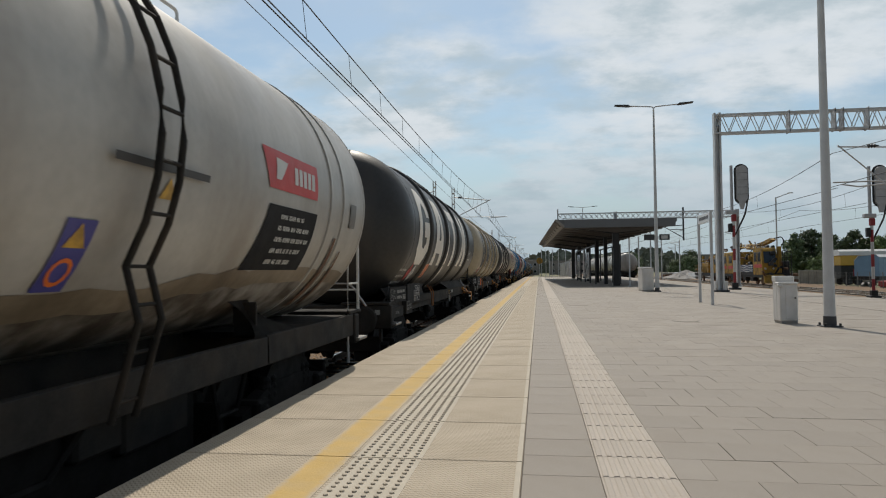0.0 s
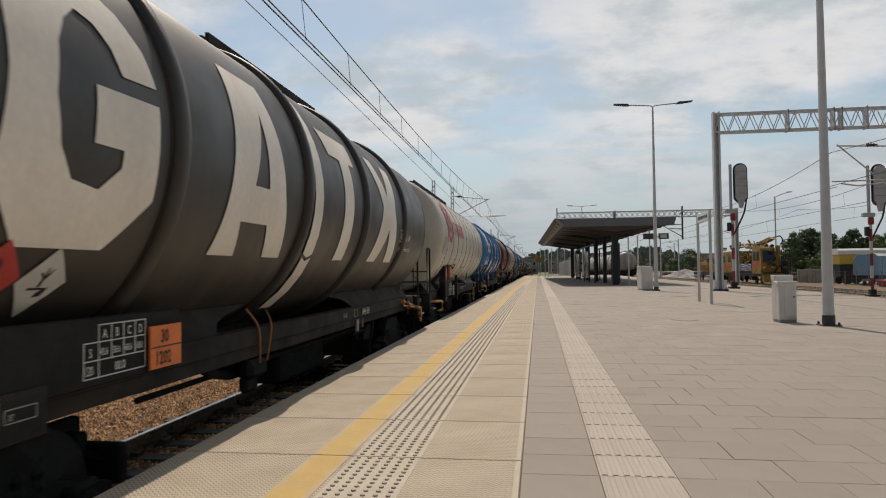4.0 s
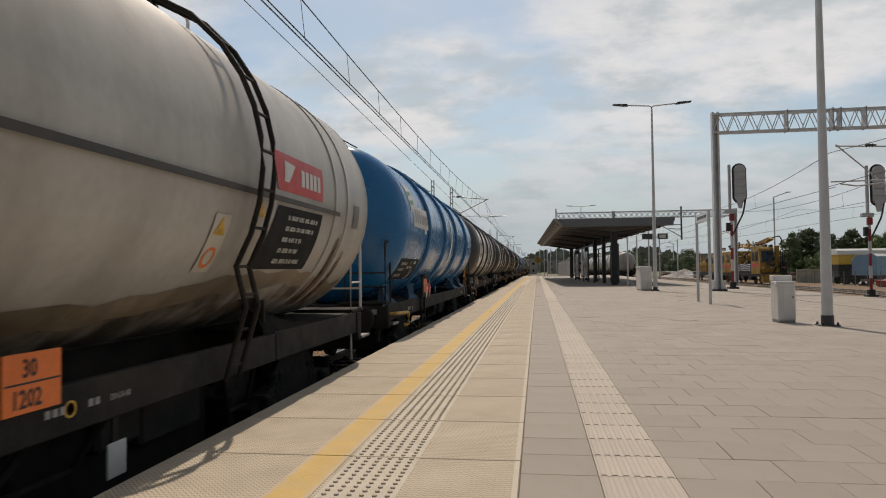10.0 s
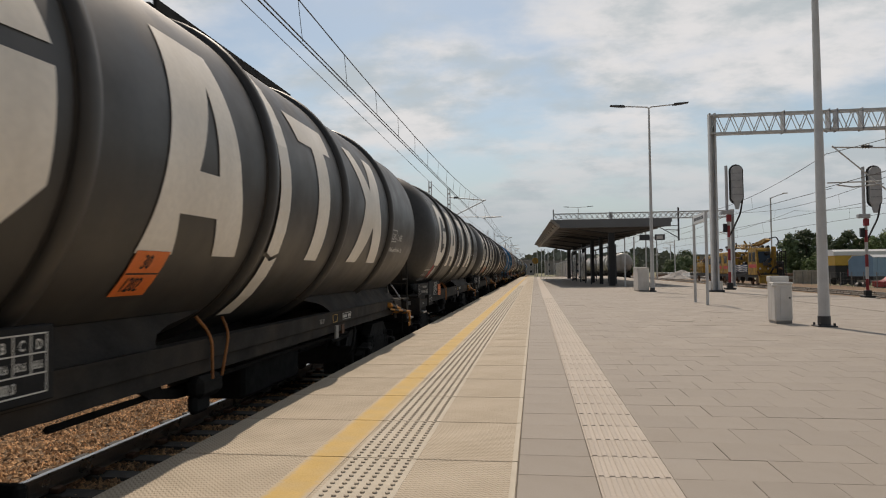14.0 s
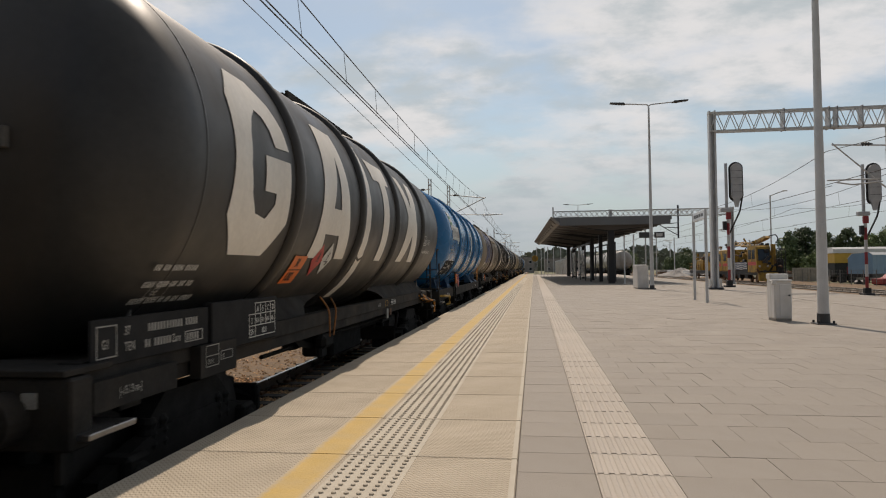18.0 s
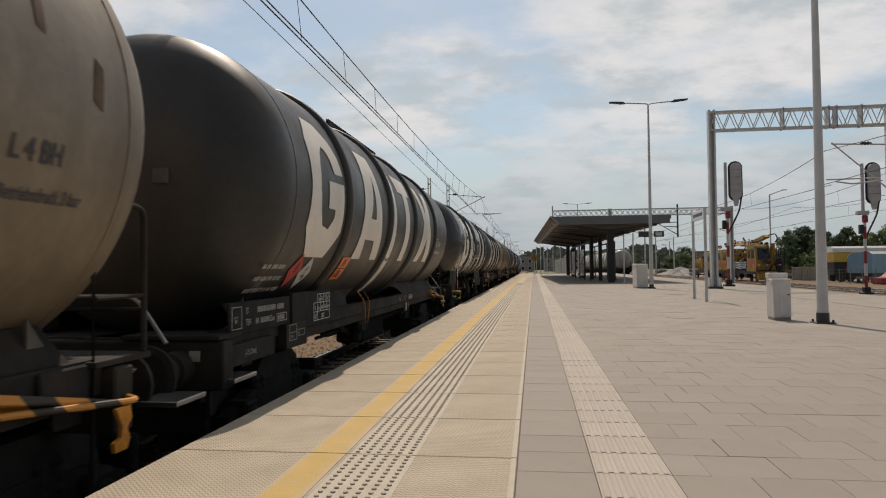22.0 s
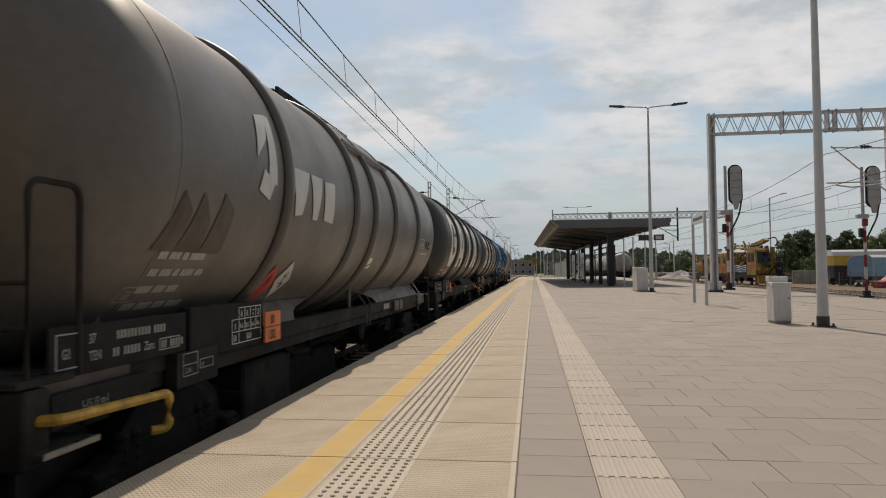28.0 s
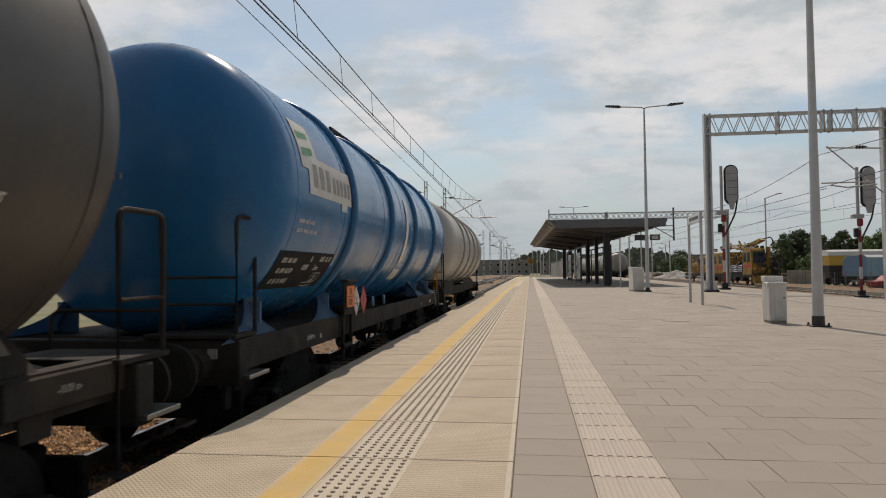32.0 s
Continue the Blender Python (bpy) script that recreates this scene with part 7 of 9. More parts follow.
plain = wagon("plain", M_PALE, "pale grey ribbed tank wagon at the train's tail", (-8.8, -6.6, -4.4, -2.2), stripe_rear=False)

# place of each wagon's rear rim along the track at the start, front of the train first
SPEED = 10.4
TRAIN = [(pale, 8.76), (dark, 24.55), (light, 40.17), (dark_b, 55.5), (white, 70.55), (blue, 85.5), (red, 100.57), (pale_b, 113.0), (blue, 128.45),
         (dark_c, 143.48), (dark_g, 158.6), (dark_b, 173.6), (dark_d, 188.4), (dark_f, 203.5), (blue_b, 218.5), (beige, 232.9), (dark, 247.0), (old, 263.1),
         (dark_e, 277.95), (light_b, 292.4), (mid, 307.15), (dark_b, 321.95), (dark_c, 336.4), (blue_c, 351.4), (plain, 366.0)]
placed, used = [], set()
for proto, y in TRAIN:
    if proto.name in used:
        ob = copy_thing(proto, pose(TRACK, y, RAIL))
        for o in ob.children_recursive:
            if o.data is WHEEL_ME:
                WHEELSETS[0.9 if o.location.y > 0 else -0.9].append(o)
    else:
        used.add(proto.name)
        ob = proto
        ob.matrix_basis = pose(TRACK, y, RAIL)
    placed.append((ob, y))

# ---- overhead line over the track ----


def catenary_mast(x, y, arm, side=1, name="catenary_mast", height=8.3):
    """Lattice-plain steel mast with a hinged cantilever that reaches over the track."""
    m = thing(name, pose(x, y, -0.95), "grey steel overhead line mast with cantilever arm", "catenary mast", "overhead line masts")
    part("foundation", boxes((-0.4, 0.4, -0.4, 0.4, -0.3, 0.25), bevel=0.03), M_CONC, m)
    bm = bmesh.new()
    for s in (-0.085, 0.085):
        box(bm, s - 0.025, s + 0.025, -0.1, 0.1, 0.25, height)
    for z in np.arange(0.6, height, 0.8):
        box(bm, -0.085, 0.085, -0.09, -0.06, z, z + 0.12)
    part("mast", bm, M_GALV, m)
    s = side
    part("cantilever_tube", tubes([[(0, 0, 6.0), (s * (arm + 0.35), 0, 7.35)], [(0, 0, 7.6), (s * (arm + 0.3), 0, 7.3)]], 0.035, 8), M_GALV, m)
    part("registration_arm", tubes([[(s * 0.5, 0, 6.1), (s * (arm + 1.6), 0, 6.05)], [(s * (arm + 1.5), 0, 6.05), (s * arm, 0, 5.98)]], 0.025, 8), M_GALV, m)
    for zz, xx in ((6.05, 0.35), (7.56, 0.5)):
        bm = bmesh.new()
        lathe(bm, [(s * (xx - 0.15), 0.03)] + [(s * (xx - 0.12 + 0.06 * k), 0.09 if k % 2 else 0.05) for k in range(5)] + [(s * (xx + 0.2), 0.03)], 12, "x", (0, 0, zz))
        part("insulator", bm, M_DARKPAINT, m)
    return m


ARM_Y = (-6.0, 50.0, 108.0, 166.0, 224.0, 282.0)
for y in ARM_Y:
    catenary_mast(-6.3, y, 2.45)
for y in (46.0, 104.0, 162.0, 220.0):
    catenary_mast(-7.1, y, 1.6, -1)

CONTACT, CARRY, SAG = 5.02, 6.42, 0.79


def catenary(x, name, spans, zc=CONTACT, zm=CARRY, sag=SAG, step=6.2, twin=True, thick=1.0):
    c = thing(name, pose(x, 0, 0), "overhead contact line with carrier wire and droppers", "overhead line", "overhead lines", "structure")
    for y0, y1 in zip(spans, spans[1:]):
        pts = [(0, y0 + (y1 - y0) * k / 14, zm - sag * 4 * (k / 14) * (1 - k / 14)) for k in range(15)]
        part("carrier_wire", tube(bmesh.new(), pts, 0.012 * thick, 6), M_CABLE, c)
        for dx in ((-0.04, 0.04) if twin else (0.0,)):
            part("contact_wire", tube(bmesh.new(), [(dx + 0.2, y0, zc), (dx - 0.2, y1, zc)], 0.012 * thick, 6), M_CABLE, c)
        n = int((y1 - y0) / step)
        for k in range(1, n):
            t = k / n
            zz = zm - sag * 4 * t * (1 - t)
            part("dropper", tube(bmesh.new(), [(0, y0 + (y1 - y0) * t, zz), (0.2 - 0.4 * t, y0 + (y1 - y0) * t, zc)], 0.006, 5), M_CABLE, c)
    return c


catenary(TRACK, "catenary_1", ARM_Y, step=2.8)
part("feeder_wire", tube(bmesh.new(), [(-0.8, -6, 5.92), (-0.8, 50, 4.82), (-0.9, 108, 4.85), (-0.9, 280, 4.85)], 0.008, 5), M_CABLE, bpy.data.objects["catenary_1"])


# ---- things on the platform ----


def lamp_post(x, y, height=9.0, spread=1.85):
    p = thing("lamp_post", pose(x, y, 0), "tall grey steel lamp post with two slim arms", "street lamp", "platform lamps")
    part("base_plate", boxes((-0.17, 0.17, -0.17, 0.17, 0, 0.025), bevel=0.005), M_DARKPAINT, p)
    for sx in (-0.13, 0.13):
        for sy in (-0.13, 0.13):
            bm = bmesh.new()
            lathe(bm, [(0.02, 0.022), (0.07, 0.022), (0.075, 0.0)], 8, "z", (sx, sy, 0))
            part("anchor_bolt", bm, M_BLACK, p)
    bm = bmesh.new()
    lathe(bm, [(0.02, 0.105), (0.18, 0.105), (0.19, 0.100), (height - 0.15, 0.042), (height - 0.1, 0.0)], 20, "z")
    part("pole", bm, M_POLE, p, smooth=False)
    bm = bmesh.new()
    lathe(bm, [(0.02, 0.112), (0.2, 0.112), (0.2, 0.105)], 20, "z")
    part("base_sleeve", bm, M_DARKPAINT, p, "darker base sleeve")
    part("service_hatch", boxes((-0.05, 0.05, -0.104, -0.094, 1.6, 1.9), bevel=0.004), M_POLE, p)
    for s in (-1, 1):
        part("arm", tube(bmesh.new(), round_line([(0, 0, height - 0.3), (0, 0, height), (s * (spread - 0.55), 0, height + 0.09)], 0.25), 0.03, 8), M_POLE, p)
        bm = bmesh.new()
        prism(bm, [(s * (spread - 0.75), height + 0.05), (s * (spread - 0.65), height + 0.13), (s * spread, height + 0.16), (s * spread, height + 0.12), (s * (spread - 0.55), height + 0.05)], "y", -0.13, 0.13)
        part("luminaire", bm, M_DARKPAINT, p, "flat lamp head")
    return p


lamp_post(5.40, 13.55)
for y in (33.6, 87.0, 107.0):
    lamp_post(5.65, y)


def cabinet(x, y, w, d, h, lower=0.12):
    """Two boxes of one width: a taller one behind, a lower capped one before it."""
    c = thing("electrical_cabinet", pose(x, y, 0), "pale grey electrical cabinet standing on the platform", "cabinet", "platform cabinets")
    part("plinth", boxes((-w / 2 + 0.02, w / 2 - 0.02, -d / 2 + 0.02, d / 2 - 0.02, 0, 0.06)), M_CONC, c)
    part("rear_box", boxes((-w / 2 + 0.005, w / 2, 0.0, d / 2, 0.05, h), bevel=0.012), M_CABINET, c)
    part("rear_lid", boxes((-w / 2 - 0.008, w / 2 + 0.012, 0.01, d / 2 + 0.012, h - 0.10, h + 0.012), bevel=0.012), M_CABINET, c, "grey lid")
    z = h - lower
    part("front_box", boxes((-w / 2, w / 2 - 0.01, -d / 2, -0.003, 0.05, z), bevel=0.02), M_CABINET, c)
    part("front_cap", boxes((-w / 2 - 0.035, w / 2 - 0.005, -d / 2 - 0.02, -0.004, z - 0.035, z + 0.015), bevel=0.014), M_CABINET, c)
    part("cap_lug", boxes((-w / 2 - 0.045, -w / 2 + 0.05, -d / 2 - 0.025, -d / 2 + 0.06, z - 0.085, z - 0.02), bevel=0.014), M_CABINET, c)
    part("door", boxes((-w / 2 + 0.10, w / 2 - 0.03, -d / 2 - 0.010, -d / 2 + 0.002, 0.10, z - 0.08), bevel=0.005), M_CABINET, c)
    bm = bmesh.new()
    lathe(bm, [(-d / 2 - 0.028, 0.0), (-d / 2 - 0.028, 0.016), (-d / 2 - 0.005, 0.016)], 10, "y", (w / 2 - 0.07, 0, h * 0.55))
    part("lock", bm, M_DARKPAINT, c)
    return c


cabinet(4.92, 14.42, 0.345, 0.44, 0.935)
cabinet(5.32, 34.9, 0.55, 1.5, 1.2, 0.04)

# station sign on two posts
sg = thing("station_sign", pose(5.22, 22.2, 0, 0, 0, -2), "white station name sign on two grey posts", "sign")
for y in (-0.92, 0.92):
    part("post", tube(bmesh.new(), [(0, y, 0), (0, y, 2.85)], 0.045, 10), M_POLE, sg)
part("sign_panel", boxes((-0.03, 0.03, -0.87, 0.87, 2.56, 2.84), bevel=0.008), M_SIGNWHITE, sg)
for a, b in ((-0.7, -0.42), (-0.36, -0.1), (-0.04, 0.3), (0.36, 0.7)):
    part("lettering_bar", boxes((-0.034, -0.030, a, b, 2.65, 2.75)), M_DARKPAINT, sg, "dark bar of lettering")


def colour_mast(x, y, z=0.0):
    """Light signal seen from behind on a red and white banded post; z is the height of its foot."""
    s = thing("railway_signal", pose(x, y, z), "railway light signal seen from behind on banded post", "railway signal", "railway signals")
    part("base", boxes((-0.25, 0.25, -0.25, 0.25, 0, 0.1), (-0.14, 0.14, -0.14, 0.14, 0.1, 0.35), bevel=0.02), M_BLACK, s)
    if z:
        part("plinth", boxes((-0.4, 0.4, -0.4, 0.4, -1.0 - z, 0.0), bevel=0.02), M_CONC, s)
    edges = np.linspace(0.3, 3.9, 7)
    for j, (a, b) in enumerate(zip(edges, edges[1:])):
        bm = bmesh.new()
        lathe(bm, [(a, 0.072), (b, 0.072)], 16, "z")
        part("post_band", bm, M_POSTRED if j % 2 == 0 else M_POSTWHITE, s, "red post band" if j % 2 == 0 else "white post band")
    bm = bmesh.new()
    lathe(bm, [(3.9, 0.075), (6.4, 0.075)], 14, "z", (-0.06, 0, 0))
    part("upper_post", bm, M_SIGBACK, s)
    cx, lo, hi = 0.42, 4.75, 6.10
    for name, r, y0, y1, mt in (("backboard", 0.36, -0.03, 0.0, M_BLACK), ("lamp_housing", 0.27, -0.18, -0.03, M_SIGBACK)):
        bm = bmesh.new()
        prism(bm, [(cx + r * math.cos(t), (hi if math.sin(t) > 0 else lo) + r * math.sin(t)) for t in np.linspace(0, 2 * math.pi, 29)[:-1]], "y", y0, y1)
        part(name, bm, mt, s)
    for j in range(4):
        z = lo + (hi - lo) * (0.1 + 0.27 * j)
        part("housing_joint", boxes((cx - 0.26, cx + 0.26, -0.186, -0.18, z, z + 0.015)), M_DARKPAINT, s)
    bm = bmesh.new()
    prism(bm, [(cx - 0.17, lo - 0.2), (cx + 0.17, lo - 0.2), (cx + 0.07, lo - 0.62), (cx - 0.07, lo - 0.62)], "y", -0.16, -0.02)
    part("funnel", bm, M_SIGBACK, s)
    part("equipment_box", boxes((-0.36, 0.18, -0.13, 0.13, 3.88, 4.08), bevel=0.02), M_SIGBACK, s)
    part("red_collar", boxes((-0.09, 0.13, -0.1, 0.1, 3.5, 3.86), bevel=0.02), M_POSTRED, s)
    part("bent_arm", tube(bmesh.new(), round_line([(0.09, 0.1, 2.8), (0.62, 0.1, 3.9), (0.74, 0.1, 4.6)], 0.2), 0.045, 8), M_BLACK, s)
    part("side_box", boxes((-0.26, -0.08, -0.1, 0.1, 2.95, 3.4), bevel=0.02), M_BLACK, s)
    return s


colour_mast(9.97, 36.3)
colour_mast(16.1, 35.3, -0.40)


def lattice_beam(bm, x0, x1, y, z0, z1, bays, crossed=False):
    for z in (z0, z1):
        for dy in (-0.2, 0.2):
            box(bm, x0, x1, y + dy - 0.04, y + dy + 0.04, z - 0.04, z + 0.04)
    for dy in (-0.2, 0.2):
        w = (x1 - x0) / bays
        for k in range(bays):
            a = x0 + k * w
            tube(bm, [(a, y + dy, z0), (a + w / 2, y + dy, z1)], 0.022, 5)
            tube(bm, [(a + w / 2, y + dy, z1), (a + w, y + dy, z0)], 0.022, 5)
            if crossed:
                tube(bm, [(a, y + dy, z1), (a + w / 2, y + dy, z0)], 0.022, 5)
                tube(bm, [(a + w / 2, y + dy, z0), (a + w, y + dy, z1)], 0.022, 5)


def gantry(x0, x1, y, zt, zb, posts, bays, crossed=False):
    g = thing("overhead_gantry", pose(0, y, 0), "galvanised lattice gantry spanning the tracks", "gantry", "overhead gantries")
    bm = bmesh.new()
    lattice_beam(bm, x0, x1, 0, zb, zt, bays, crossed)
    part("lattice_beam", bm, M_GALV, g)
    for x, b in posts:
        bm = bmesh.new()
        for s in (-0.115, 0.115):
            box(bm, x + s - 0.04, x + s + 0.04, -0.16, 0.16, b, zt + 0.12)
        box(bm, x - 0.08, x + 0.08, 0.06, 0.09, b, zt + 0.1)
        for z in np.arange(b + 1.2, zt, 2.2):
            box(bm, x - 0.08, x + 0.08, -0.12, 0.06, z, z + 0.03)
        part("post", bm, M_GALV, g)
        part("plinth", boxes((x - 0.33, x + 0.33, -0.33, 0.33, b, b + 0.09), bevel=0.02), M_DARKPAINT, g, "dark base plate")
        for s in (-0.25, 0.25):
            part("stiffener", boxes((x + s - 0.02, x + s + 0.02, -0.2, 0.2, b + 0.09, b + 0.5), bevel=0.01), M_GALV, g)
            bm = bmesh.new()
            lathe(bm, [(b + 0.09, 0.03), (b + 0.17, 0.03), (b + 0.18, 0.0)], 8, "z", (x + s, -0.27, 0))
            part("anchor_bolt", bm, M_STEEL, g)
    return g


g1 = gantry(8.3, 16.4, 33.1, 8.32, 7.46, ((8.44, 0.0), (16.28, -0.97)), 12)
for x in (11.6, 13.58, 13.92, 15.0):
    part("frame_clamp", boxes((x, x + 0.055, -0.24, 0.24, 7.38, 8.42), bevel=0.008), M_SIGBACK, g1)
part("cantilever_tube", tubes([[(13.75, 0, 6.72), (16.2, 0, 4.45)], [(13.75, 0, 6.65), (16.25, 0, 6.55)], [(13.5, 0, 5.0), (15.8, 0, 5.02)], [(13.9, 0, 4.90), (14.6, 0, 4.78), (15.9, 0, 4.90)]], 0.035, 8), M_GALV, g1)
bm = bmesh.new()
lathe(bm, [(15.0, 0.03)] + [(15.02 + 0.06 * k, 0.1 if k % 2 else 0.05) for k in range(7)] + [(15.5, 0.03)], 12, "x", (0, 0, 6.64))
part("insulator", bm, M_DARKPAINT, g1)
g2 = gantry(1.9, 18.6, 66.0, 6.50, 5.90, ((7.35, 0.0), (18.45, -0.97)), 17, True)
part("end_stub", boxes((1.84, 1.96, -0.25, 0.25, 5.9, 6.95), bevel=0.01), M_GALV, g2)
for x in (13.6,):
    part("drop_post", boxes((x - 0.07, x + 0.07, -0.07, 0.07, 3.75, 6.9), bevel=0.01), M_DARKPAINT, g2)
    part("cantilever_tube", tubes([[(x, 0, 4.0), (x - 1.9, 0, 5.15)], [(x, 0, 5.2), (x - 2.0, 0, 5.1)], [(x, 0, 4.75), (x - 1.2, 0, 4.8)]], 0.04, 6), M_DARKPAINT, g2)
for x in (13.5, 18.6, 24.0):
    catenary(x, "catenary_2", (-20, 33.1, 66.0, 120, 180), 4.75, 6.35, 0.9, 9.0, False, 1.2)

# ---- canopy over the middle of the platform ----
cn = thing("platform_canopy", pose(0.1, 45.0, 0, 0, 0, 1.45), "grey flat platform canopy on dark columns", "canopy")
CY1 = 40.0      # length
bm = bmesh.new()
outline = [(1.05, 4.42), (8.85, 4.42), (8.85, 4.25), (8.2, 3.95), (5.1, 3.86), (1.6, 4.02)]
prism(bm, outline, "y", 0.12, CY1)
part("roof_body", bm, M_CANOPY, cn)
part("front_fascia", boxes((1.62, 8.75, 0.0, 0.12, 3.86, 4.42), bevel=0.01), M_CANOPY, cn, "grey front fascia")
bm = bmesh.new()
prism(bm, [(0.95, 4.30), (1.6, 3.99), (5.1, 3.82), (8.3, 3.90), (8.9, 4.2), (8.9, 4.3), (5.1, 3.86), (1.05, 4.42)], "y", 0.3, CY1)
part("soffit", bm, M_SOFFIT, cn, "dark soffit")
for k in range(14):
    y = 0.6 + k * 2.9
    bm = bmesh.new()
    prism(bm, [(1.15, 4.28), (1.3, 4.02), (4.9, 3.55), (5.2, 3.55), (8.6, 3.9), (8.75, 4.2)], "y", y, y + 0.14)
    part("roof_beam", bm, M_SOFFIT, cn)
for y, q in ((0.95, 0.20), (6.6, 0.13), (12.2, 0.13), (19.6, 0.20), (29.5, 0.20), (38.4, 0.20)):
    part("column", boxes((5.06 - q, 5.06 + q, y - q, y + q, 0, 3.8), bevel=0.02), M_BLACK, cn, "dark square column")
    bm = bmesh.new()
    prism(bm, [(1.75, 3.98), (4.7, 3.50), (5.4, 3.50), (8.3, 3.86), (8.3, 3.92), (5.1, 3.84), (1.75, 4.02)], "y", y - 0.18, y + 0.18)
    part("roof_arm", bm, M_BLACK, cn, "dark bracket arms under the roof")
bm = bmesh.new()
prism(bm, [(1.02, 4.44), (1.10, 4.46), (1.66, 4.02), (1.62, 3.94), (1.50, 3.94), (1.02, 4.36)], "y", 0.02, CY1)
part("side_fascia", bm, M_FASCIA, cn, "sloping pale brown side fascia")
sh = thing("waiting_shelter", pose(0.1, 45.0, 0, 0, 0, 1.45), "glazed waiting shelter under the canopy", "shelter")
for k in range(5):
    y = 6.0 + k * 4.2
    part("frame_post", boxes((4.2, 4.3, y, y + 0.1, 0, 2.9), bevel=0.01), M_DARKPAINT, sh)
    part("frame_post", boxes((6.0, 6.1, y, y + 0.1, 0, 2.9), bevel=0.01), M_DARKPAINT, sh)
    if k in (1, 3):
        part("glass_pane", boxes((4.24, 4.26, y + 0.12, y + 4.1, 0.3, 2.5)), M_GLASSBACK, sh)
for x in (4.2, 6.0):
    part("top_rail", boxes((x, x + 0.1, 6.0, 22.9, 2.85, 2.95)), M_DARKPAINT, sh)
for x in (5.75, 6.1):
    pp = thing("slim_post", pose(x, 44.2 if x < 6 else 42.6, 0), "slim pale steel post beside the canopy", "post", "slim posts")
    part("post_tube", tube(bmesh.new(), [(0, 0, 0), (0, 0, 3.1)], 0.045, 8), M_GALV, pp)
    part("foot_plate", boxes((-0.1, 0.1, -0.1, 0.1, 0, 0.02)), M_GALV, pp)

ck = thing("platform_display", pose(5.68, 33.6, 2.5), "pair of small dark square signs on the lamp post", "sign")
for dx in (-0.36, 0.36):
    part("panel", boxes((dx - 0.24, dx + 0.24, -0.03, 0.03, 0, 0.28), bevel=0.01), M_DARKPAINT, ck)
part("panel_mark", boxes((0.20, 0.50, -0.036, -0.03, 0.06, 0.22)), M_POSTWHITE, ck, "pale mark")
part("bracket", boxes((-0.6, 0.6, 0.03, 0.05, 0.1, 0.14)), M_GALV, ck)

# ---- right-hand tracks: yellow works train, standing tank wagons ----


def machine_wheels(v, rows):
    for yy in rows:
        bm = bmesh.new()
        for s in (-1, 1):
            lathe(bm, [(s * 0.85, 0.0), (s * 0.85, 0.42), (s * 0.72, 0.45), (s * 0.7, 0.0)], 20, "x", (0, yy, 0.43))
        lathe(bm, [(-0.72, 0.08), (0.72, 0.08)], 10, "x", (0, yy, 0.43))
        part("wheelset", bm, M_RUST, v)


def clutter(v, rng, y0, y1, z0, z1, count, materials, tag):
    """Boxes, tanks and bars of the working gear, each a part."""
    for k in range(count):
        y, z, x = rng.uniform(y0, y1), rng.uniform(z0, z1), rng.uniform(-1.25, 0.9)
        if k % 3 == 0:
            bm = boxes((x, x + rng.uniform(0.2, 0.5), y, y + rng.uniform(0.3, 0.9), z, z + rng.uniform(0.15, 0.45)), bevel=0.03)
        elif k % 3 == 1:
            bm = tube(bmesh.new(), [(x, y, z), (x + rng.uniform(-0.5, 0.5), y + rng.uniform(-1.6, 1.6), z + rng.uniform(-0.1, 0.7))], rng.uniform(0.05, 0.11), 7)
        else:
            bm = bmesh.new()
            lathe(bm, [(y, 0.0), (y, 0.16), (y + rng.uniform(0.3, 0.8), 0.16), (y + 0.9, 0.0)], 12, "y", (x, 0, z))
        part(tag, bm, rng.choice(materials), v)


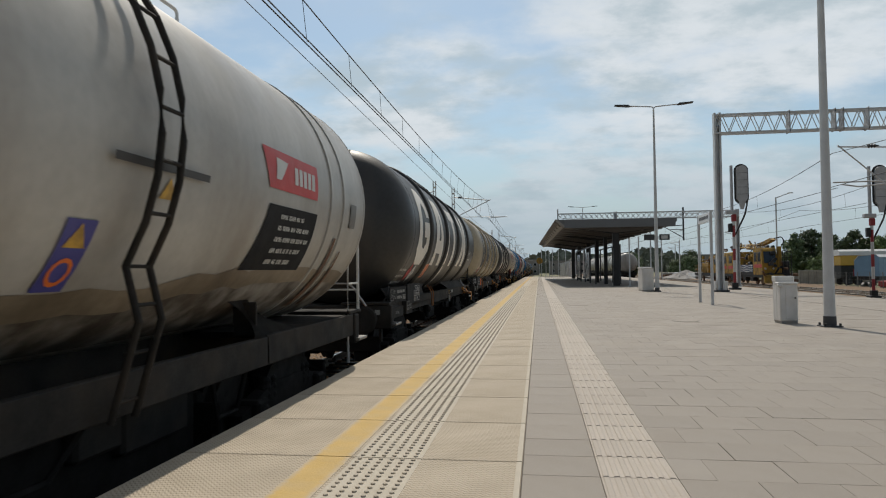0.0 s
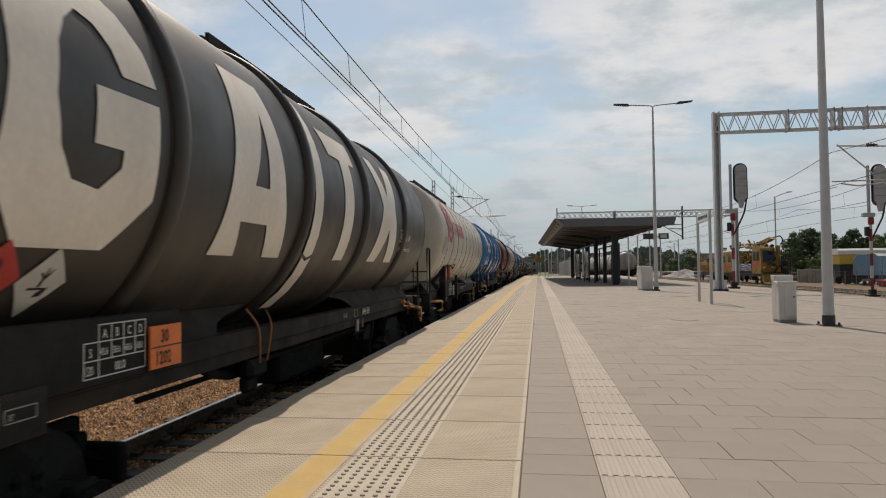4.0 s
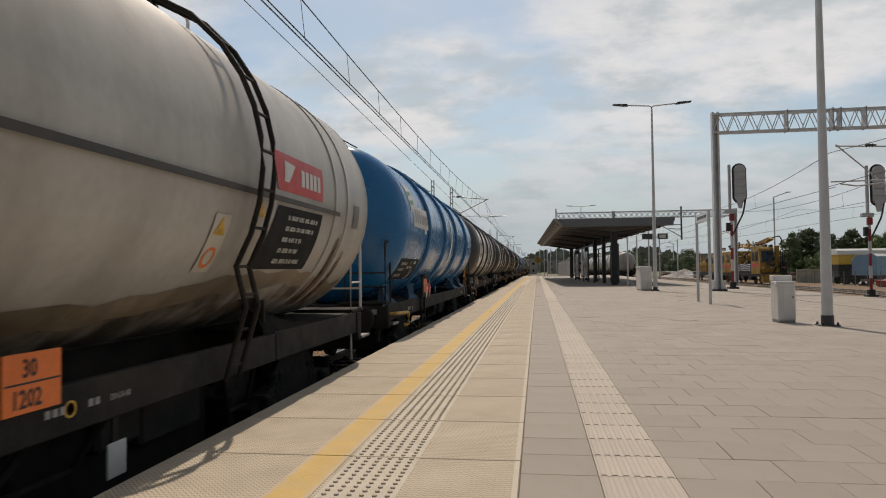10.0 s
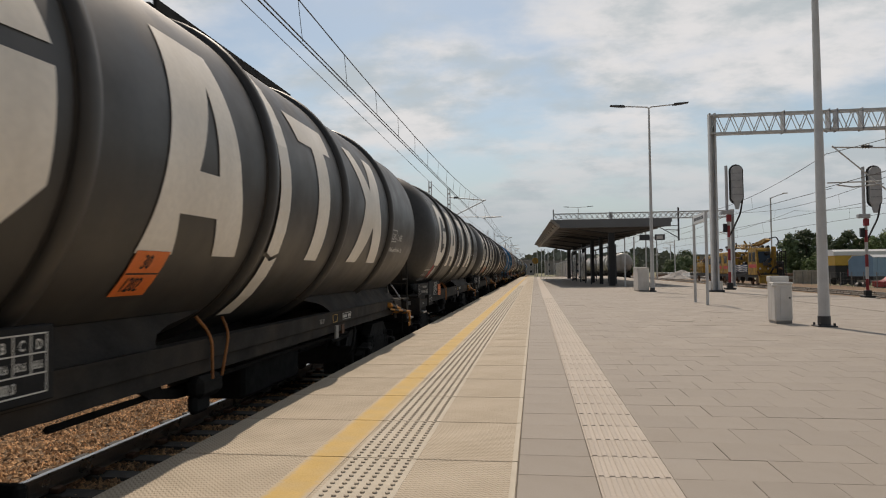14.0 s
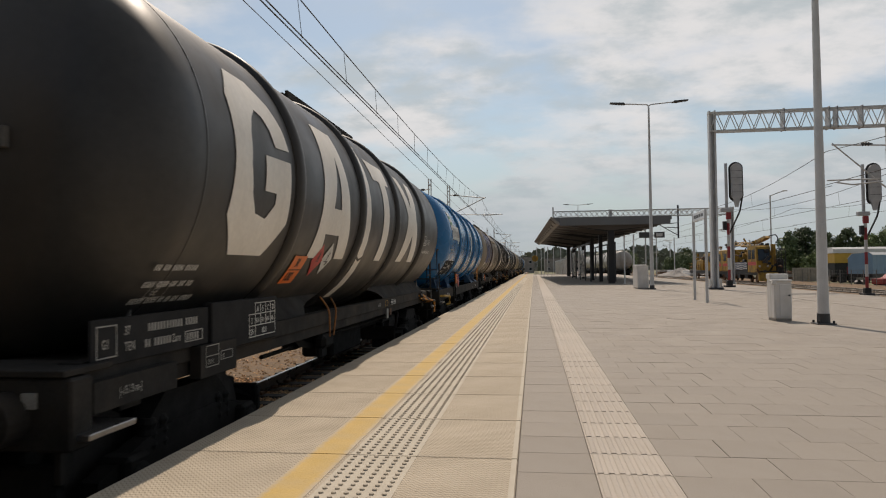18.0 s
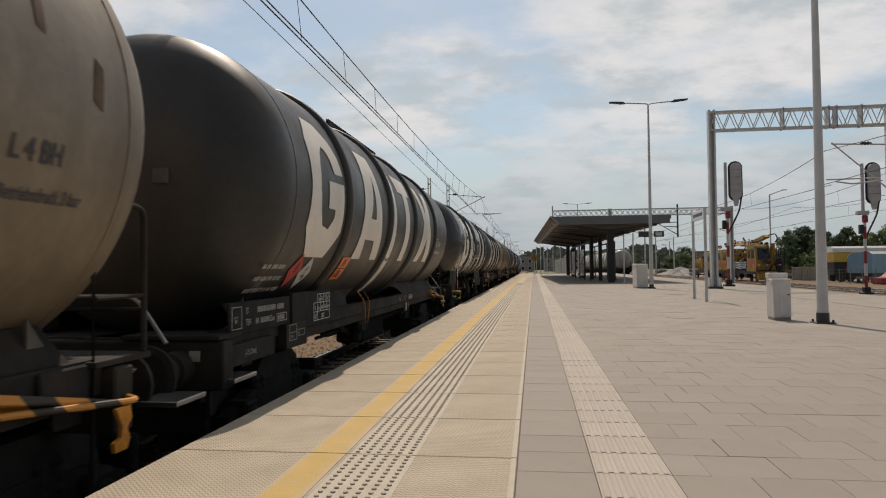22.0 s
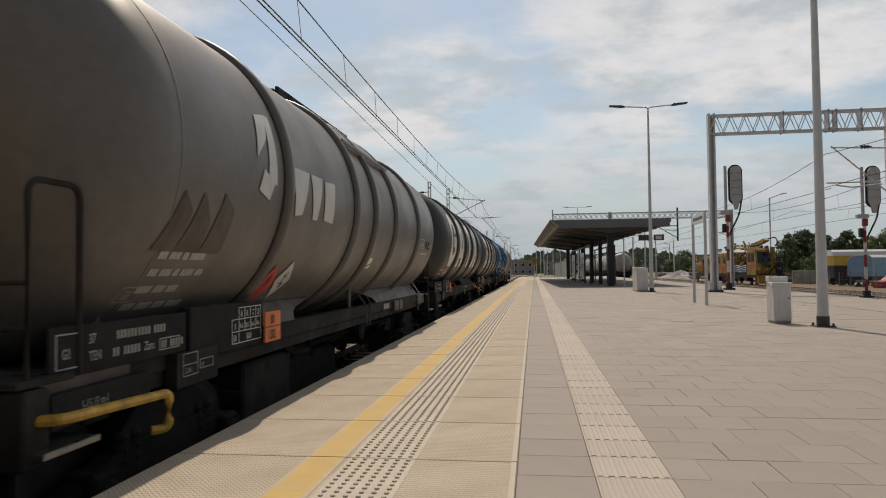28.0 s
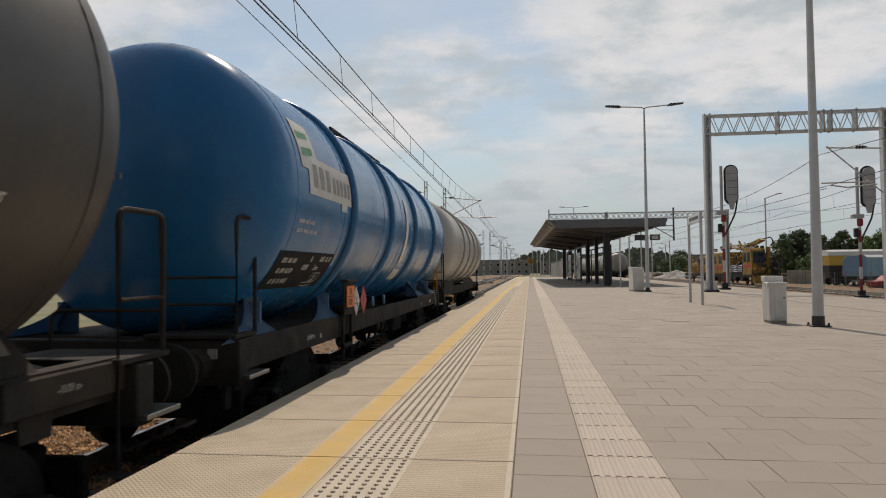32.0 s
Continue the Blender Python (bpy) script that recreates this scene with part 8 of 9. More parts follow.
def track_machine(x, y):
    v = thing("track_machine", pose(x, y, RAIL), "dirty yellow track maintenance machine with crane jib", "rail vehicle", "works vehicles")
    rng = random.Random(17)
    part("underframe", boxes((-1.3, 1.3, 0.2, 16.4, 0.80, 1.15), bevel=0.03), M_BLACK, v)
    machine_wheels(v, (1.9, 3.7, 12.6, 14.4))
    # front cab on one side, post and dark cage on the other
    bm = bmesh.new()
    prism(bm, [(0.1, 1.1), (0.1, 2.3), (0.35, 3.75), (0.6, 3.95), (3.1, 3.95), (3.1, 1.1)], "x", -1.4, 0.05)
    part("cab", bm, M_MACHINE, v, "yellow driver's cab")
    bm = bmesh.new()
    prism(bm, [(0.075, 2.35), (0.30, 3.55), (0.36, 3.55), (0.13, 2.33)], "x", -1.22, -0.05)
    part("windscreen", bm, M_DARKGLASS, v, "dark windscreen")
    part("wiper", tube(bmesh.new(), [(-0.6, 0.06, 2.3), (-0.4, 0.25, 3.2)], 0.02, 5), M_BLACK, v)
    for a, b in ((0.7, 1.6), (1.9, 2.8)):
        part("side_window", boxes((-1.412, -1.40, a, b, 2.5, 3.5), bevel=0.004), M_DARKGLASS, v)
    part("red_panel", boxes((-1.41, -1.40, 0.3, 2.9, 1.85, 2.2)), M_REDMARK, v, "red side band")
    for xx in (-1.1, -0.3):
        bm = bmesh.new()
        lathe(bm, [(0.03, 0.0), (0.03, 0.09), (0.1, 0.11), (0.12, 0.11)], 14, "y", (xx, 0, 1.75))
        part("headlamp", bm, M_POSTWHITE, v)
    part("lifting_post", boxes((0.1, 0.5, 0.0, 0.4, 0.9, 4.05), bevel=0.04), M_MACHINE, v, "tall yellow post")
    part("front_cage", tubes([[(0.55, -0.2, 1.0), (0.55, -0.2, 3.6)], [(1.35, -0.2, 1.0), (1.35, -0.2, 3.5)], [(0.55, -0.2, 3.6), (1.35, -0.2, 3.5)], [(0.55, -0.2, 2.9), (1.35, -0.2, 2.9)],
                              [(0.55, -0.2, 2.2), (1.35, -0.2, 2.2)], [(0.95, -0.2, 1.0), (0.95, -0.2, 3.55)], [(1.35, -0.2, 3.5), (1.35, 1.6, 3.5)], [(1.35, 1.6, 3.5), (1.35, 1.6, 1.1)]], 0.045, 6), M_BLACK, v)
    part("gear_box", boxes((0.55, 1.3, 0.1, 1.8, 1.1, 2.5), bevel=0.05), M_BLACK, v)
    clutter(v, rng, -0.25, 0.3, 1.1, 2.3, 9, (M_BLACK, M_RUST, M_DARKPAINT), "front_gear")
    bm = bmesh.new()
    prism(bm, [(-0.55, 0.2), (-0.4, 1.0), (0.1, 1.2), (0.15, 0.35)], "x", -1.35, 0.6)
    part("plough", bm, M_MACHINE, v, "yellow front plough")
    part("buffer_beam", boxes((-1.3, 1.3, -0.1, 0.2, 0.9, 1.25), bevel=0.03), M_BLACK, v)
    # open deck with a panel of white waves
    part("wave_panel", boxes((-1.40, -1.36, 3.3, 9.2, 1.35, 2.2)), M_STRIPEBLUE, v, "dark blue panel with white waves")
    for k in range(4):
        bm = bmesh.new()
        tube(bm, [(-1.405, 3.35 + 0.23 * j, 1.46 + 0.2 * k + 0.05 * math.sin(j * 0.55)) for j in range(26)], 0.045, 5)
        part("wave_stripe", bm, M_POSTWHITE, v, "white wave")
    part("deck_box", boxes((-1.25, 1.25, 3.6, 9.0, 1.15, 2.15), bevel=0.05), M_DARKPAINT, v)
    clutter(v, rng, 3.4, 9.0, 2.2, 3.5, 26, (M_MACHINE, M_MACHINE, M_RUST, M_BLACK), "deck_gear")
    # rear cab
    part("rear_cab", boxes((-1.38, 1.38, 10.8, 15.8, 1.15, 3.75), bevel=0.08), M_MACHINE, v, "yellow rear cab")
    for a, b in ((11.3, 12.5), (13.9, 15.0)):
        part("side_window", boxes((-1.392, -1.38, a, b, 2.4, 3.3), bevel=0.004), M_DARKGLASS, v, "dark side window")
    part("cab_door", boxes((-1.395, -1.38, 12.8, 13.6, 1.3, 3.4), bevel=0.006), M_MACHINE, v)
    part("red_panel", boxes((-1.39, -1.38, 10.9, 15.7, 1.75, 2.1)), M_REDMARK, v, "red side band")
    # folded crane: two box arms and a lattice jib over the roof
    bm = bmesh.new()
    prism(bm, [(4.6, 2.2), (5.2, 4.35), (5.7, 4.35), (5.5, 2.2)], "x", -0.5, 0.4)
    part("crane_tower", bm, M_MACHINE, v)
    bm = bmesh.new()
    prism(bm, [(0.4, 4.75), (0.9, 4.95), (5.8, 4.35), (5.6, 4.0), (1.0, 4.6)], "x", -0.35, 0.15)
    part("crane_arm", bm, M_MACHINE, v, "folded crane arm")
    bm = tubes([[(-0.9, 3.2, 3.95), (-0.9, 11.5, 4.3)], [(-0.3, 3.2, 3.95), (-0.3, 11.5, 4.3)], [(-0.6, 3.2, 4.35), (-0.6, 11.5, 4.6)]]
               + [[(-0.9 if j % 2 else -0.3, 3.2 + 0.6 * j, 3.97 + 0.026 * j), (-0.6, 3.5 + 0.6 * j, 4.36 + 0.018 * j)] for j in range(14)], 0.06, 6)
    part("lattice_jib", bm, M_MACHINE, v, "lattice jib")
    bm = bmesh.new()
    tube(bm, round_line([(0.0, 0.5, 4.9), (0.5, -0.1, 5.05), (0.7, -0.2, 4.6), (0.6, 0.0, 4.2)], 0.2), 0.06, 7)
    part("hose_loop", bm, M_BLACK, v)
    clutter(v, rng, 1.0, 15.5, 3.9, 4.4, 26, (M_MACHINE, M_BLACK, M_RUST, M_DARKPAINT), "roof_gear")
    clutter(v, rng, -0.3, 0.1, 0.7, 3.2, 10, (M_BLACK, M_RUST, M_MACHINE), "front_gear")
    for yy in (1.2, 2.4, 10.9, 15.2):
        part("roof_lamp", boxes((-1.1, -0.85, yy, yy + 0.2, 3.85, 4.12), bevel=0.03), M_POSTWHITE, v)
    lines = [[(-1.33, 9.3, z), (-1.33, 10.7, z)] for z in (1.6, 2.1)] + [[(-1.33, yy, 1.15), (-1.33, yy, 2.1)] for yy in (9.3, 10.0, 10.7)]
    part("guard_rail", tubes(lines, 0.03, 6), M_MACHINE, v)
    for yy in (3.5, 6.2, 9.6, 11.2, 15.6):
        part("under_box", boxes((-1.3, -0.8, yy, yy + 1.0, 0.4, 0.82), bevel=0.03), M_BLACK, v)
    return v


def gear_wagon(x, y):
    v = thing("gear_wagon", pose(x, y, RAIL), "flat works wagon loaded with dirty yellow lifting gear", "rail vehicle", "works vehicles")
    rng = random.Random(23)
    part("underframe", boxes((-1.3, 1.3, 0, 14.0, 0.8, 1.2), bevel=0.03), M_BLACK, v)
    machine_wheels(v, (1.6, 3.4, 10.6, 12.4))
    part("gear_house", boxes((-1.3, 1.3, 1.0, 4.6, 1.2, 3.5), bevel=0.06), M_MACHINE, v)
    part("house_window", boxes((-1.312, -1.3, 1.6, 2.7, 2.3, 3.1), bevel=0.004), M_DARKGLASS, v)
    part("tool_box", boxes((-1.25, 1.25, 6.0, 9.5, 1.2, 2.6), bevel=0.05), M_MACHINE, v)
    clutter(v, rng, 4.4, 13.5, 1.3, 3.2, 32, (M_MACHINE, M_RUST, M_BLACK, M_MACHINE), "lifting_gear")
    lines = [[(-1.3, 0.3, z), (-1.3, 13.7, z)] for z in (1.7, 2.2)] + [[(-1.3, 0.3 + 1.34 * k, 1.2), (-1.3, 0.3 + 1.34 * k, 2.2)] for k in range(11)]
    part("guard_rail", tubes(lines, 0.03, 6), M_MACHINE, v)
    return v


track_machine(24.5, 74.0)
gear_wagon(24.5, 91.3)

st1 = wagon("standing", M_PALE, "standing pale grey tank wagon under the canopy's far side", (-9, -6, -3), stripe_rear=False)
tagged(st1, group="standing tank wagons")
for wheels in WHEELSETS.values():
    del wheels[-2:]        # this one stands still
st1.matrix_basis = pose(13.5, 118.0, RAIL)
for k in range(1, 5):
    copy_thing(st1, pose(13.5, 118.0 + 15.0 * k, RAIL))

# ---- far side: fence, vehicles, trees, buildings ----
M_FENCE = surface("weathered_grey_fence_wire", (0.20, 0.20, 0.19), 0.6, 0.3, 0.15, 3, 50)
fe = thing("mesh_fence", pose(0, 0, -1.0), "long grey steel mesh fence on thin posts", "fence")
for k in range(40):
    part("fence_post", boxes((31.6, 31.66, 40 + 2.5 * k, 40.06 + 2.5 * k, -0.2, 1.55)), M_FENCE, fe)
bm = bmesh.new()
for z in np.arange(0.1, 1.5, 0.34):
    box(bm, 31.62, 31.63, 40, 140, z, z + 0.012)
for y in np.arange(40, 140, 0.8):
    box(bm, 31.62, 31.63, y, y + 0.010, 0.05, 1.5)
stuff_part("fence_mesh", bm, M_FENCE, fe)

tr = thing("box_trailer", pose(37.6, 92.0, -1.25, 0, 0, 2), "yellow box trailer with a long white roof", "trailer", "trailers by the fence")
part("box_body", boxes((0, 13.0, -1.3, 1.3, 2.5, 3.75), bevel=0.05), M_TRUCK, tr)
bm = bmesh.new()
prism(bm, [(-1.4, 3.75), (1.4, 3.75), (1.35, 4.25), (0.9, 4.5), (-0.9, 4.5), (-1.35, 4.25)], "x", -0.2, 13.2)
part("roof", bm, M_TARPWHITE, tr, "white rounded roof")
part("chassis", boxes((0.1, 12.8, -1.1, 1.1, 0.9, 2.5), bevel=0.05), M_BLACK, tr)
part("side_box", boxes((1.5, 4.0, -1.2, -1.1, 1.1, 2.0), bevel=0.03), M_POSTRED, tr, "dark red side box")
for x in (0.9, 2.1, 9.0):
    for q in (-1.15, 0.85):
        bm = bmesh.new()
        lathe(bm, [(q, 0.0), (q, 0.5), (q + 0.3, 0.52), (q + 0.3, 0.0)], 18, "y", (x, 0, 0.52))
        part("wheel", bm, M_BLACK, tr)
part("support_leg", boxes((4.0, 4.3, -1.0, -0.8, 0, 1.9)), M_BLACK, tr)

tc = thing("covered_trailer", pose(33.7, 78.0, -1.85, 0, 0, -50), "pale blue tarpaulin trailer with a whitish roof", "trailer", "trailers by the fence")
end = [(0.0, 1.9), (0.0, 3.55), (0.45, 4.05), (2.2, 4.15), (2.5, 3.9), (2.5, 1.9)]
bm = bmesh.new()
prism(bm, end, "y", 0.0, 8.0)
part("tarpaulin", bm, M_TARPBLUE, tc)
bm = bmesh.new()
prism(bm, [(-0.04, 3.55), (0.43, 4.10), (2.2, 4.20), (2.56, 3.92), (2.5, 3.9), (2.2, 4.15), (0.45, 4.05), (0.0, 3.55)], "y", -0.05, 8.05)
part("roof_sheet", bm, M_TARPWHITE, tc, "whitish roof sheet")
for k in range(5):
    part("tarp_seam", boxes((2.5, 2.52, 0.9 + 1.55 * k, 0.95 + 1.55 * k, 1.9, 3.9)), M_TARPBLUE, tc)
part("chassis", boxes((0.1, 2.4, 0.1, 7.9, 1.5, 1.9)), M_BLACK, tc)
for y in (1.5, 2.7, 6.8):
    for q in (0.1, 2.1):
        bm = bmesh.new()
        lathe(bm, [(q, 0.0), (q, 0.6), (q + 0.3, 0.62), (q + 0.3, 0.0)], 18, "x", (0, y, 0.62))
        part("wheel", bm, M_BLACK, tc)
cr = thing("parked_car", pose(33.6, 70.5, -1.25, 0, 0, 8), "dark red car parked behind the fence", "car")
bm = bmesh.new()
prism(bm, [(0.0, 0.35), (0.0, 0.85), (0.9, 0.95), (1.5, 1.42), (3.0, 1.42), (3.7, 0.95), (4.2, 0.85), (4.2, 0.35)], "y", 0, 1.7)
part("body", bm, M_POSTRED, cr)
bm = bmesh.new()
prism(bm, [(1.15, 0.97), (1.6, 1.36), (2.9, 1.36), (3.4, 0.97)], "y", -0.01, 0.01)
part("side_window", bm, M_DARKGLASS, cr)
for x in (0.8, 3.4):
    for q in (-0.02, 1.5):
        bm = bmesh.new()
        lathe(bm, [(q, 0.0), (q, 0.32), (q + 0.22, 0.32), (q + 0.22, 0.0)], 18, "y", (x, 0, 0.32))
        part("wheel", bm, M_BLACK, cr)
lw = thing("low_wall", pose(36.0, 100.0, -1.25, 0, 0, 6), "low grey concrete wall behind the fence", "wall")
for k in range(6):
    part("wall_panel", boxes((2.0 * k, 2.0 * k + 1.97, 0, 0.2, 0, 1.9), bevel=0.02), M_CONC, lw)
dl = thing("yard_lamp", pose(33.2, 100.0, -1.25), "tall grey yard lamp post with one arm", "street lamp")
part("pole", tube(bmesh.new(), [(0, 0, 0), (0, 0, 12.2)], 0.10, 8), M_POLE, dl)
part("arm", tube(bmesh.new(), [(0, 0, 12.1), (1.0, 0, 12.5), (2.0, 0, 12.8)], 0.07, 6), M_POLE, dl)
part("lamp_head", boxes((1.6, 2.3, -0.15, 0.15, 12.72, 12.85), bevel=0.03), M_POLE, dl)
for k in range(18):
    rng = random.Random(k)
    pl = thing("material_stack", pose(28.5 + rng.uniform(0, 11), 108 + k * 3.8, -1.25, 0, 0, rng.uniform(-20, 20)), "stack of pale building material beside the tracks", "stack", "material stacks")
    for j in range(3):
        part("pallet_load", boxes((-1.2 + rng.uniform(-0.2, 0.2), 1.2, -1.5, 1.5, 0.1 + 0.45 * j, 0.5 + 0.45 * j), bevel=0.03), rng.choice((M_CONC, M_TARPWHITE, M_RUST, M_BUILD)), pl)


def tree(x, y, h, spread, seed, leaf=M_LEAF, low=0.25):
    rng = random.Random(seed)
    t = thing("tree", pose(x, y, -1.25), "broad leafy tree with an uneven crown", "tree", "trees beyond the tracks")
    bm = bmesh.new()
    tips = []
    lathe(bm, [(-0.2, 0.03 * h), (0.3, 0.024 * h), (h * 0.35, 0.018 * h), (h * 0.7, 0.008 * h), (h * 0.85, 0.0)], 10, "z")
    for k in range(9):
        a, z0 = rng.uniform(0, 6.28), h * rng.uniform(0.2, 0.6)
        r = spread * rng.uniform(0.5, 0.85)
        p1 = (0.5 * r * math.cos(a), 0.5 * r * math.sin(a), z0 + 0.12 * h)
        p2 = (r * math.cos(a), r * math.sin(a), min(z0 + rng.uniform(0.1, 0.25) * h, 0.8 * h))
        tube(bm, [(0, 0, z0), p1, p2], 0.006 * h, 5)
        tips += [p1, p2]
    part("trunk", bm, M_BARK, t)
    clumps = []
    for k in range(54):
        if k < len(tips):
            c = Vector(tips[k])
        else:
            a, u = rng.uniform(0, 6.28), rng.uniform(low, 1.0)
            rr = spread * math.sqrt(max(0.08, 1 - ((u - 0.52) / 0.52) ** 2)) * rng.uniform(0.15, 0.92)
            c = Vector((rr * math.cos(a), rr * math.sin(a), h * u * 0.93))
        clumps.append((c, spread * rng.uniform(0.20, 0.36)))
    vs, fs = [], []
    for c, r in clumps:
        for j in range(150):
            d = Vector((rng.gauss(0, 1), rng.gauss(0, 1), rng.gauss(0, 0.8)))
            d.normalize()
            p = c + d * r * rng.uniform(0.55, 1.05)
            s = rng.uniform(0.13, 0.27) * (0.6 + h * 0.04)
            u = Vector((rng.gauss(0, 1), rng.gauss(0, 1), rng.gauss(0, 1))).normalized()
            w = d.cross(u).normalized()
            u = w.cross(d * 0.6 + u * 0.4).normalized()
            o = len(vs)
            vs += [tuple(p + s * u), tuple(p + s * 0.6 * w), tuple(p - s * u), tuple(p - s * 0.6 * w)]
            fs.append((o, o + 1, o + 2, o + 3))
    raw("crown", vs, fs, leaf, t, "green leaf crown")
    return t


for k, (x, y, h, s, lf) in enumerate(((42.2, 118, 9.6, 2.3, M_LEAFDARK), (44.9, 119, 10.4, 2.7, M_LEAFDARK), (46.4, 116, 8.8, 2.3, M_LEAFDARK), (41.0, 116, 6.0, 2.2, M_LEAF), (44.2, 113, 5.2, 2.6, M_LEAF),
                                      (48.6, 112, 9.3, 2.5, M_LEAFDARK), (50.5, 110, 8.4, 2.8, M_LEAF), (52.6, 110, 8.8, 2.8, M_LEAF), (55.2, 112, 9.6, 3.2, M_LEAF), (58, 110, 9.8, 3.6, M_LEAF), (62, 108, 9.4, 3.6, M_LEAFDARK),
                                      (33.5, 170, 5.0, 2.6, M_LEAFDARK), (38.0, 178, 6.0, 3.0, M_LEAFDARK), (27.0, 205, 5.4, 3.4, M_LEAFDARK), (44, 210, 9, 5, M_LEAFDARK), (34, 260, 9, 5, M_LEAFDARK))):
    tree(x, y, h * 0.86, s, 100 + k, lf, 0.12)

# a low wooded skyline far away, with distance haze in its leaf colour
rng = random.Random(8)
vs, fs = [], []
for k in range(15000):
    a = rng.uniform(-0.75, 0.95)
    d = rng.uniform(420, 560)
    top = 9 + 4 * math.sin(a * 17) + 3 * math.sin(a * 41 + 1)
    p = Vector((d * math.sin(a), d * math.cos(a), rng.uniform(-1.0, max(3.0, top)) - 0.5))
    s = rng.uniform(1.3, 2.8)
    u = Vector((rng.gauss(0, 1), rng.gauss(0, 1), rng.gauss(0, 1))).normalized()
    w = u.cross(Vector((0.3, 1, 0.2))).normalized()
    o = len(vs)
    vs += [tuple(p + s * u), tuple(p + s * w), tuple(p - s * u), tuple(p - s * w)]
    fs.append((o, o + 1, o + 2, o + 3))
tagged(raw("far_woods", vs, fs, M_FARWOOD), "low belt of far woods in a hazed grey green", "woods", kind="stuff")


def building(x, y, w, d, h, seed):
    b = thing("far_building", pose(x, y, -1.25), "low grey railway building with rows of windows", "building", "far buildings")
    part("wall", boxes((-w / 2, w / 2, -d / 2, d / 2, 0, h)), M_BUILD, b)
    part("roof", boxes((-w / 2 - 0.3, w / 2 + 0.3, -d / 2 - 0.3, d / 2 + 0.3, h, h + 0.4)), M_ROOF, b)
    for fl in range(int(h // 3)):
        n = int(w // 3)
        for k in range(n):
            xx = -w / 2 + (k + 0.5) * w / n
            wi = part("window", boxes((xx - 0.6, xx + 0.6, -d / 2 - 0.05, -d / 2 + 0.02, 1.0 + 3 * fl, 2.3 + 3 * fl)), M_SIGNWHITE, b)
            part("pane", boxes((xx - 0.52, xx + 0.52, -d / 2 - 0.065, -d / 2 - 0.05, 1.08 + 3 * fl, 2.22 + 3 * fl)), M_DARKGLASS, wi)
    return b


building(-20, 300, 40, 12, 6.5, 1)
building(18, 320, 26, 12, 6.2, 2)
building(60, 240, 22, 10, 6.5, 3)

# barrier and round yellow sign past the platform's end
br = thing("concrete_barrier", pose(0, 0, 0), "grey panelled barrier past the platform's end", "barrier")
for k in range(9):
    y = 100 + k * 6
    part("barrier_panel", boxes((4.8, 4.95, y, y + 5.9, -0.9, 2.3), bevel=0.02), M_CONC, br)
    part("barrier_post", boxes((4.72, 5.02, y + 5.9, y + 6.0, -0.9, 2.5)), M_GALV, br)
ys = thing("round_yellow_sign", pose(0.15, 112.5, -0.9), "round yellow railway sign on a post", "sign")
bm = bmesh.new()
lathe(bm, [(-0.03, 0.0), (-0.03, 0.52), (0.0, 0.52), (0.0, 0.0)], 24, "y", (0, 0, 3.5))
part("disc", bm, M_MACHINE, ys)
part("post", tube(bmesh.new(), [(0, 0.05, 0), (0, 0.05, 3.5)], 0.05, 8), M_GALV, ys)
for k, (x, y) in enumerate(((16, 100), (16, 150), (21, 120), (28, 100), (28, 140), (33, 170), (-5.8, 138), (-5.6, 165))):
    mp = thing("line_mast", pose(x, y, -1.0), "thin grey far line mast", "mast", "far masts")
    part("shaft", tube(bmesh.new(), [(0, 0, 0), (0, 0, 7.8)], 0.10, 6), M_GALV, mp)
    part("cross_arm", tubes([[(0, 0, 6.6), (-1.8, 0, 7.2)], [(0, 0, 7.3), (-1.8, 0, 7.2)]], 0.05, 5), M_GALV, mp)

for x, y in ((0.5, 120), (1.25, 119), (1.8, 118), (2.4, 120), (3.4, 119), (4.6, 118)):
    ps = thing("end_post", pose(x, y, -0.9), "thin pale post past the platform's end", "post", "posts past the platform")
    part("shaft", tube(bmesh.new(), [(0, 0, 0), (0, 0, 5.6)], 0.06, 6), M_GALV, ps)
    part("foot", boxes((-0.15, 0.15, -0.15, 0.15, -0.1, 0.1)), M_CONC, ps)


def heap(x, y, r, h, seed):
    """A loose heap of pale grey gravel."""
    rng = random.Random(seed)
    g = thing("gravel_heap", pose(x, y, -1.25), "pale grey gravel heap beside the tracks", "heap", "gravel heaps")
    bm = bmesh.new()
    lathe(bm, [(0.0, r), (h * 0.3, r * 0.74), (h * 0.6, r * 0.42), (h * 0.85, r * 0.18), (h, 0.0)], 24, "z")
    for v in bm.verts:
        k = rng.uniform(0.86, 1.14)
        v.co = Vector((v.co.x * k, v.co.y * k, v.co.z * rng.uniform(0.9, 1.08)))
    part("mound", bm, M_BUILD, g)


for k, (x, y, r, h) in enumerate(((27.5, 138, 4.0, 1.5), (30.5, 146, 5.5, 1.9), (34.0, 150, 4.5, 1.7), (31.5, 128, 3.0, 1.1))):
    heap(x, y, r, h, 300 + k)

dc = thing("drain_cover", pose(3.1, 15.0, 0), "flat round cover set in the pavers", "cover")
bm = bmesh.new()
lathe(bm, [(0.001, 0.26), (0.004, 0.26), (0.0045, 0.25), (0.0045, 0.0)], 28, "z")
part("cover_plate", bm, M_TILE, dc)
bm = bmesh.new()
lathe(bm, [(0.001, 0.285), (0.003, 0.285), (0.003, 0.262), (0.001, 0.262)], 28, "z")
part("cover_rim", bm, M_JOINT, dc, "dark rim")

# ---- platform pavers, piece by piece ----


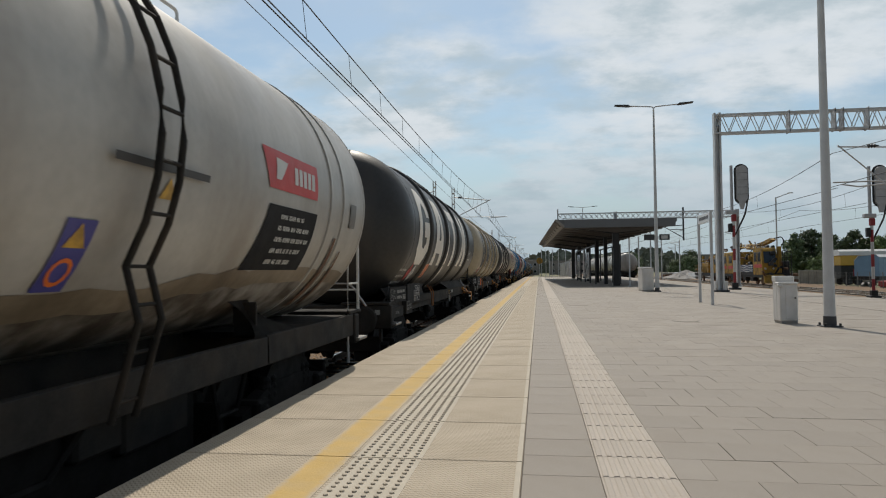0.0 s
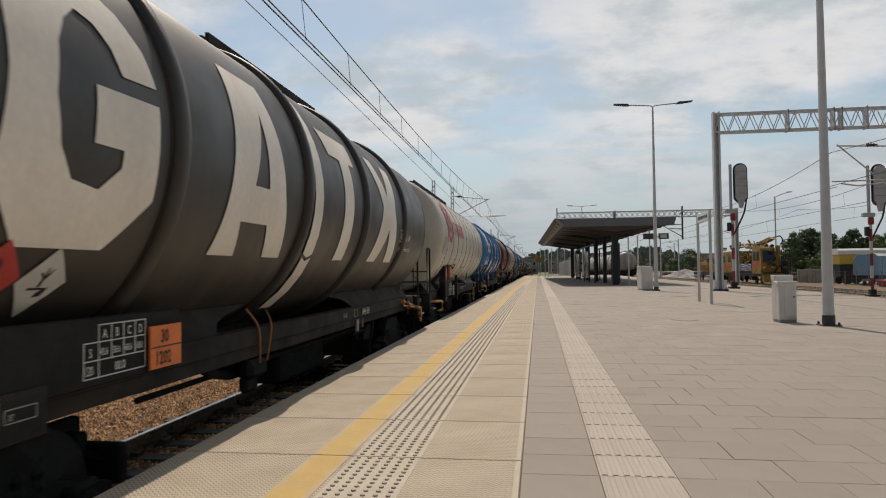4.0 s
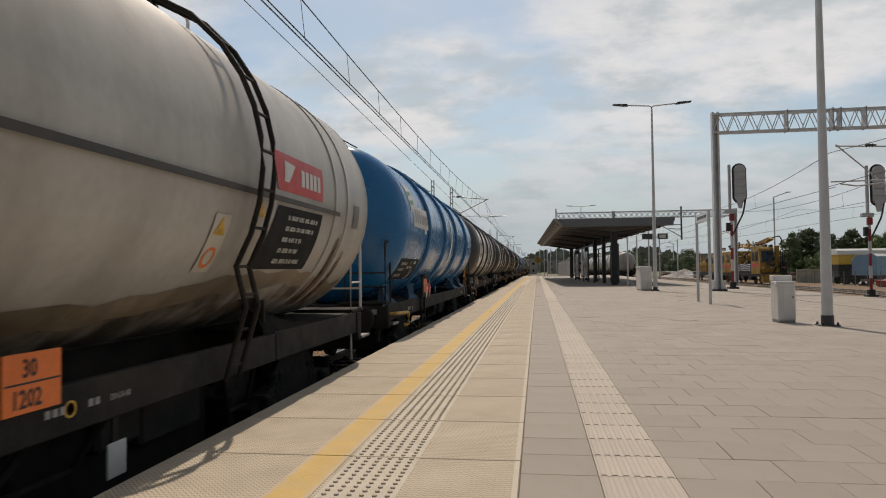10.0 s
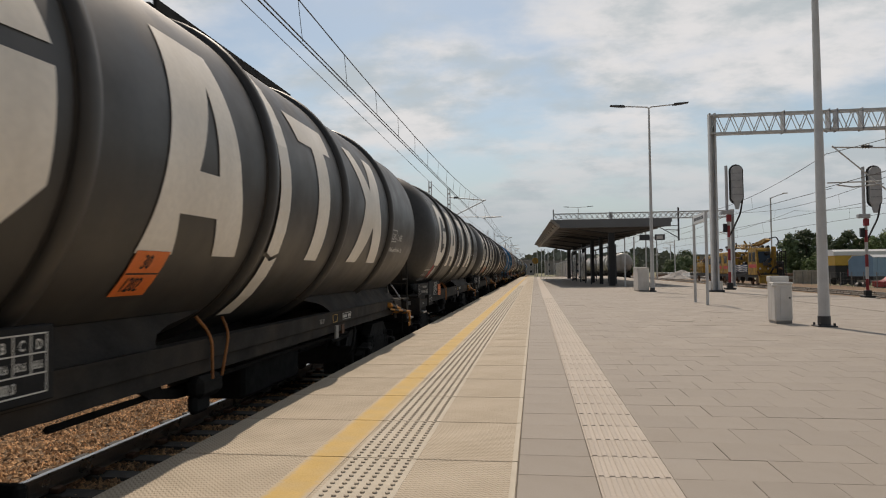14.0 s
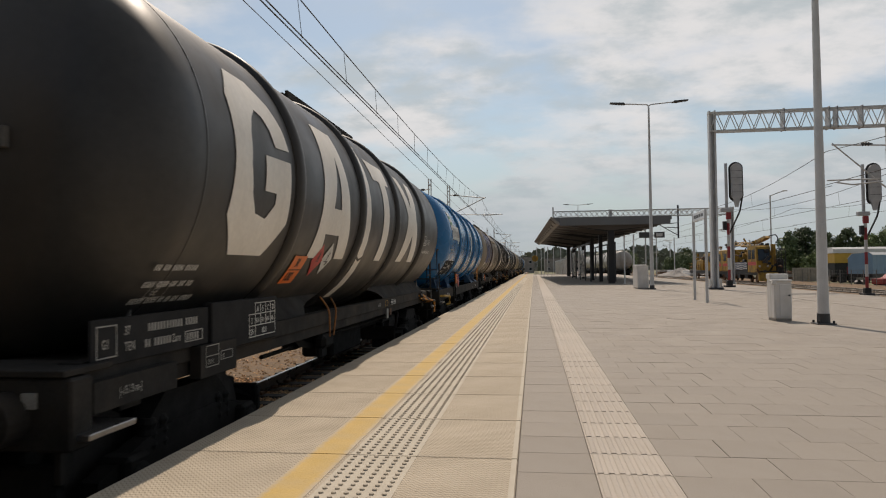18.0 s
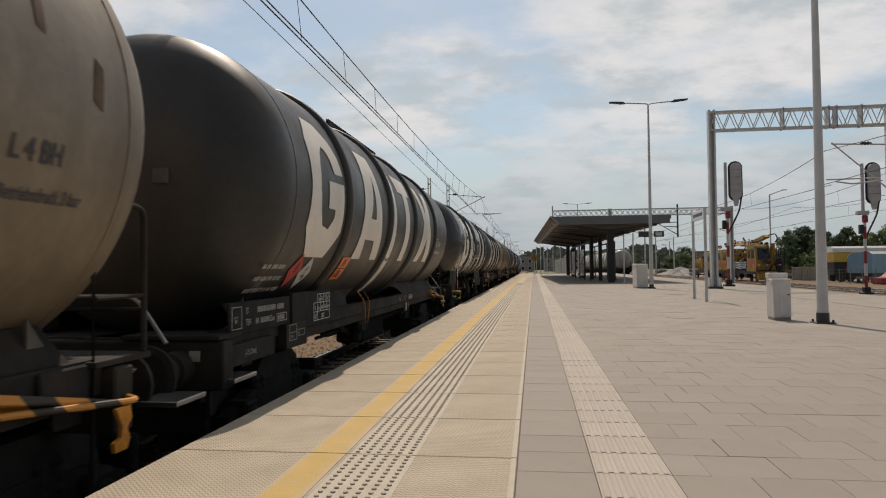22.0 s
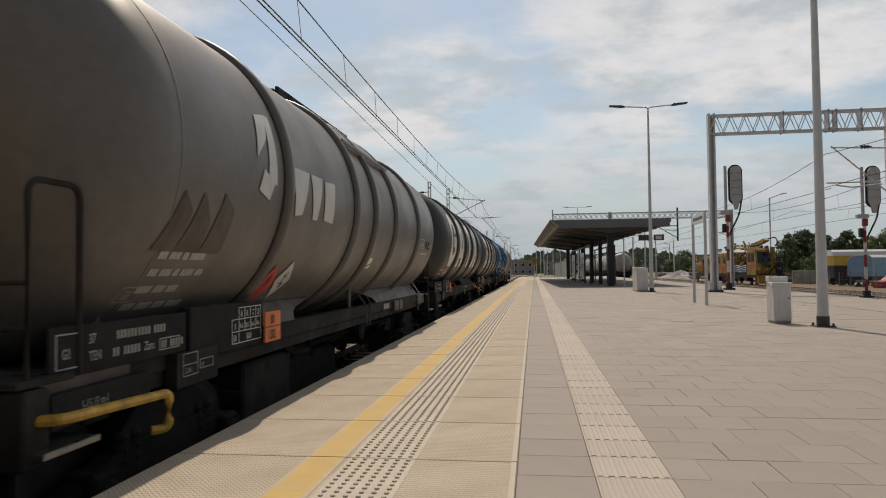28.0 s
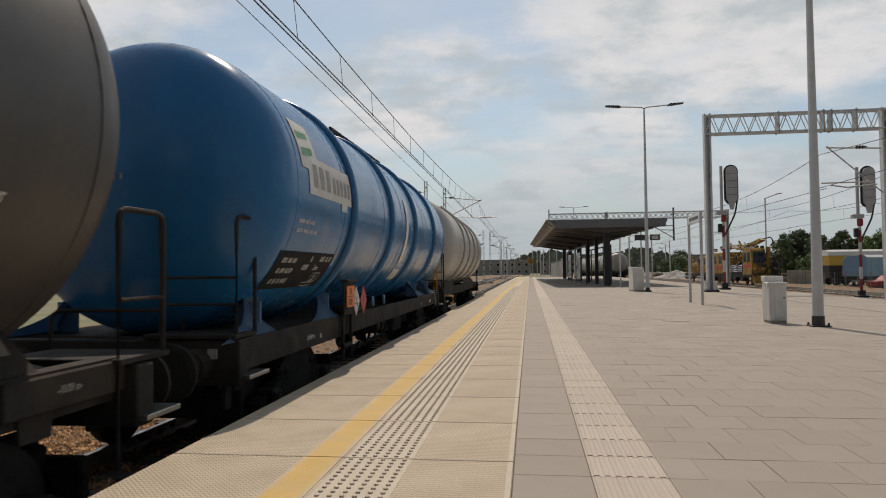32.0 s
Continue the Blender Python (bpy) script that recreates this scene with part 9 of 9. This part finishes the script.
def tile_mesh(w, l, name, material, ribs=0):
    bm = bmesh.new()
    box(bm, 0.0012, w - 0.0012, 0.0012, l - 0.0012, -0.06, 0.0, 0.002)
    if ribs:
        p = w / ribs
        for k in range(ribs):
            x = p * (k + 0.5)
            prism(bm, [(x - 0.019, 0.0), (x + 0.019, 0.0), (x + 0.012, 0.0045), (x - 0.012, 0.0045)], "y", 0.012, l - 0.012)
    me = bpy.data.meshes.new(name)
    bmesh.ops.recalc_face_normals(bm, faces=bm.faces)
    bm.to_mesh(me)
    bm.free()
    me.materials.append(material)
    return me


PAVER = tile_mesh(0.4, 0.4, "paver", M_TILE)
WIDE_PAVER = tile_mesh(0.421, 0.4, "paver", M_TILE)
GUIDE = tile_mesh(0.41, 0.4, "guiding_tile", M_GUIDE, 7)
rng = random.Random(2)
Y0 = 2.57


def lay(name, me, x, y):
    share(name, me, platform, pose(x, y, rng.uniform(-0.0012, 0.0012), rng.uniform(-0.08, 0.08), rng.uniform(-0.08, 0.08), 0))


rest_v, rest_f = [], []


def rest(x0, x1, y0, y1):
    o = len(rest_v)
    z = rng.uniform(-0.0012, 0.0012)
    g = 0.0014
    rest_v.extend([(x0 + g, y0 + g, z), (x1 - g, y0 + g, z), (x1 - g, y1 - g, z), (x0 + g, y1 - g, z),
                   (x0 + g, y0 + g, -0.012), (x1 - g, y0 + g, -0.012), (x1 - g, y1 - g, -0.012), (x0 + g, y1 - g, -0.012)])
    rest_f.extend([(o, o + 1, o + 2, o + 3), (o, o + 4, o + 5, o + 1), (o + 1, o + 5, o + 6, o + 2), (o + 2, o + 6, o + 7, o + 3), (o + 3, o + 7, o + 4, o)])


XG0, XG1, XR = 0.316, 0.726, 8.5
for r in range(-30, 250):
    y = Y0 + 0.4 * r
    if 0 <= r < 60:
        lay("paver", WIDE_PAVER, -0.107, y)
        lay("guiding_tile", GUIDE, XG0, y)
    else:
        rest(-0.107, 0.315, y, y + 0.4)
    near = 0 <= r < 15
    off = 0.2 if r % 2 else 0.0
    xs = [XG1 - 0.001] + [XG1 + off + 0.4 * k for k in range(1 if off == 0 else 0, 20)] + [XR]
    for a, b in zip(xs, xs[1:]):
        if b - a < 0.05:
            continue
        if near and b < 6.0 and abs(b - a - 0.4) < 0.01:
            lay("paver", PAVER, a, y)
        elif y < 100:
            rest(a, b, y, y + 0.4)
for k in range(-12, 110):
    rest(XR + 0.075, EDGE_R, Y0 + k, Y0 + k + 1.0)
tagged(raw("pavers", rest_v, rest_f, M_TILE, platform), "grey square pavers in running bond", kind="stuff")
part("guiding_strip", boxes((XG0, XG1, Y0 + 24.0, 106, -0.05, 0.002), (XG0, XG1, Y0 - 12.0, Y0 - 0.002, -0.05, 0.002)), M_GUIDE, platform, "ribbed guiding strip")
part("near_paving", boxes((-0.102, XR, -30, Y0 - 12.0, -0.05, 0.0), (XR + 0.075, EDGE_R, -30, Y0 - 12.0, -0.05, 0.0)), M_TILE, platform)


def motions():
    """The train rolls towards and past the camera at an even pace, with its wheels turning."""
    for ob, y in placed:
        walk(ob, [(t, pose(TRACK, y - SPEED * t, RAIL)) for t in (0, 8, 16, 24, 32)])
    rows = [k / FPS for k in range(0, 32 * FPS + 1)]
    for yy, sets in WHEELSETS.items():
        first = sets[0]
        walk(first, [(t, pose(0, yy, 0.46, math.degrees(SPEED * t / 0.46), 0, 0)) for t in rows])
        for o in sets[1:]:
            o.rotation_mode = "QUATERNION"
            o.animation_data_create()
            o.animation_data.action = first.animation_data.action
            o.animation_data.action_slot = first.animation_data.action_slot


motions()
